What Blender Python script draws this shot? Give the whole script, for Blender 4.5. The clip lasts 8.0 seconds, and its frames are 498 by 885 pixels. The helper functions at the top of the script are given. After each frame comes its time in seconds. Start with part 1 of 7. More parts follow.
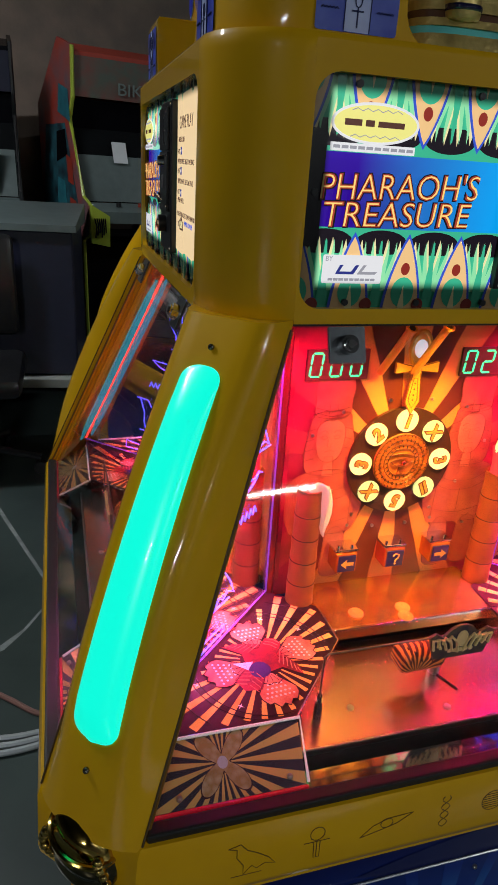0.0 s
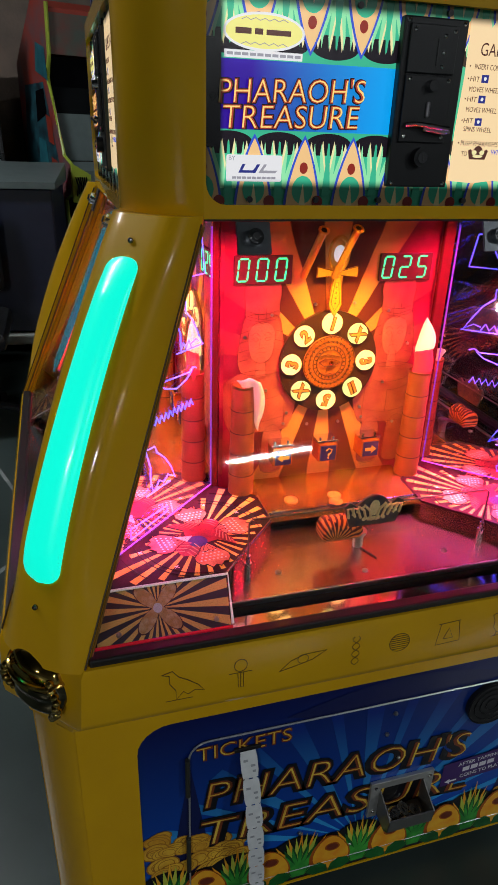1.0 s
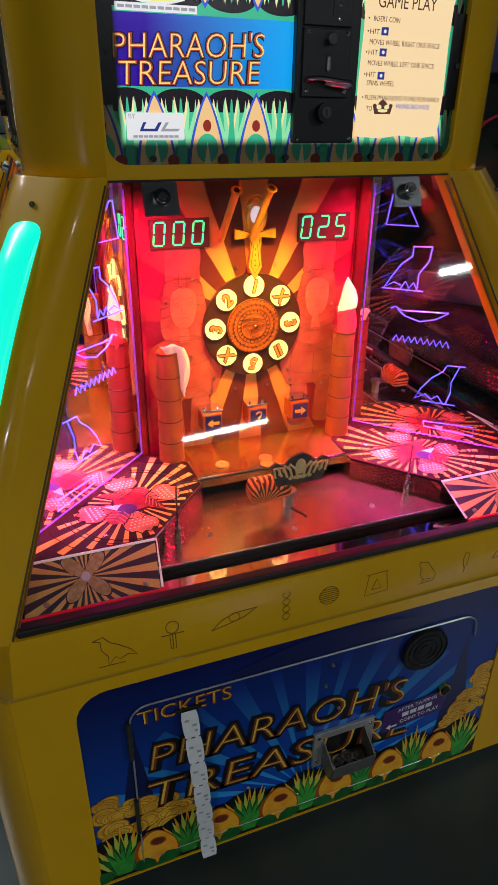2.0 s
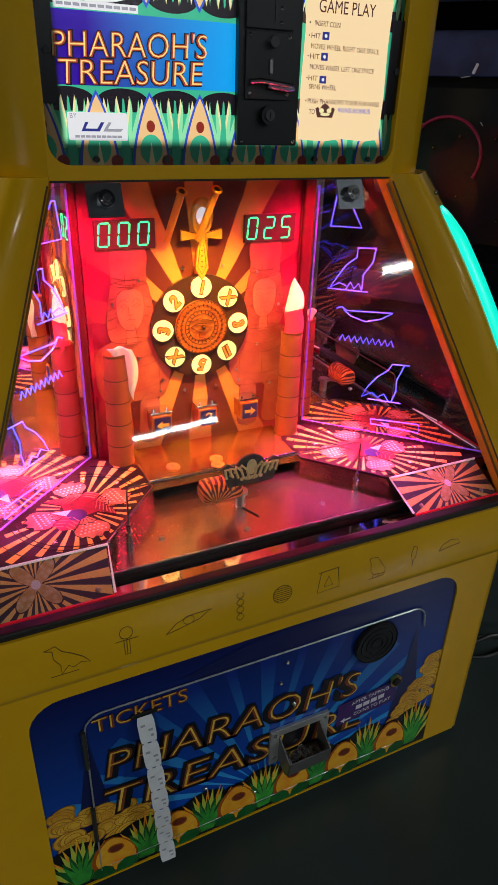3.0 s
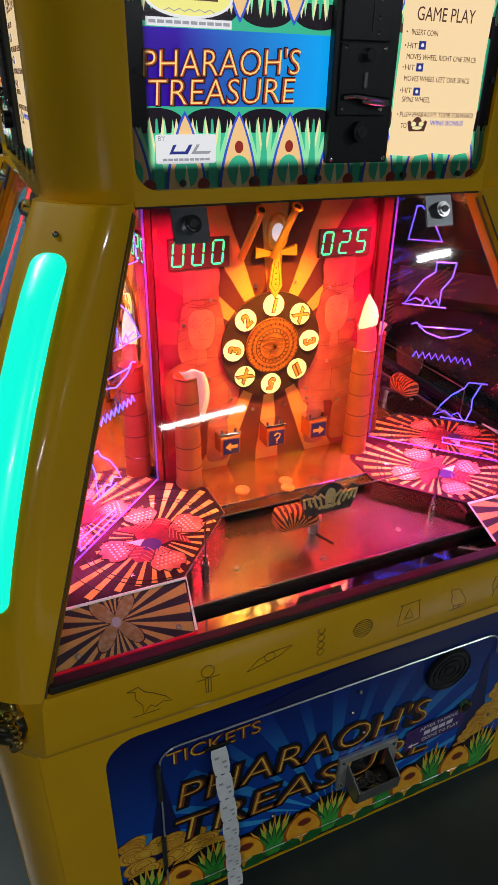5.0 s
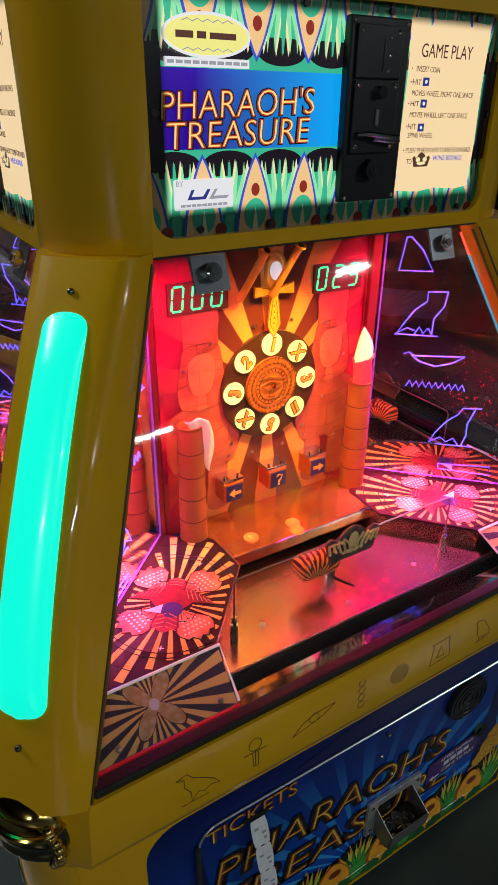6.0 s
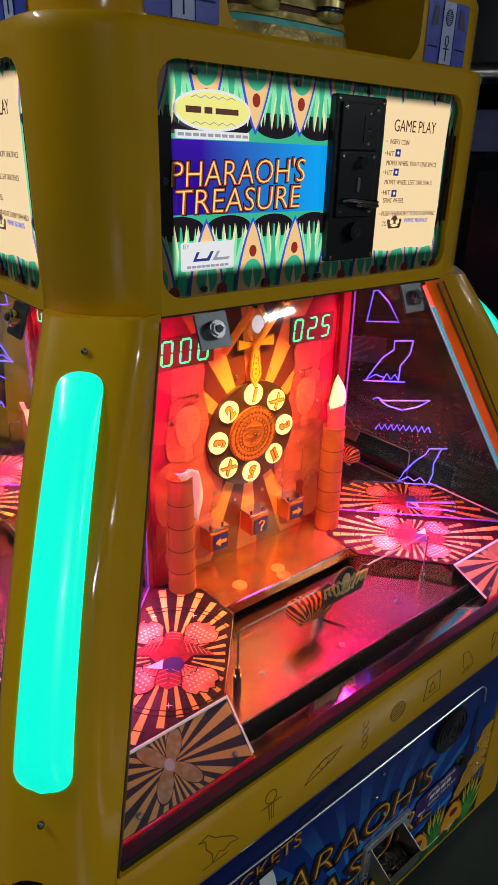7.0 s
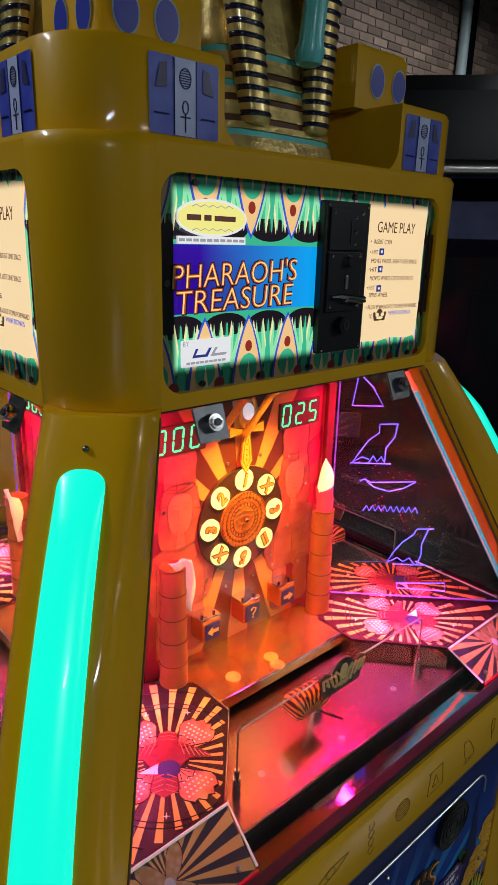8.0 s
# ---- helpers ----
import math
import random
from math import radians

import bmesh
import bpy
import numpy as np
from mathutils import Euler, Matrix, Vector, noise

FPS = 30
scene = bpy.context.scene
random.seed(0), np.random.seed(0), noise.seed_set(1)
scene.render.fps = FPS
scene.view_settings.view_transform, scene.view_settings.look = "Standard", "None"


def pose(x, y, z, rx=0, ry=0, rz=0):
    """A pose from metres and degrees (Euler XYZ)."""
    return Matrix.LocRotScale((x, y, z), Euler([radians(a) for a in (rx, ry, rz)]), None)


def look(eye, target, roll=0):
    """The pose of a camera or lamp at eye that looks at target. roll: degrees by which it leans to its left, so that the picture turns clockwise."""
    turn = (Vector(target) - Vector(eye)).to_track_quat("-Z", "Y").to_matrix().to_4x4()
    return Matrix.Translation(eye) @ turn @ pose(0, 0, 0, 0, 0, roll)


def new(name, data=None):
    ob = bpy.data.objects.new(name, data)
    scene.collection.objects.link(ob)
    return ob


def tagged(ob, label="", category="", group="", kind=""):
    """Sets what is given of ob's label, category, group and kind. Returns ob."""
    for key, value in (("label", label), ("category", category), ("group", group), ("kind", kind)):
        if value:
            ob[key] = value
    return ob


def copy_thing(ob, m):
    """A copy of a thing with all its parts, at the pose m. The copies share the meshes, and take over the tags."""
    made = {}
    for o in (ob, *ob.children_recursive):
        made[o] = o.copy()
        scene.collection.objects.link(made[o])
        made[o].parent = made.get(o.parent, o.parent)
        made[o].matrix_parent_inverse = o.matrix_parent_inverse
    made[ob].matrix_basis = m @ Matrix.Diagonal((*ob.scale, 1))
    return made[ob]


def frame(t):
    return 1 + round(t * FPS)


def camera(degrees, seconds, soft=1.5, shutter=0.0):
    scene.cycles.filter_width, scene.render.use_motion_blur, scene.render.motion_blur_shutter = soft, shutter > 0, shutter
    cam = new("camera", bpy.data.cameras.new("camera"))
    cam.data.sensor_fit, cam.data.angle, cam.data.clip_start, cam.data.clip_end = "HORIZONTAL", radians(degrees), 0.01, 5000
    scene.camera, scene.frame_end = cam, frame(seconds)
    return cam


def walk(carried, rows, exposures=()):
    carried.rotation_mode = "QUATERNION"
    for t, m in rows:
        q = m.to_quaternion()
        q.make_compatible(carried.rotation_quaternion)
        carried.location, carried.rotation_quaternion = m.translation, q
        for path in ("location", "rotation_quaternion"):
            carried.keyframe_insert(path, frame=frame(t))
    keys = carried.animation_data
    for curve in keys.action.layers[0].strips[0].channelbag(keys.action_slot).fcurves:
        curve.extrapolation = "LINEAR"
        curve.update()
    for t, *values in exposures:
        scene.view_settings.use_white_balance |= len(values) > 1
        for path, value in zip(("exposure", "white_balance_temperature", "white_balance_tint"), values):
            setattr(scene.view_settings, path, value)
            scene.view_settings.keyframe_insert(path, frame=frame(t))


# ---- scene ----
cam = camera(42.5, 8.0)
PATH = [
    (0, (-0.273, -0.661, 1.307), (0.269, 1.101, 0.53), 3.6),
    (0.5, (-0.236, -0.768, 1.278), (0.233, 1.002, 0.472), 1.4),
    (1, (-0.207, -0.827, 1.248), (0.314, 0.903, 0.391), 1.9),
    (1.5, (-0.182, -0.843, 1.243), (0.363, 0.853, 0.332), 1.6),
    (2, (-0.159, -0.855, 1.234), (0.469, 0.805, 0.313), 0.8),
    (3.5, (-0.163, -0.848, 1.244), (0.631, 0.735, 0.316), 2.5),
    (4, (-0.17, -0.836, 1.25), (0.559, 0.766, 0.301), 2.0),
    (4.5, (-0.185, -0.813, 1.265), (0.479, 0.803, 0.292), 1.3),
    (6, (-0.304, -0.645, 1.297), (0.628, 0.863, 0.371), 0.5),
    (6.5, (-0.356, -0.616, 1.308), (0.704, 0.839, 0.436), 0.5),
    (7, (-0.388, -0.601, 1.313), (0.766, 0.82, 0.508), 1.4),
    (7.5, (-0.405, -0.584, 1.331), (0.809, 0.838, 0.622), 1.6),
    (8, (-0.409, -0.572, 1.338), (0.863, 0.849, 0.735), 1.5),
]
walk(cam, [(t, look(eye, target, roll)) for t, eye, target, roll in PATH])

# ---- world and lights of the hall ----
world = bpy.data.worlds.new("hall_dark")
scene.world = world
world.use_nodes = True
world.node_tree.nodes["Background"].inputs["Color"].default_value = (0.55, 0.75, 0.8, 1)
world.node_tree.nodes["Background"].inputs["Strength"].default_value = 0.005
scene.view_settings.exposure = 0.0


def area_lamp(name, m, sx, sy, watts, colour):
    data = bpy.data.lights.new(name, "AREA")
    data.shape, data.size, data.size_y, data.energy, data.color = "RECTANGLE", sx, sy, watts, colour
    ob = new(name, data)
    ob.matrix_world = m
    return ob


# ---- materials ----
def rgba(c):
    return (c[0], c[1], c[2], 1)


def mat(name, colour, rough=0.5, metal=0.0, dark=None, scale=20.0, amount=0.5, bump=0.0, bump_scale=120.0,
        glow=None, strength=0.0, coat=0.0, box=None, spec=0.5, grad=None):
    """A surface with two scales of variation, fine relief and, where it gives off light, glow. box: the part of it in front of the light box."""
    m = bpy.data.materials.new(name)
    m.use_nodes = True
    nt = m.node_tree
    b = nt.nodes["Principled BSDF"]
    tc = nt.nodes.new("ShaderNodeTexCoord")
    b.inputs["Roughness"].default_value = rough
    b.inputs["Metallic"].default_value = metal
    b.inputs["Coat Weight"].default_value = coat
    b.inputs["Coat Roughness"].default_value = 0.035
    b.inputs["Specular IOR Level"].default_value = spec
    dark = dark or [v * 0.75 for v in colour]
    n1 = nt.nodes.new("ShaderNodeTexNoise")
    n1.inputs["Scale"].default_value, n1.inputs["Detail"].default_value = scale, 6
    n2 = nt.nodes.new("ShaderNodeTexNoise")
    n2.inputs["Scale"].default_value, n2.inputs["Detail"].default_value = scale * 0.17, 3
    add = nt.nodes.new("ShaderNodeMath")
    add.operation = "ADD"
    ramp = nt.nodes.new("ShaderNodeMapRange")
    ramp.inputs["From Min"].default_value, ramp.inputs["From Max"].default_value = 0.75, 1.3
    ramp.inputs["To Max"].default_value = amount
    mix = nt.nodes.new("ShaderNodeMix")
    mix.data_type = "RGBA"
    mix.inputs["A"].default_value, mix.inputs["B"].default_value = rgba(colour), rgba(dark)
    for n in (n1, n2):
        nt.links.new(tc.outputs["Object"], n.inputs["Vector"])
    nt.links.new(n1.outputs["Fac"], add.inputs[0])
    nt.links.new(n2.outputs["Fac"], add.inputs[1])
    nt.links.new(add.outputs[0], ramp.inputs["Value"])
    nt.links.new(ramp.outputs["Result"], mix.inputs["Factor"])
    nt.links.new(mix.outputs["Result"], b.inputs["Base Color"])
    if grad:
        axis, lo, hi, c0, c1 = grad
        sp = nt.nodes.new("ShaderNodeSeparateXYZ")
        gr = nt.nodes.new("ShaderNodeMapRange")
        gr.inputs["From Min"].default_value, gr.inputs["From Max"].default_value = lo, hi
        gm = nt.nodes.new("ShaderNodeMix")
        gm.data_type = "RGBA"
        gm.inputs["A"].default_value, gm.inputs["B"].default_value = rgba(c0), rgba(c1)
        nt.links.new(tc.outputs["Object"], sp.inputs[0])
        nt.links.new(sp.outputs[axis], gr.inputs["Value"])
        nt.links.new(gr.outputs["Result"], gm.inputs["Factor"])
        nt.links.new(gm.outputs["Result"], b.inputs["Base Color"])
        if glow:
            nt.links.new(gm.outputs["Result"], b.inputs["Emission Color"])
    if bump:
        n3 = nt.nodes.new("ShaderNodeTexNoise")
        n3.inputs["Scale"].default_value, n3.inputs["Detail"].default_value = bump_scale, 5
        bp = nt.nodes.new("ShaderNodeBump")
        bp.inputs["Strength"].default_value, bp.inputs["Distance"].default_value = bump, 0.01
        nt.links.new(tc.outputs["Object"], n3.inputs["Vector"])
        nt.links.new(n3.outputs["Fac"], bp.inputs["Height"])
        nt.links.new(bp.outputs["Normal"], b.inputs["Normal"])
    if glow:
        b.inputs["Emission Color"].default_value = rgba(glow)
        b.inputs["Emission Strength"].default_value = strength
        if box:
            sep = nt.nodes.new("ShaderNodeSeparateXYZ")
            nt.links.new(tc.outputs["Object"], sep.inputs[0])
            last = None
            for axis, lo, hi, soft in box:
                for edge, sign in ((lo, 1), (hi, -1)):
                    r = nt.nodes.new("ShaderNodeMapRange")
                    r.interpolation_type = "SMOOTHSTEP"
                    r.inputs["From Min"].default_value, r.inputs["From Max"].default_value = edge - soft * sign, edge + soft * sign
                    nt.links.new(sep.outputs[axis], r.inputs["Value"])
                    if last is None:
                        last = r.outputs["Result"]
                    else:
                        mu = nt.nodes.new("ShaderNodeMath")
                        mu.operation = "MULTIPLY"
                        nt.links.new(last, mu.inputs[0])
                        nt.links.new(r.outputs["Result"], mu.inputs[1])
                        last = mu.outputs[0]
            mu = nt.nodes.new("ShaderNodeMath")
            mu.operation = "MULTIPLY"
            mu.inputs[1].default_value = strength
            nt.links.new(last, mu.inputs[0])
            nt.links.new(mu.outputs[0], b.inputs["Emission Strength"])
    return m


def clear(name, tint=(1, 1, 1), gloss=0.02, least=0.0):
    """Clear sheet: lets light straight through, with a Fresnel gloss."""
    m = bpy.data.materials.new(name)
    m.use_nodes = True
    nt = m.node_tree
    nt.nodes.clear()
    out = nt.nodes.new("ShaderNodeOutputMaterial")
    mx = nt.nodes.new("ShaderNodeMixShader")
    lw = nt.nodes.new("ShaderNodeLayerWeight")
    lw.inputs["Blend"].default_value = 0.5
    pw = nt.nodes.new("ShaderNodeMath")
    pw.operation, pw.inputs[1].default_value = "POWER", 4.0
    fr = nt.nodes.new("ShaderNodeMath")
    fr.operation, fr.inputs[1].default_value, fr.inputs[2].default_value = "MULTIPLY_ADD", 0.7, 0.035
    nt.links.new(lw.outputs["Facing"], pw.inputs[0])
    nt.links.new(pw.outputs[0], fr.inputs[0])
    tr = nt.nodes.new("ShaderNodeBsdfTransparent")
    tr.inputs["Color"].default_value = rgba(tint)
    gl = nt.nodes.new("ShaderNodeBsdfGlossy")
    gl.inputs["Roughness"].default_value = gloss
    nt.links.new(fr.outputs[0], mx.inputs[0])
    nt.links.new(tr.outputs[0], mx.inputs[1])
    nt.links.new(gl.outputs[0], mx.inputs[2])
    nt.links.new(mx.outputs[0], out.inputs["Surface"])
    return m


def rays(name, colours, centre, count, axes=(0, 1), rough=0.35, core=0.0, core_colours=None, glow=0.0, bend=0.0, petals=4.0, side=None, turn=0.0, phase=0.0, width=0.5, coat=0.5):
    """A printed sunburst: stripes that fan out from centre in the plane of the two axes, round a flower of petals of the size core."""
    m = bpy.data.materials.new(name)
    m.use_nodes = True
    nt = m.node_tree
    b = nt.nodes["Principled BSDF"]
    b.inputs["Roughness"].default_value = rough
    b.inputs["Coat Weight"].default_value = coat
    b.inputs["Coat Roughness"].default_value = 0.05
    tc = nt.nodes.new("ShaderNodeTexCoord")
    sep = nt.nodes.new("ShaderNodeSeparateXYZ")
    nt.links.new(tc.outputs["Object"], sep.inputs[0])

    def math_node(op, a, v=None, c=None):
        n = nt.nodes.new("ShaderNodeMath")
        n.operation = op
        for i, s in enumerate((a, v, c)):
            if s is None:
                continue
            if isinstance(s, (int, float)):
                n.inputs[i].default_value = s
            else:
                nt.links.new(s, n.inputs[i])
        return n.outputs[0]

    dx = math_node("SUBTRACT", sep.outputs[axes[0]], centre[0])
    dy = math_node("SUBTRACT", sep.outputs[axes[1]], centre[1])
    ang = math_node("ARCTAN2", dy, dx)
    rad = math_node("SQRT", math_node("ADD", math_node("MULTIPLY", dx, dx), math_node("MULTIPLY", dy, dy)))
    noise_n = nt.nodes.new("ShaderNodeTexNoise")
    noise_n.inputs["Scale"].default_value = 25
    nt.links.new(tc.outputs["Object"], noise_n.inputs["Vector"])
    wob = math_node("MULTIPLY", math_node("SUBTRACT", noise_n.outputs["Fac"], 0.5), bend)
    s = math_node("SINE", math_node("ADD", math_node("MULTIPLY_ADD", ang, count, wob), phase))
    fac = math_node("MULTIPLY_ADD", s, 6.0, width)
    cl = nt.nodes.new("ShaderNodeClamp")
    nt.links.new(fac, cl.inputs[0])
    mix = nt.nodes.new("ShaderNodeMix")
    mix.data_type = "RGBA"
    mix.inputs["A"].default_value, mix.inputs["B"].default_value = rgba(colours[0]), rgba(colours[1])
    nt.links.new(cl.outputs[0], mix.inputs["Factor"])
    last = mix.outputs["Result"]
    # side: beyond lo the colour blends to a blotchy tone, strongest from hi
    if side:
        lo, hi, tone = side
        sr = nt.nodes.new("ShaderNodeMapRange")
        sr.interpolation_type = "SMOOTHSTEP"
        sr.inputs["From Min"].default_value, sr.inputs["From Max"].default_value = lo, hi
        sr.inputs["To Max"].default_value = 0.88
        nt.links.new(math_node("ABSOLUTE", math_node("ADD", dx, math_node("MULTIPLY", math_node("SUBTRACT", noise_n.outputs["Fac"], 0.5), 0.05))), sr.inputs["Value"])
        sm = nt.nodes.new("ShaderNodeMix")
        sm.data_type = "RGBA"
        n5 = nt.nodes.new("ShaderNodeTexNoise")
        n5.inputs["Scale"].default_value, n5.inputs["Detail"].default_value = 11, 3
        nt.links.new(tc.outputs["Object"], n5.inputs["Vector"])
        r5 = nt.nodes.new("ShaderNodeMapRange")
        r5.inputs["From Min"].default_value, r5.inputs["From Max"].default_value = 0.4, 0.62
        t5 = nt.nodes.new("ShaderNodeMix")
        t5.data_type = "RGBA"
        t5.inputs["A"].default_value, t5.inputs["B"].default_value = rgba(tone), rgba([v * 0.35 for v in tone])
        nt.links.new(n5.outputs["Fac"], r5.inputs["Value"])
        nt.links.new(r5.outputs["Result"], t5.inputs["Factor"])
        nt.links.new(t5.outputs["Result"], sm.inputs["B"])
        nt.links.new(sr.outputs["Result"], sm.inputs["Factor"])
        nt.links.new(last, sm.inputs["A"])
        last = sm.outputs["Result"]
    if core:
        wave = math_node("ABSOLUTE", math_node("COSINE", math_node("MULTIPLY_ADD", ang, petals / 2, turn)))
        petal = math_node("MULTIPLY_ADD", math_node("POWER", wave, 2.2), core * 0.85, core * 0.22)
        inside = math_node("LESS_THAN", rad, petal)
        edge = math_node("LESS_THAN", rad, math_node("ADD", petal, core * 0.05))
        m0 = nt.nodes.new("ShaderNodeMix")
        m0.data_type = "RGBA"
        m0.inputs["B"].default_value = (0.05, 0.01, 0.02, 1)
        nt.links.new(edge, m0.inputs["Factor"])
        nt.links.new(last, m0.inputs["A"])
        last = m0.outputs["Result"]
        vor = nt.nodes.new("ShaderNodeTexVoronoi")
        vor.inputs["Scale"].default_value = 130
        nt.links.new(tc.outputs["Object"], vor.inputs["Vector"])
        pm = nt.nodes.new("ShaderNodeMix")
        pm.data_type = "RGBA"
        pm.inputs["A"].default_value, pm.inputs["B"].default_value = rgba(core_colours[0]), rgba(core_colours[1])
        nt.links.new(math_node("MULTIPLY", vor.outputs["Distance"], 1.4), pm.inputs["Factor"])
        m2 = nt.nodes.new("ShaderNodeMix")
        m2.data_type = "RGBA"
        nt.links.new(inside, m2.inputs["Factor"])
        nt.links.new(last, m2.inputs["A"])
        nt.links.new(pm.outputs["Result"], m2.inputs["B"])
        heart = math_node("LESS_THAN", rad, core * 0.17)
        m3 = nt.nodes.new("ShaderNodeMix")
        m3.data_type = "RGBA"
        m3.inputs["B"].default_value = rgba(core_colours[2])
        nt.links.new(heart, m3.inputs["Factor"])
        nt.links.new(m2.outputs["Result"], m3.inputs["A"])
        last = m3.outputs["Result"]
    nt.links.new(last, b.inputs["Base Color"])
    if glow:
        nt.links.new(last, b.inputs["Emission Color"])
        b.inputs["Emission Strength"].default_value = glow
    return m


LIGHTBOX = ((0, -0.226, 0.231, 0.004), (2, 1.198, 1.388, 0.006))


def lit(name, colour, s=0.85, grad=None):
    return mat(name, [v * 0.3 for v in colour], 0.25, glow=colour, strength=s, box=LIGHTBOX, amount=0.2, coat=0.3, grad=grad)


YELLOW = mat("yellow_fibreglass", (0.74, 0.41, 0.004), 0.4, dark=(0.6, 0.31, 0.003), scale=9, amount=0.5, bump=0.018, bump_scale=14, coat=1.0, spec=0.15)
BLACK = mat("black_rubber", (0.012, 0.012, 0.013), 0.45, amount=0.4)
BLACK_METAL = mat("black_powder_coat", (0.009, 0.009, 0.011), 0.4, metal=0.2, bump=0.05, bump_scale=500)
CHROME = mat("chrome", (0.75, 0.75, 0.76), 0.12, metal=1.0, dark=(0.55, 0.55, 0.56))
STEEL = mat("brushed_steel", (0.55, 0.54, 0.52), 0.28, metal=1.0, dark=(0.4, 0.39, 0.38), scale=60, bump=0.05, bump_scale=300)
BED = mat("scuffed_steel_bed", (0.62, 0.42, 0.33), 0.25, metal=1.0, dark=(0.42, 0.32, 0.27), scale=14, amount=0.9, bump=0.04, bump_scale=60)
SHELF = mat("warm_brass_shelf", (0.8, 0.50, 0.16), 0.22, metal=0.85, dark=(0.5, 0.26, 0.08), scale=18, amount=0.9, bump=0.04, bump_scale=60)
PALE_EDGE = mat("frosted_white_edge", (0.85, 0.86, 0.88), 0.3, glow=(1.0, 0.95, 0.9), strength=0.12)
GOLD = mat("gold_chrome", (0.75, 0.5, 0.12), 0.12, metal=1.0, dark=(0.3, 0.2, 0.06), scale=30)
GLASS = clear("window_glass")
ACRYLIC = clear("divider_acrylic", (0.93, 0.92, 0.97))
STRIP = mat("glowing_diffuser", (0.02, 0.3, 0.26), 0.3, glow=(0.0, 0.93, 0.68), strength=1.0, amount=0.1, coat=0.5)

# ---- building helpers ----
CX, CY = 0.224, 0.345


def part(name, bm, material, parent, label="", m=None, smooth=False):
    """Links a bmesh (or shares a mesh) as one mesh object under a thing or a part."""
    if isinstance(bm, bpy.types.Mesh):
        me = bm
    else:
        me = bpy.data.meshes.new(name)
        bmesh.ops.recalc_face_normals(bm, faces=bm.faces)
        bm.to_mesh(me)
        bm.free()
        for mt in material if isinstance(material, (list, tuple)) else [material]:
            me.materials.append(mt)
        if smooth:
            me.shade_smooth()
            if smooth != "all":
                me.set_sharp_from_angle(angle=radians(38))
    ob = new(name, me)
    if parent is not None:
        ob.parent = parent
    if m is not None:
        ob.matrix_basis = m
    if label:
        tagged(ob, label)
    return ob


def empty(name, label, category, m=None, group="", kind=""):
    ob = new(name)
    if m is not None:
        ob.matrix_basis = m
    return tagged(ob, label, category, group, kind)


TURN = [Matrix.Rotation(radians(-90 * k), 4, "Z") for k in range(4)]


def four(name, bm, material, parent, label="", smooth=False, faces=(0, 1, 2, 3)):
    """The same part on each side of the machine, made in side coordinates: x along the side, -y outwards."""
    first = part(name, bm, material, parent if not isinstance(parent, list) else parent[faces[0]], label, None, smooth)
    obs = {faces[0]: first}
    if not isinstance(parent, list):
        first.matrix_basis = TURN[faces[0]]
    for k in faces[1:]:
        obs[k] = part(name, first.data, None, parent if not isinstance(parent, list) else parent[k], label, None if isinstance(parent, list) else TURN[k])
    return [obs.get(k) for k in range(4)]


def P(u, d, z):
    return Vector((u, -d, z))


def poly(bm, pts, thick=None, mi=0):
    """A flat polygon, or a prism when thick (a vector) is given."""
    vs = [bm.verts.new(p) for p in pts]
    f = bm.faces.new(vs)
    f.material_index = mi
    if thick is not None:
        r = bmesh.ops.extrude_face_region(bm, geom=[f])
        for v in r["geom"]:
            if isinstance(v, bmesh.types.BMVert):
                v.co += Vector(thick)
            if isinstance(v, bmesh.types.BMFace):
                v.material_index = mi
    return f


def box(bm, x0, x1, y0, y1, z0, z1, bevel=0.0, mi=0):
    r = bmesh.ops.create_cube(bm, size=1, matrix=Matrix.LocRotScale(((x0 + x1) / 2, (y0 + y1) / 2, (z0 + z1) / 2), None, (abs(x1 - x0), abs(y1 - y0), abs(z1 - z0))))
    vs = r["verts"]
    fs = {f for v in vs for f in v.link_faces}
    for f in fs:
        f.material_index = mi
    if bevel:
        es = {e for v in vs for e in v.link_edges}
        bmesh.ops.bevel(bm, geom=list(es), offset=bevel, segments=2, affect="EDGES", profile=0.5)
    return bm


def cyl(bm, m, r, depth, seg=24, r2=None, mi=0):
    r_ = bmesh.ops.create_cone(bm, cap_ends=True, segments=seg, radius1=r, radius2=r if r2 is None else r2, depth=depth, matrix=m)
    for f in {f for v in r_["verts"] for f in v.link_faces}:
        f.material_index = mi


def ball(bm, m, r, seg=14, mi=0):
    r_ = bmesh.ops.create_uvsphere(bm, u_segments=seg, v_segments=max(6, seg // 2), radius=r, matrix=m)
    for f in {f for v in r_["verts"] for f in v.link_faces}:
        f.material_index = mi


def tube(bm, pts, r, sides=6, closed=False, mi=0):
    """A round bar along a line of points."""
    pts = [Vector(p) for p in pts]
    n = len(pts)
    rings = []
    for i, p in enumerate(pts):
        a = pts[(i - 1) % n] if (closed or i) else p
        c = pts[(i + 1) % n] if (closed or i < n - 1) else p
        t = (c - a).normalized()
        side = t.cross(Vector((0.13, 0.31, 0.94)))
        if side.length < 0.1:
            side = t.cross(Vector((1, 0, 0)))
        side.normalize()
        up = side.cross(t)
        rings.append([bm.verts.new(p + r * (math.cos(k * math.tau / sides) * side + math.sin(k * math.tau / sides) * up)) for k in range(sides)])
    for i in range(n if closed else n - 1):
        a, c = rings[i], rings[(i + 1) % n]
        for k in range(sides):
            f = bm.faces.new((a[k], a[(k + 1) % sides], c[(k + 1) % sides], c[k]))
            f.material_index = mi
    if not closed:
        for ring in (rings[0], rings[-1]):
            f = bm.faces.new(ring)
            f.material_index = mi


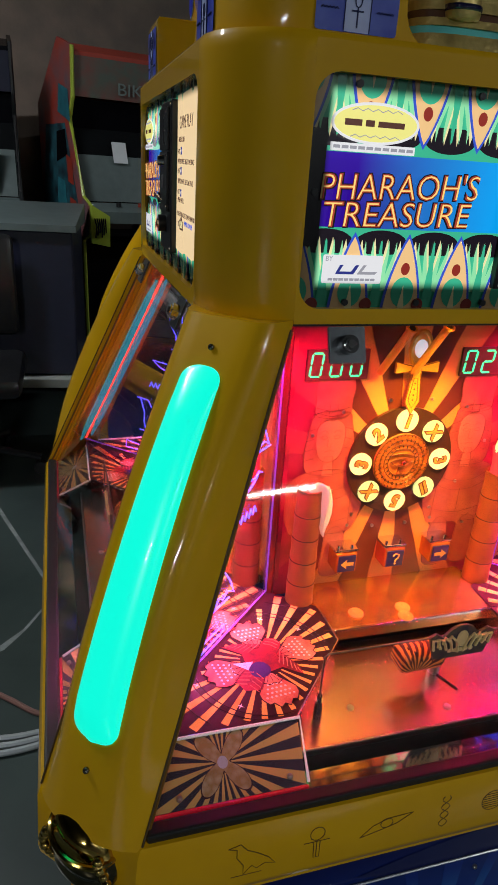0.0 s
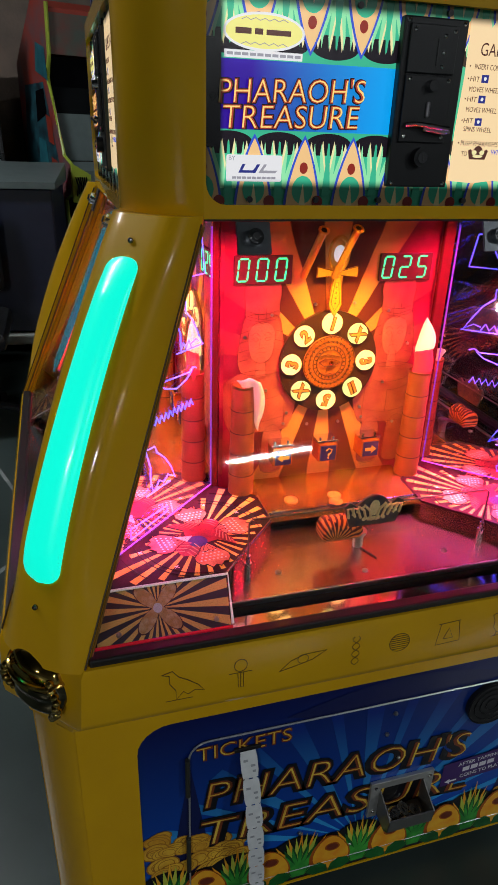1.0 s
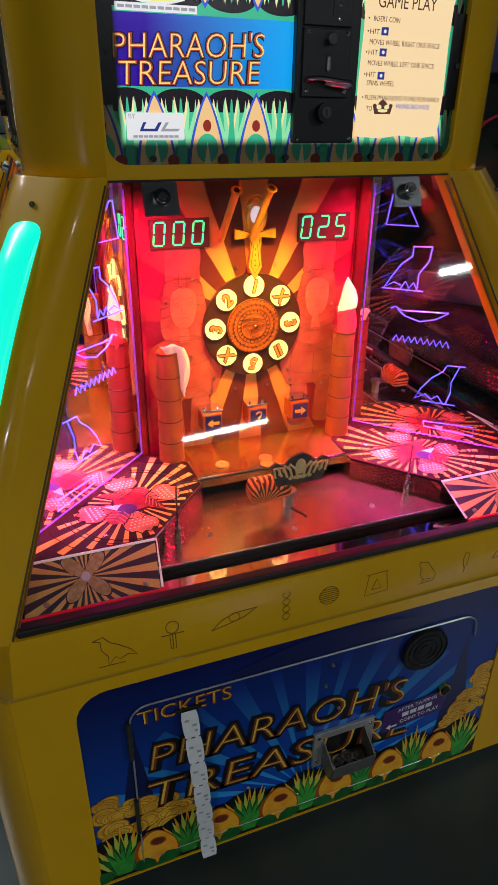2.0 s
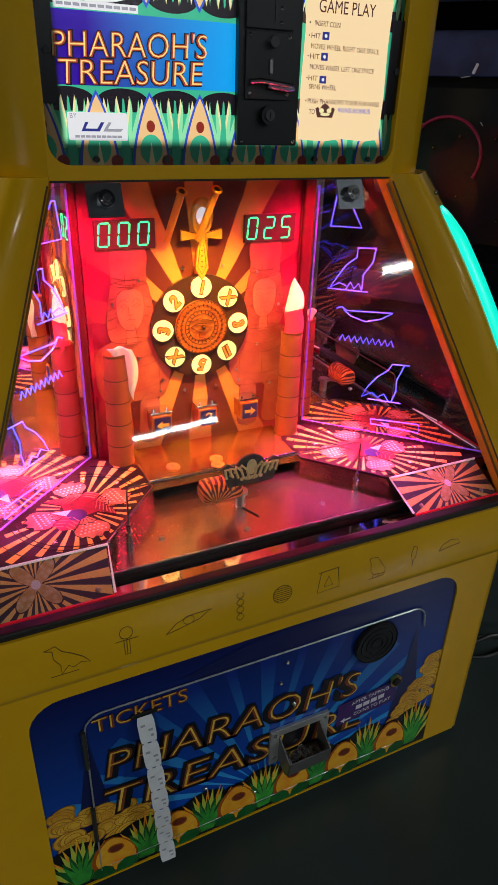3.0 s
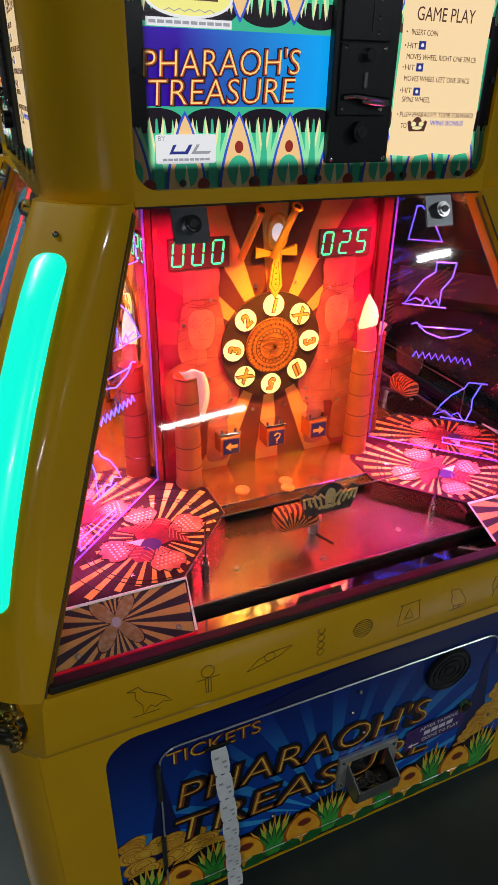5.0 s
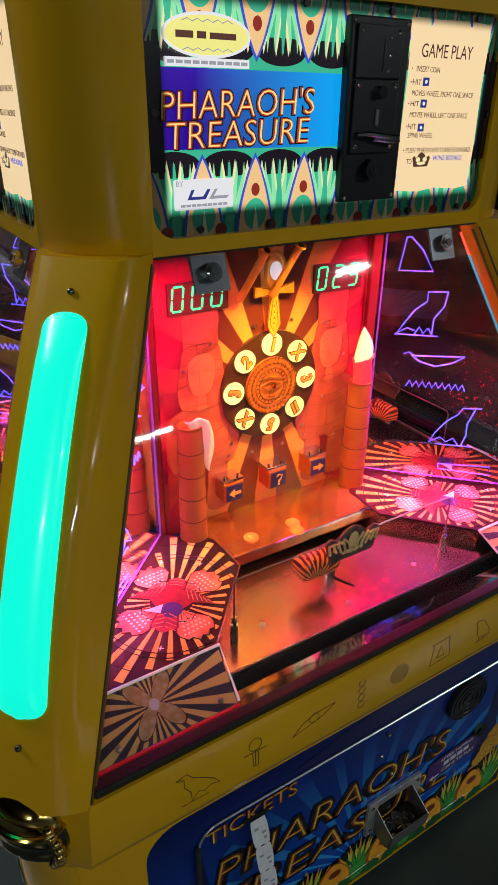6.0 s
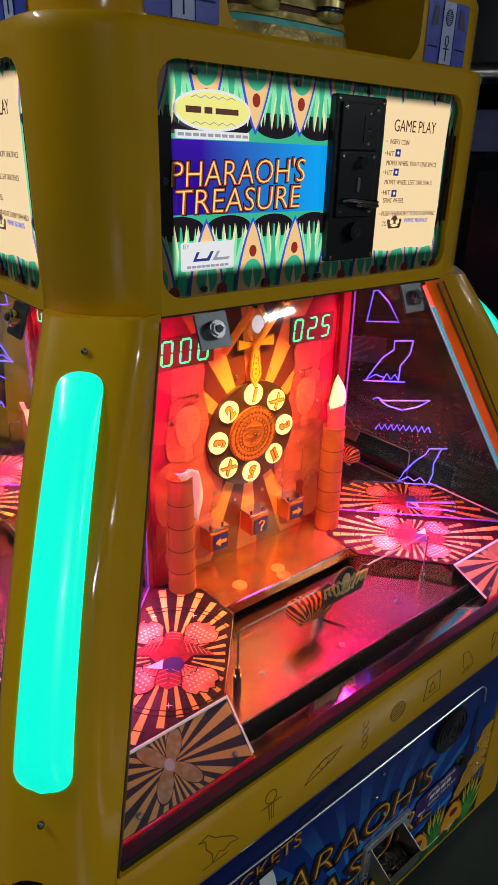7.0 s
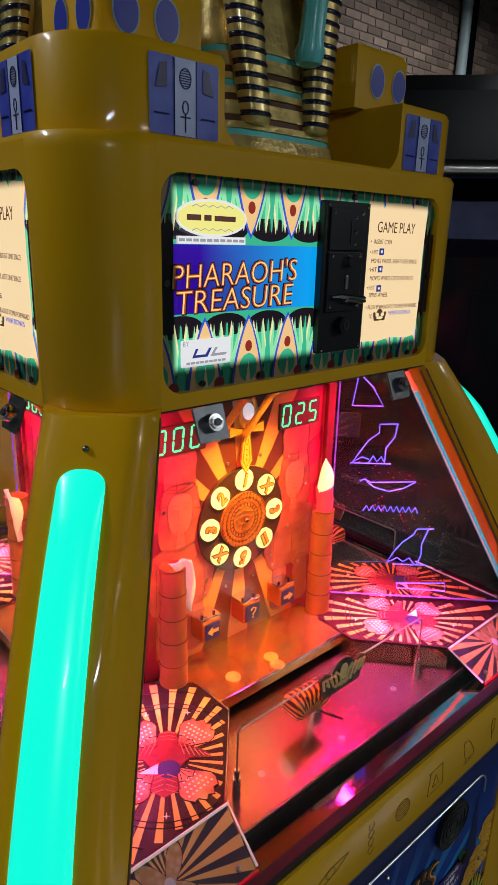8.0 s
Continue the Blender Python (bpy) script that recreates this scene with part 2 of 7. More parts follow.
def loft(bm, rings, closed=True, caps=True, mi=0):
    vs = [[bm.verts.new(p) for p in ring] for ring in rings]
    n = len(rings[0])
    for a, c in zip(vs, vs[1:]):
        for k in range(n if closed else n - 1):
            f = bm.faces.new((a[k], a[(k + 1) % n], c[(k + 1) % n], c[k]))
            f.material_index = mi
    if caps and closed:
        for ring in (vs[0], vs[-1]):
            f = bm.faces.new(ring)
            f.material_index = mi


def rounded(x0, x1, y0, y1, r, seg=6):
    """Corner-rounded rectangle as a list of 2D points. r: one radius, or four from the lower left round."""
    rs = r if isinstance(r, (list, tuple)) else (r,) * 4
    out = []
    for (cx, cy, a0), q in zip(((x0 + rs[0], y0 + rs[0], 180), (x1 - rs[1], y0 + rs[1], 270), (x1 - rs[2], y1 - rs[2], 0), (x0 + rs[3], y1 - rs[3], 90)), rs):
        for k in range(seg + 1):
            a = radians(a0 + 90 * k / seg)
            out.append((cx + q * math.cos(a), cy + q * math.sin(a)))
    return out


def frame_plate(outer, inner, d, depth):
    """An upright plate on one side, at the distance d from the middle, with an opening through it."""
    bm = bmesh.new()
    loops = []
    for pts in (outer, inner):
        vs = [bm.verts.new(P(u, d, z)) for u, z in pts]
        loops.append([bm.edges.new((vs[i], vs[(i + 1) % len(vs)])) for i in range(len(vs))])
    bmesh.ops.triangle_fill(bm, edges=loops[0] + loops[1], use_beauty=True, use_dissolve=False)
    r = bmesh.ops.extrude_face_region(bm, geom=bm.faces[:])
    for v in r["geom"]:
        if isinstance(v, bmesh.types.BMVert):
            v.co.y += depth
    return bm


def letters(name, text, size, material, parent, m, label="", thick=0.0004, squeeze=1.0, shear=0.0, align="LEFT", bold=0.0, width=None):
    """Words in the built-in font as one mesh, in the plane of m."""
    cu = bpy.data.curves.new(name, "FONT")
    cu.body, cu.size, cu.extrude, cu.align_x, cu.shear, cu.offset = text, size, thick, align, shear, bold
    cu.resolution_u = 3
    tmp = bpy.data.objects.new(name, cu)
    scene.collection.objects.link(tmp)
    me = bpy.data.meshes.new_from_object(tmp.evaluated_get(bpy.context.evaluated_depsgraph_get()))
    bpy.data.objects.remove(tmp)
    me.name = name
    me.materials.clear()
    me.materials.append(material)
    if width:
        xs = [v.co.x for v in me.vertices]
        me.transform(Matrix.Translation((-min(xs), 0, 0)))
        squeeze = width / (max(xs) - min(xs))
    me.transform(Matrix.Diagonal((squeeze, 1, 1, 1)))
    me.transform(m)
    ob = new(name, me)
    ob.parent = parent
    if label:
        tagged(ob, label)
    return ob


def on_face(u, d, z, lean=0.0, spin=0.0):
    """The pose of writing that is read from outside, on a side: its own x along the side and its y upwards."""
    return Matrix.Translation(P(u, d, z)) @ Matrix.Rotation(radians(90 + lean), 4, "X") @ Matrix.Rotation(radians(spin), 4, "Z")


# ---- the machine: large forms ----
machine = empty("coin_pusher_machine", "glossy yellow four-sided coin pusher with glowing playfields", "arcade machine", Matrix.Translation((CX, CY, 0)))

HZ0, HZ1, HD = 1.155, 1.428, 0.345
# header: one framed side, four times
outer = [(-0.251, HZ0), (0.251, HZ0), (0.251, HZ1), (-0.251, HZ1)]
header = four("header_frame", frame_plate(outer, rounded(-0.248, 0.248, 1.172, 1.402, 0.026), HD, 0.018), YELLOW, machine, smooth=True)


def corner_ring(c, r, z, seg=10, inset=0.0):
    return [P(-(c + (r - inset) * math.sin(a)), c + (r - inset) * math.cos(a), z) for a in [radians(90 * k / seg) for k in range(seg + 1)]]


bm = bmesh.new()
loft(bm, [corner_ring(0.25, 0.095, z, 14, i) for z, i in ((HZ0, 0.02), (HZ0, 0.004), (HZ0 + 0.006, 0), (HZ1 - 0.01, 0), (HZ1, 0.0), (HZ1 + 0.006, 0.004), (HZ1 + 0.006, 0.04))], closed=False)
four("header_corner", bm, YELLOW, machine, smooth=True)
bm = bmesh.new()
loft(bm, [[P(u, HD + o, z) for u in (-0.25, 0.25)] for o, z in ((-0.0012, HZ1 - 0.003), (-0.0012, HZ1 + 0.001), (-0.004, HZ1 + 0.006), (-0.04, HZ1 + 0.006))], closed=False)
four("header_ledge", bm, YELLOW, machine, smooth=True)
bm = bmesh.new()
poly(bm, [P(-0.29, 0.29, HZ1), P(0.29, 0.29, HZ1), P(0.29, -0.29, HZ1), P(-0.29, -0.29, HZ1)], (0, 0, 0.004))
poly(bm, [P(-0.308, 0.308, HZ0 + 0.01), P(0.308, 0.308, HZ0 + 0.01), P(0.308, -0.308, HZ0 + 0.01), P(-0.308, -0.308, HZ0 + 0.01)], (0, 0, 0.01))
part("header_core", bm, YELLOW, machine)

# crown: stepped corner blocks
bm = bmesh.new()
T1 = 0.33


def corner_block(bm, out, r, inner, z0, z1, fillet):
    c = out - r
    arc = [(c + r * math.sin(radians(90 * k / 8)), c + r * math.cos(radians(90 * k / 8))) for k in range(9)]
    base = [(inner, out)] + arc + [(out, inner), (inner, inner)]
    rings = []
    for z, i in ((z0, 0), (z1 - 0.008, 0), (z1 - 0.002, 0.003), (z1, 0.01)):
        mid = (inner + out) / 2
        rings.append([P(-(mid + (u - mid) * (1 - i / (out - mid))), mid + (d - mid) * (1 - i / (out - mid)), z) for u, d in base])
    loft(bm, rings)
    if fillet:
        for sgn in (0, 1):
            pts = [(inner, z0)] + [(inner - fillet * (1 - math.sin(radians(t))), z0 + fillet * (1 - math.cos(radians(t)))) for t in (0, 15, 30, 45, 60, 75, 90)]
            quad = [P(-u, out, z) if not sgn else P(-out, u, z) for u, z in pts]
            poly(bm, quad, (0, 0.12, 0) if not sgn else (0.12, 0, 0))


corner_block(bm, T1, 0.085, 0.155, HZ1 + 0.003, 1.522, 0.035)
tier = four("crown_block", bm, YELLOW, machine, smooth=True)
bm = bmesh.new()
corner_block(bm, 0.262, 0.02, 0.135, 1.52, 1.602, 0)
four("crown_step", bm, YELLOW, machine, smooth=True)

# posts at the corners, with glowing strips
LOCK_METAL = mat("tarnished_screw", (0.2, 0.19, 0.17), 0.25, metal=1.0)
WZ0, WZ1 = 0.653, 1.147


def win(z):
    k = (WZ1 - z) / (WZ1 - WZ0)
    return 0.248 + 0.188 * k, 0.335 + 0.198 * k


def post_mid(z):
    k = (1.13 - z) / 0.41
    return 0.340 + 0.156 * k + 0.05 * k * (1 - k) - 0.012 * max(0.0, k - 0.85), 0.053 - 0.005 * k - 0.02 * max(0.0, k - 0.85)


def swell(z, q):
    """How far the rounded outer face of a post stands out, at q of its half width."""
    k = (1.13 - z) / 0.41
    return (0.001 + 0.003 * max(0.0, min(1.0, 4 * k * (1 - k) + 0.25))) * max(0.0, 1 - q * q)


def post_ring(z):
    w, g = win(z)
    a, h = post_mid(z)
    s = math.sqrt(0.5)
    rise = Vector((-1, 1)) * s
    half = [Vector((-w, g)), Vector((-w - 0.006, g + 0.012))]
    f1 = Vector((-a + h * s, a + h * s))
    e = (f1 - half[1]).normalized()
    half += [half[1] + (f1 - half[1]) * 0.45, f1 - e * 0.016, f1 - e * 0.004 + Vector((-1, -1)) * 0.0035, f1 - Vector((1, 1)) * s * 0.014 + rise * swell(z, 1 - 0.014 / h)]
    other = [Vector((-p.y, -p.x)) for p in reversed(half)]
    mid = [Vector((-a, a)) + Vector((1, 1)) * s * h * q + rise * swell(z, q) for q in (0.45, 0.2, 0.0, -0.2, -0.45)]
    back = [Vector((-g + 0.02, w)), Vector((-w + 0.0, g - 0.02))]
    return [P(p.x, p.y, z) for p in half + mid + other + back]


bm = bmesh.new()
loft(bm, [post_ring(WZ0 - 0.012 + (HZ0 - WZ0 + 0.016) * k / 16) for k in range(17)])
post = four("corner_post", bm, YELLOW, machine, smooth=True)


def on_post(z, s, out):
    a, h = post_mid(z)
    q = math.sqrt(0.5)
    out += swell(z, s / h)
    return P(-a + s * q - out * q, a + s * q + out * q, z)


bm = bmesh.new()
rings = []
ZA, ZB = 0.748, 1.112
steps = [0.5 - 0.5 * math.cos(math.pi * k / 70) for k in range(71)]
for t in steps:
    z = ZA + (ZB - ZA) * t
    w = 0.0300 - 0.0055 * t
    e = min(z - ZA, ZB - z) / (w * 0.7)
    if e < 1:
        w *= max(0.0006, 1 - (1 - e) ** 2.5) ** 0.42
    dome = math.sqrt(max(0.05, min(1.0, min(t, 1 - t) * 9)))
    rings.append([on_post(z, s * w, o * dome if o > 0.004 else o) for s, o in ((-1, -0.006), (-1, 0.002), (-0.93, 0.0062), (-0.75, 0.0110), (-0.45, 0.0152), (0, 0.0172), (0.45, 0.0152), (0.75, 0.0110), (0.93, 0.0062), (1, 0.002), (1, -0.006))])
loft(bm, rings)
four("light_strip", bm, STRIP, post, "glowing turquoise plastic light strip", smooth=True)
# glowing bands added where the strip's turquoise shows inside the post
INNER = mat("inner_diffuser", (0.1, 0.5, 0.5), 0.3, glow=(0.0, 0.55, 0.75), strength=0.6, amount=0.2, coat=0.5)
for sd in (-1, 1):
    bm = bmesh.new()
    rings = []
    for k in range(11):
        z = 0.70 + 0.40 * k / 10
        w, g = win(z)
        a_in = (w + g) / 2 - 0.0105
        half_w = 0.0125 * math.sqrt(max(0.02, 1 - (abs(k - 5) / 5) ** 6))
        rings.append([P(-a_in + s_ * 0.7071 + o * 0.7071, a_in + s_ * 0.7071 - o * 0.7071, z) for s_, o in ((sd * 0.018 - half_w, -0.004), (sd * 0.018 - half_w, 0.002), (sd * 0.018, 0.004), (sd * 0.018 + half_w, 0.002), (sd * 0.018 + half_w, -0.004))])
    loft(bm, rings)
    four("inner_strip", bm, INNER, post, "turquoise glowing band inside the post", smooth=True)
for z in (1.13, 0.715):
    bm = bmesh.new()
    q = math.sqrt(0.5)
    ball(bm, Matrix.Translation(on_post(z, 0, 0.002)) @ Matrix.Diagonal((0.0038, 0.0038, 0.0038, 1)), 1, 10)
    four("screw", bm, LOCK_METAL, post, smooth=True)

# rim and lower body
bm = bmesh.new()
BD = 0.523


def body_ring(D, ch, z):
    """Square with cut corners."""
    order = []
    for k in (0, 3, 2, 1):
        order += [TURN[k] @ P(-(D - ch), D, z), TURN[k] @ P(D - ch, D, z)]
    return order


rim_prof = [(0.535, 0.102, 0.622), (0.535, 0.102, 0.640), (0.541, 0.102, 0.646), (0.549, 0.102, 0.645), (0.553, 0.102, 0.636), (0.557, 0.100, 0.562), (0.555, 0.096, 0.552), (0.548, 0.086, 0.545), (0.532, 0.066, 0.538), (0.526, 0.055, 0.520)]
loft(bm, [body_ring(D, ch, z) for D, ch, z in rim_prof], caps=False)
part("rim", bm, YELLOW, machine, "yellow moulded rim with drawn hieroglyphs", smooth=True)
BZ0, BZ1 = 0.03, 0.521
lower = four("lower_frame", frame_plate([(-0.468, BZ0), (0.468, BZ0), (0.468, BZ1), (-0.468, BZ1)], rounded(-0.387, 0.387, BZ0 + 0.004, 0.494, (0.004, 0.004, 0.05, 0.05)), BD, 0.02), YELLOW, machine, smooth=True)
bm = bmesh.new()
loft(bm, [[P(-0.466, BD - 0.001, z), P(-0.478, BD - 0.003, z), P(-BD + 0.003, 0.478, z), P(-BD + 0.001, 0.466, z)] for z in (BZ0, BZ1)], closed=False)
four("lower_corner", bm, YELLOW, machine, smooth=True)
bm = bmesh.new()
loft(bm, [body_ring(0.44, 0.05, z) for z in (0.0, 0.035)])
part("plinth", bm, BLACK, machine)

# window glass, seals and lock plates
bm = bmesh.new()
g0, g1 = win(WZ0 + 0.004), win(WZ1 + 0.02)
poly(bm, [P(-g0[0] - 0.006, g0[1], WZ0 + 0.004), P(g0[0] + 0.006, g0[1], WZ0 + 0.004), P(g1[0] + 0.006, g1[1], WZ1 + 0.02), P(-g1[0] - 0.006, g1[1], WZ1 + 0.02)], (0, 0.004, 0.0016))
panes = four("window_pane", bm, GLASS, machine)
for ob in panes:
    ob.visible_shadow = False
bm = bmesh.new()
box(bm, -0.44, 0.44, -0.545, -0.527, 0.642, 0.656, 0.003)
four("window_seal", bm, BLACK, machine, "black rubber window seal")
bm = bmesh.new()
box(bm, -0.25, 0.25, -0.343, -0.325, 1.1520, 1.1570, 0.001)
four("top_seal", bm, BLACK, machine)

for s in (-1, 1):
    bm = bmesh.new()
    tube(bm, [P(s * (win(z)[0] + 0.001), win(z)[1] + 0.0035, z) for z in (WZ0 + 0.002, 0.8, 0.95, 1.05, WZ1 - 0.002)], 0.0020, 8)
    four("side_seal", bm, mat("brown_rubber_bead", (0.22, 0.11, 0.008), 0.4), machine, smooth=True)

    # dark bead drawn for the shade in the groove beside the lip
    bm = bmesh.new()
    tube(bm, [P(s * (win(z)[0] + 0.0070), win(z)[1] + 0.0128, z) for z in [WZ0 - 0.006 + (HZ0 - WZ0) * k / 16 for k in range(17)]], 0.0013, 6)
    four("lip_groove", bm, mat("dark_paint_groove", (0.07, 0.035, 0.004), 0.5), machine, smooth=True)

# ---- lock plates on the glass ----
SLOPE = math.degrees(math.atan2(0.198, 0.494))
LOCK_PLATE = mat("galvanised_plate", (0.1, 0.11, 0.12), 0.35, metal=0.9, dark=(0.08, 0.085, 0.09), scale=60, bump=0.06, bump_scale=200)
for u in (-0.186, 0.178):
    bm = bmesh.new()
    base = Matrix.Translation(P(u, 0.350, 1.132)) @ Matrix.Rotation(radians(-SLOPE + 0), 4, "X")
    bmesh.ops.create_cube(bm, size=1, matrix=base @ Matrix.Diagonal((0.046, 0.003, 0.042, 1)))
    bmesh.ops.bevel(bm, geom=bm.edges[:], offset=0.0012, segments=2, affect="EDGES")
    plates = four("lock_plate", bm, LOCK_PLATE, machine, "grey metal lock plate")
    bm = bmesh.new()
    face = base @ Matrix.Rotation(radians(90), 4, "X")
    cyl(bm, face @ Matrix.Translation((0, 0, 0.006)), 0.0115, 0.010, 24, 0.0105)
    cyl(bm, face @ Matrix.Translation((0, 0, 0.012)), 0.0075, 0.003, 20)
    four("lock_barrel", bm, CHROME, plates, "chrome lock barrel", smooth=True)
    bm = bmesh.new()
    cyl(bm, face @ Matrix.Translation((0, 0, 0.0145)), 0.0045, 0.002, 16)
    bmesh.ops.create_cube(bm, size=1, matrix=face @ Matrix.Translation((0.0045, 0, 0.0145)) @ Matrix.Diagonal((0.003, 0.002, 0.002, 1)))
    four("keyhole", bm, BLACK, plates)

# ---- playfield ----
BACK = rays("back_panel_print", ((0.78, 0.38, 0.08), (0.13, 0.035, 0.02)), (0.0, 0.905), 14, (0, 2), rough=0.3, coat=0.25, bend=0.4, side=(0.08, 0.175, (0.5, 0.015, 0.09)), phase=1.5708, width=1.2)
bm = bmesh.new()
box(bm, -0.199, 0.199, -0.193, -0.186, 0.675, 1.142)
back = four("back_panel", bm, BACK, machine, "orange printed back panel with sun rays, red towards the sides")
INK_DARK = mat("dark_brown_print", (0.22, 0.05, 0.03), 0.4)
SHADOWY = mat("printed_figure", (0.55, 0.2, 0.1), 0.35, dark=(0.3, 0.06, 0.05), scale=35, amount=0.9)


def smooth_line(pts, closed=True, fine=5):
    """A soft curve through 2D points."""
    out, m_ = [], len(pts)
    for i in range(m_ if closed else m_ - 1):
        p0, p1, p2, p3 = [Vector(pts[(i + o) % m_] if closed else pts[max(0, min(m_ - 1, i + o))]) for o in (-1, 0, 1, 2)]
        for k in range(fine):
            t = k / fine
            out.append(tuple(0.5 * (2 * p1 + (p2 - p0) * t + (2 * p0 - 5 * p1 + 4 * p2 - p3) * t * t + (3 * p1 - p0 - 3 * p2 + p3) * t ** 3)))
    return out if closed else out + [tuple(pts[-1])]


def mirrored(pts):
    return pts + [(-x, z) for x, z in reversed(pts)]


FIGURE_LIGHT = mat("printed_figure_face", (0.62, 0.26, 0.13), 0.35, dark=(0.40, 0.12, 0.08), scale=28, amount=0.9)
for s in (-1, 1):
    c = s * 0.121
    crown = smooth_line(mirrored([(-0.024, 0.984), (-0.029, 1.010), (-0.031, 1.030), (-0.021, 1.046)]))
    cloth = smooth_line(mirrored([(-0.024, 0.990), (-0.034, 0.968), (-0.040, 0.930), (-0.037, 0.900), (-0.022, 0.890)]))
    face = smooth_line(mirrored([(-0.008, 0.978), (-0.021, 0.968), (-0.023, 0.945), (-0.018, 0.922), (-0.007, 0.911)]))
    chest = smooth_line(mirrored([(-0.020, 0.896), (-0.050, 0.886), (-0.064, 0.868), (-0.066, 0.830), (-0.056, 0.796), (-0.040, 0.784)]))
    legs = [smooth_line([(x - 0.018, 0.705), (x - 0.019, 0.750), (x - 0.015, 0.783), (x, 0.795), (x + 0.015, 0.783), (x + 0.019, 0.750), (x + 0.018, 0.705)]) for x in (-0.026, 0.026)]
    beard = [(-0.0065, 0.919), (0.0065, 0.919), (0.0100, 0.886), (-0.0100, 0.886)]
    for k, (pts, mt) in enumerate(((legs[0], SHADOWY), (legs[1], SHADOWY), (chest, SHADOWY), (cloth, SHADOWY), (crown, SHADOWY), (face, FIGURE_LIGHT), (beard, FIGURE_LIGHT))):
        bm = bmesh.new()
        poly(bm, [P(c + x, 0.1934 + 0.0003 * k, z) for x, z in pts])
        four("printed_figure", bm, mt, back)
    bm = bmesh.new()
    for pts in (crown, cloth, face, chest, legs[0], legs[1], beard):
        tube(bm, [P(c + x, 0.1958, z) for x, z in pts], 0.00032, 4, True)
    for pts in ([(-0.025, 0.990), (0.0, 0.984), (0.025, 0.990)], [(-0.027, 0.998), (0.0, 0.992), (0.027, 0.998)], [(-0.006, 1.002), (-0.006, 0.980), (0.006, 0.980), (0.006, 1.002)], [(-0.017, 0.958), (-0.010, 0.962), (-0.004, 0.957)], [(0.004, 0.957), (0.010, 0.962), (0.017, 0.958)],
                [(-0.016, 0.951), (-0.010, 0.954), (-0.005, 0.950), (-0.010, 0.948), (-0.016, 0.951)], [(0.005, 0.950), (0.010, 0.954), (0.016, 0.951), (0.010, 0.948), (0.005, 0.950)], [(-0.002, 0.952), (-0.004, 0.937), (0.0, 0.935), (0.004, 0.937)], [(-0.008, 0.927), (0.0, 0.929), (0.008, 0.927)],
                [(-0.048, 0.876), (-0.020, 0.862), (0.020, 0.862), (0.048, 0.876)], [(-0.052, 0.862), (-0.022, 0.846), (0.022, 0.846), (0.052, 0.862)], [(-0.042, 0.810), (0.0, 0.802), (0.042, 0.810)], [(0.0, 0.846), (0.0, 0.802)], [(-0.044, 0.868), (-0.046, 0.800)], [(0.044, 0.868), (0.046, 0.800)]):
        tube(bm, [P(c + x, 0.1960, z) for x, z in smooth_line(pts, False)], 0.00032, 4)
    for k in range(4):
        z = 0.965 - 0.016 * k
        for sx in (-1, 1):
            tube(bm, [P(c + sx * 0.024, 0.1948, z), P(c + sx * (0.037 + 0.001 * k), 0.1948, z - 0.004)], 0.0004, 4)
    four("figure_outline", bm, INK_DARK, back)
CORE_RED = mat("core_corner_trim", (0.35, 0.05, 0.05), 0.25, metal=0.6)
bm = bmesh.new()
box(bm, -0.206, -0.196, -0.206, -0.186, 0.67, 1.142, 0.002)
four("core_trim", bm, CORE_RED, machine, smooth=False)

# digits
LED = mat("green_led", (0.02, 0.3, 0.1), 0.4, glow=(0.04, 1.0, 0.32), strength=2.0, amount=0)
LED_BACK = mat("dark_display_filter", (0.13, 0.04, 0.025), 0.45)
SEG = {"0": "abcdef", "2": "abged", "5": "afgcd"}


def digit(bm, u, z, ch, w=0.0165, h=0.034):
    t, g = 0.0026, 0.001
    lean = 0.10
    spots = {"a": (0, h, 1), "g": (0, h / 2, 1), "d": (0, 0, 1), "b": (w, h * 0.75, 0), "c": (w, h * 0.25, 0), "f": (0, h * 0.75, 0), "e": (0, h * 0.25, 0)}
    for s in SEG[ch]:
        x, y, flat = spots[s]
        if flat:
            q = [(x + g, y), (x + g + t / 2, y + t / 2), (x + w - g - t / 2, y + t / 2), (x + w - g, y), (x + w - g - t / 2, y - t / 2), (x + g + t / 2, y - t / 2)]
        else:
            hh = h / 4
            q = [(x, y - hh + g), (x - t / 2, y - hh + g + t / 2), (x - t / 2, y + hh - g - t / 2), (x, y + hh - g), (x + t / 2, y + hh - g - t / 2), (x + t / 2, y - hh + g + t / 2)]
        poly(bm, [P(u + a + lean * b, 0.1985, z + b) for a, b in q], (0, 0.001, 0))


for u0, text in ((-0.166, "000"), (0.083, "025")):
    bm = bmesh.new()
    box(bm, u0 - 0.005, u0 + 0.091, -0.1975, -0.1925, 1.040, 1.085, 0.001)
    disp = four("score_display", bm, LED_BACK, machine, "dark display showing green numbers")
    for i, ch in enumerate(text):
        bm = bmesh.new()
        digit(bm, u0 + 0.031 * i, 1.046, ch)
        four("digit", bm, LED, disp, "glowing green digit")

# wheel
WZ = 0.905
DARK_DISC = mat("dark_brown_wheel", (0.05, 0.025, 0.012), 0.3, coat=0.4)
CALENDAR = mat("carved_sun_disc", (0.50, 0.20, 0.03), 0.4, dark=(0.28, 0.10, 0.015), scale=90, amount=1.0)
LAMP_YELLOW = mat("lit_yellow_lens", (0.8, 0.6, 0.2), 0.3, glow=(1.0, 0.80, 0.30), strength=1.3, amount=0.15)
LAMP_PALE = mat("lit_green_lens", (0.5, 0.7, 0.3), 0.3, glow=(0.6, 0.85, 0.32), strength=0.8, amount=0.15)
INK = mat("brown_ink", (0.16, 0.06, 0.01), 0.4)
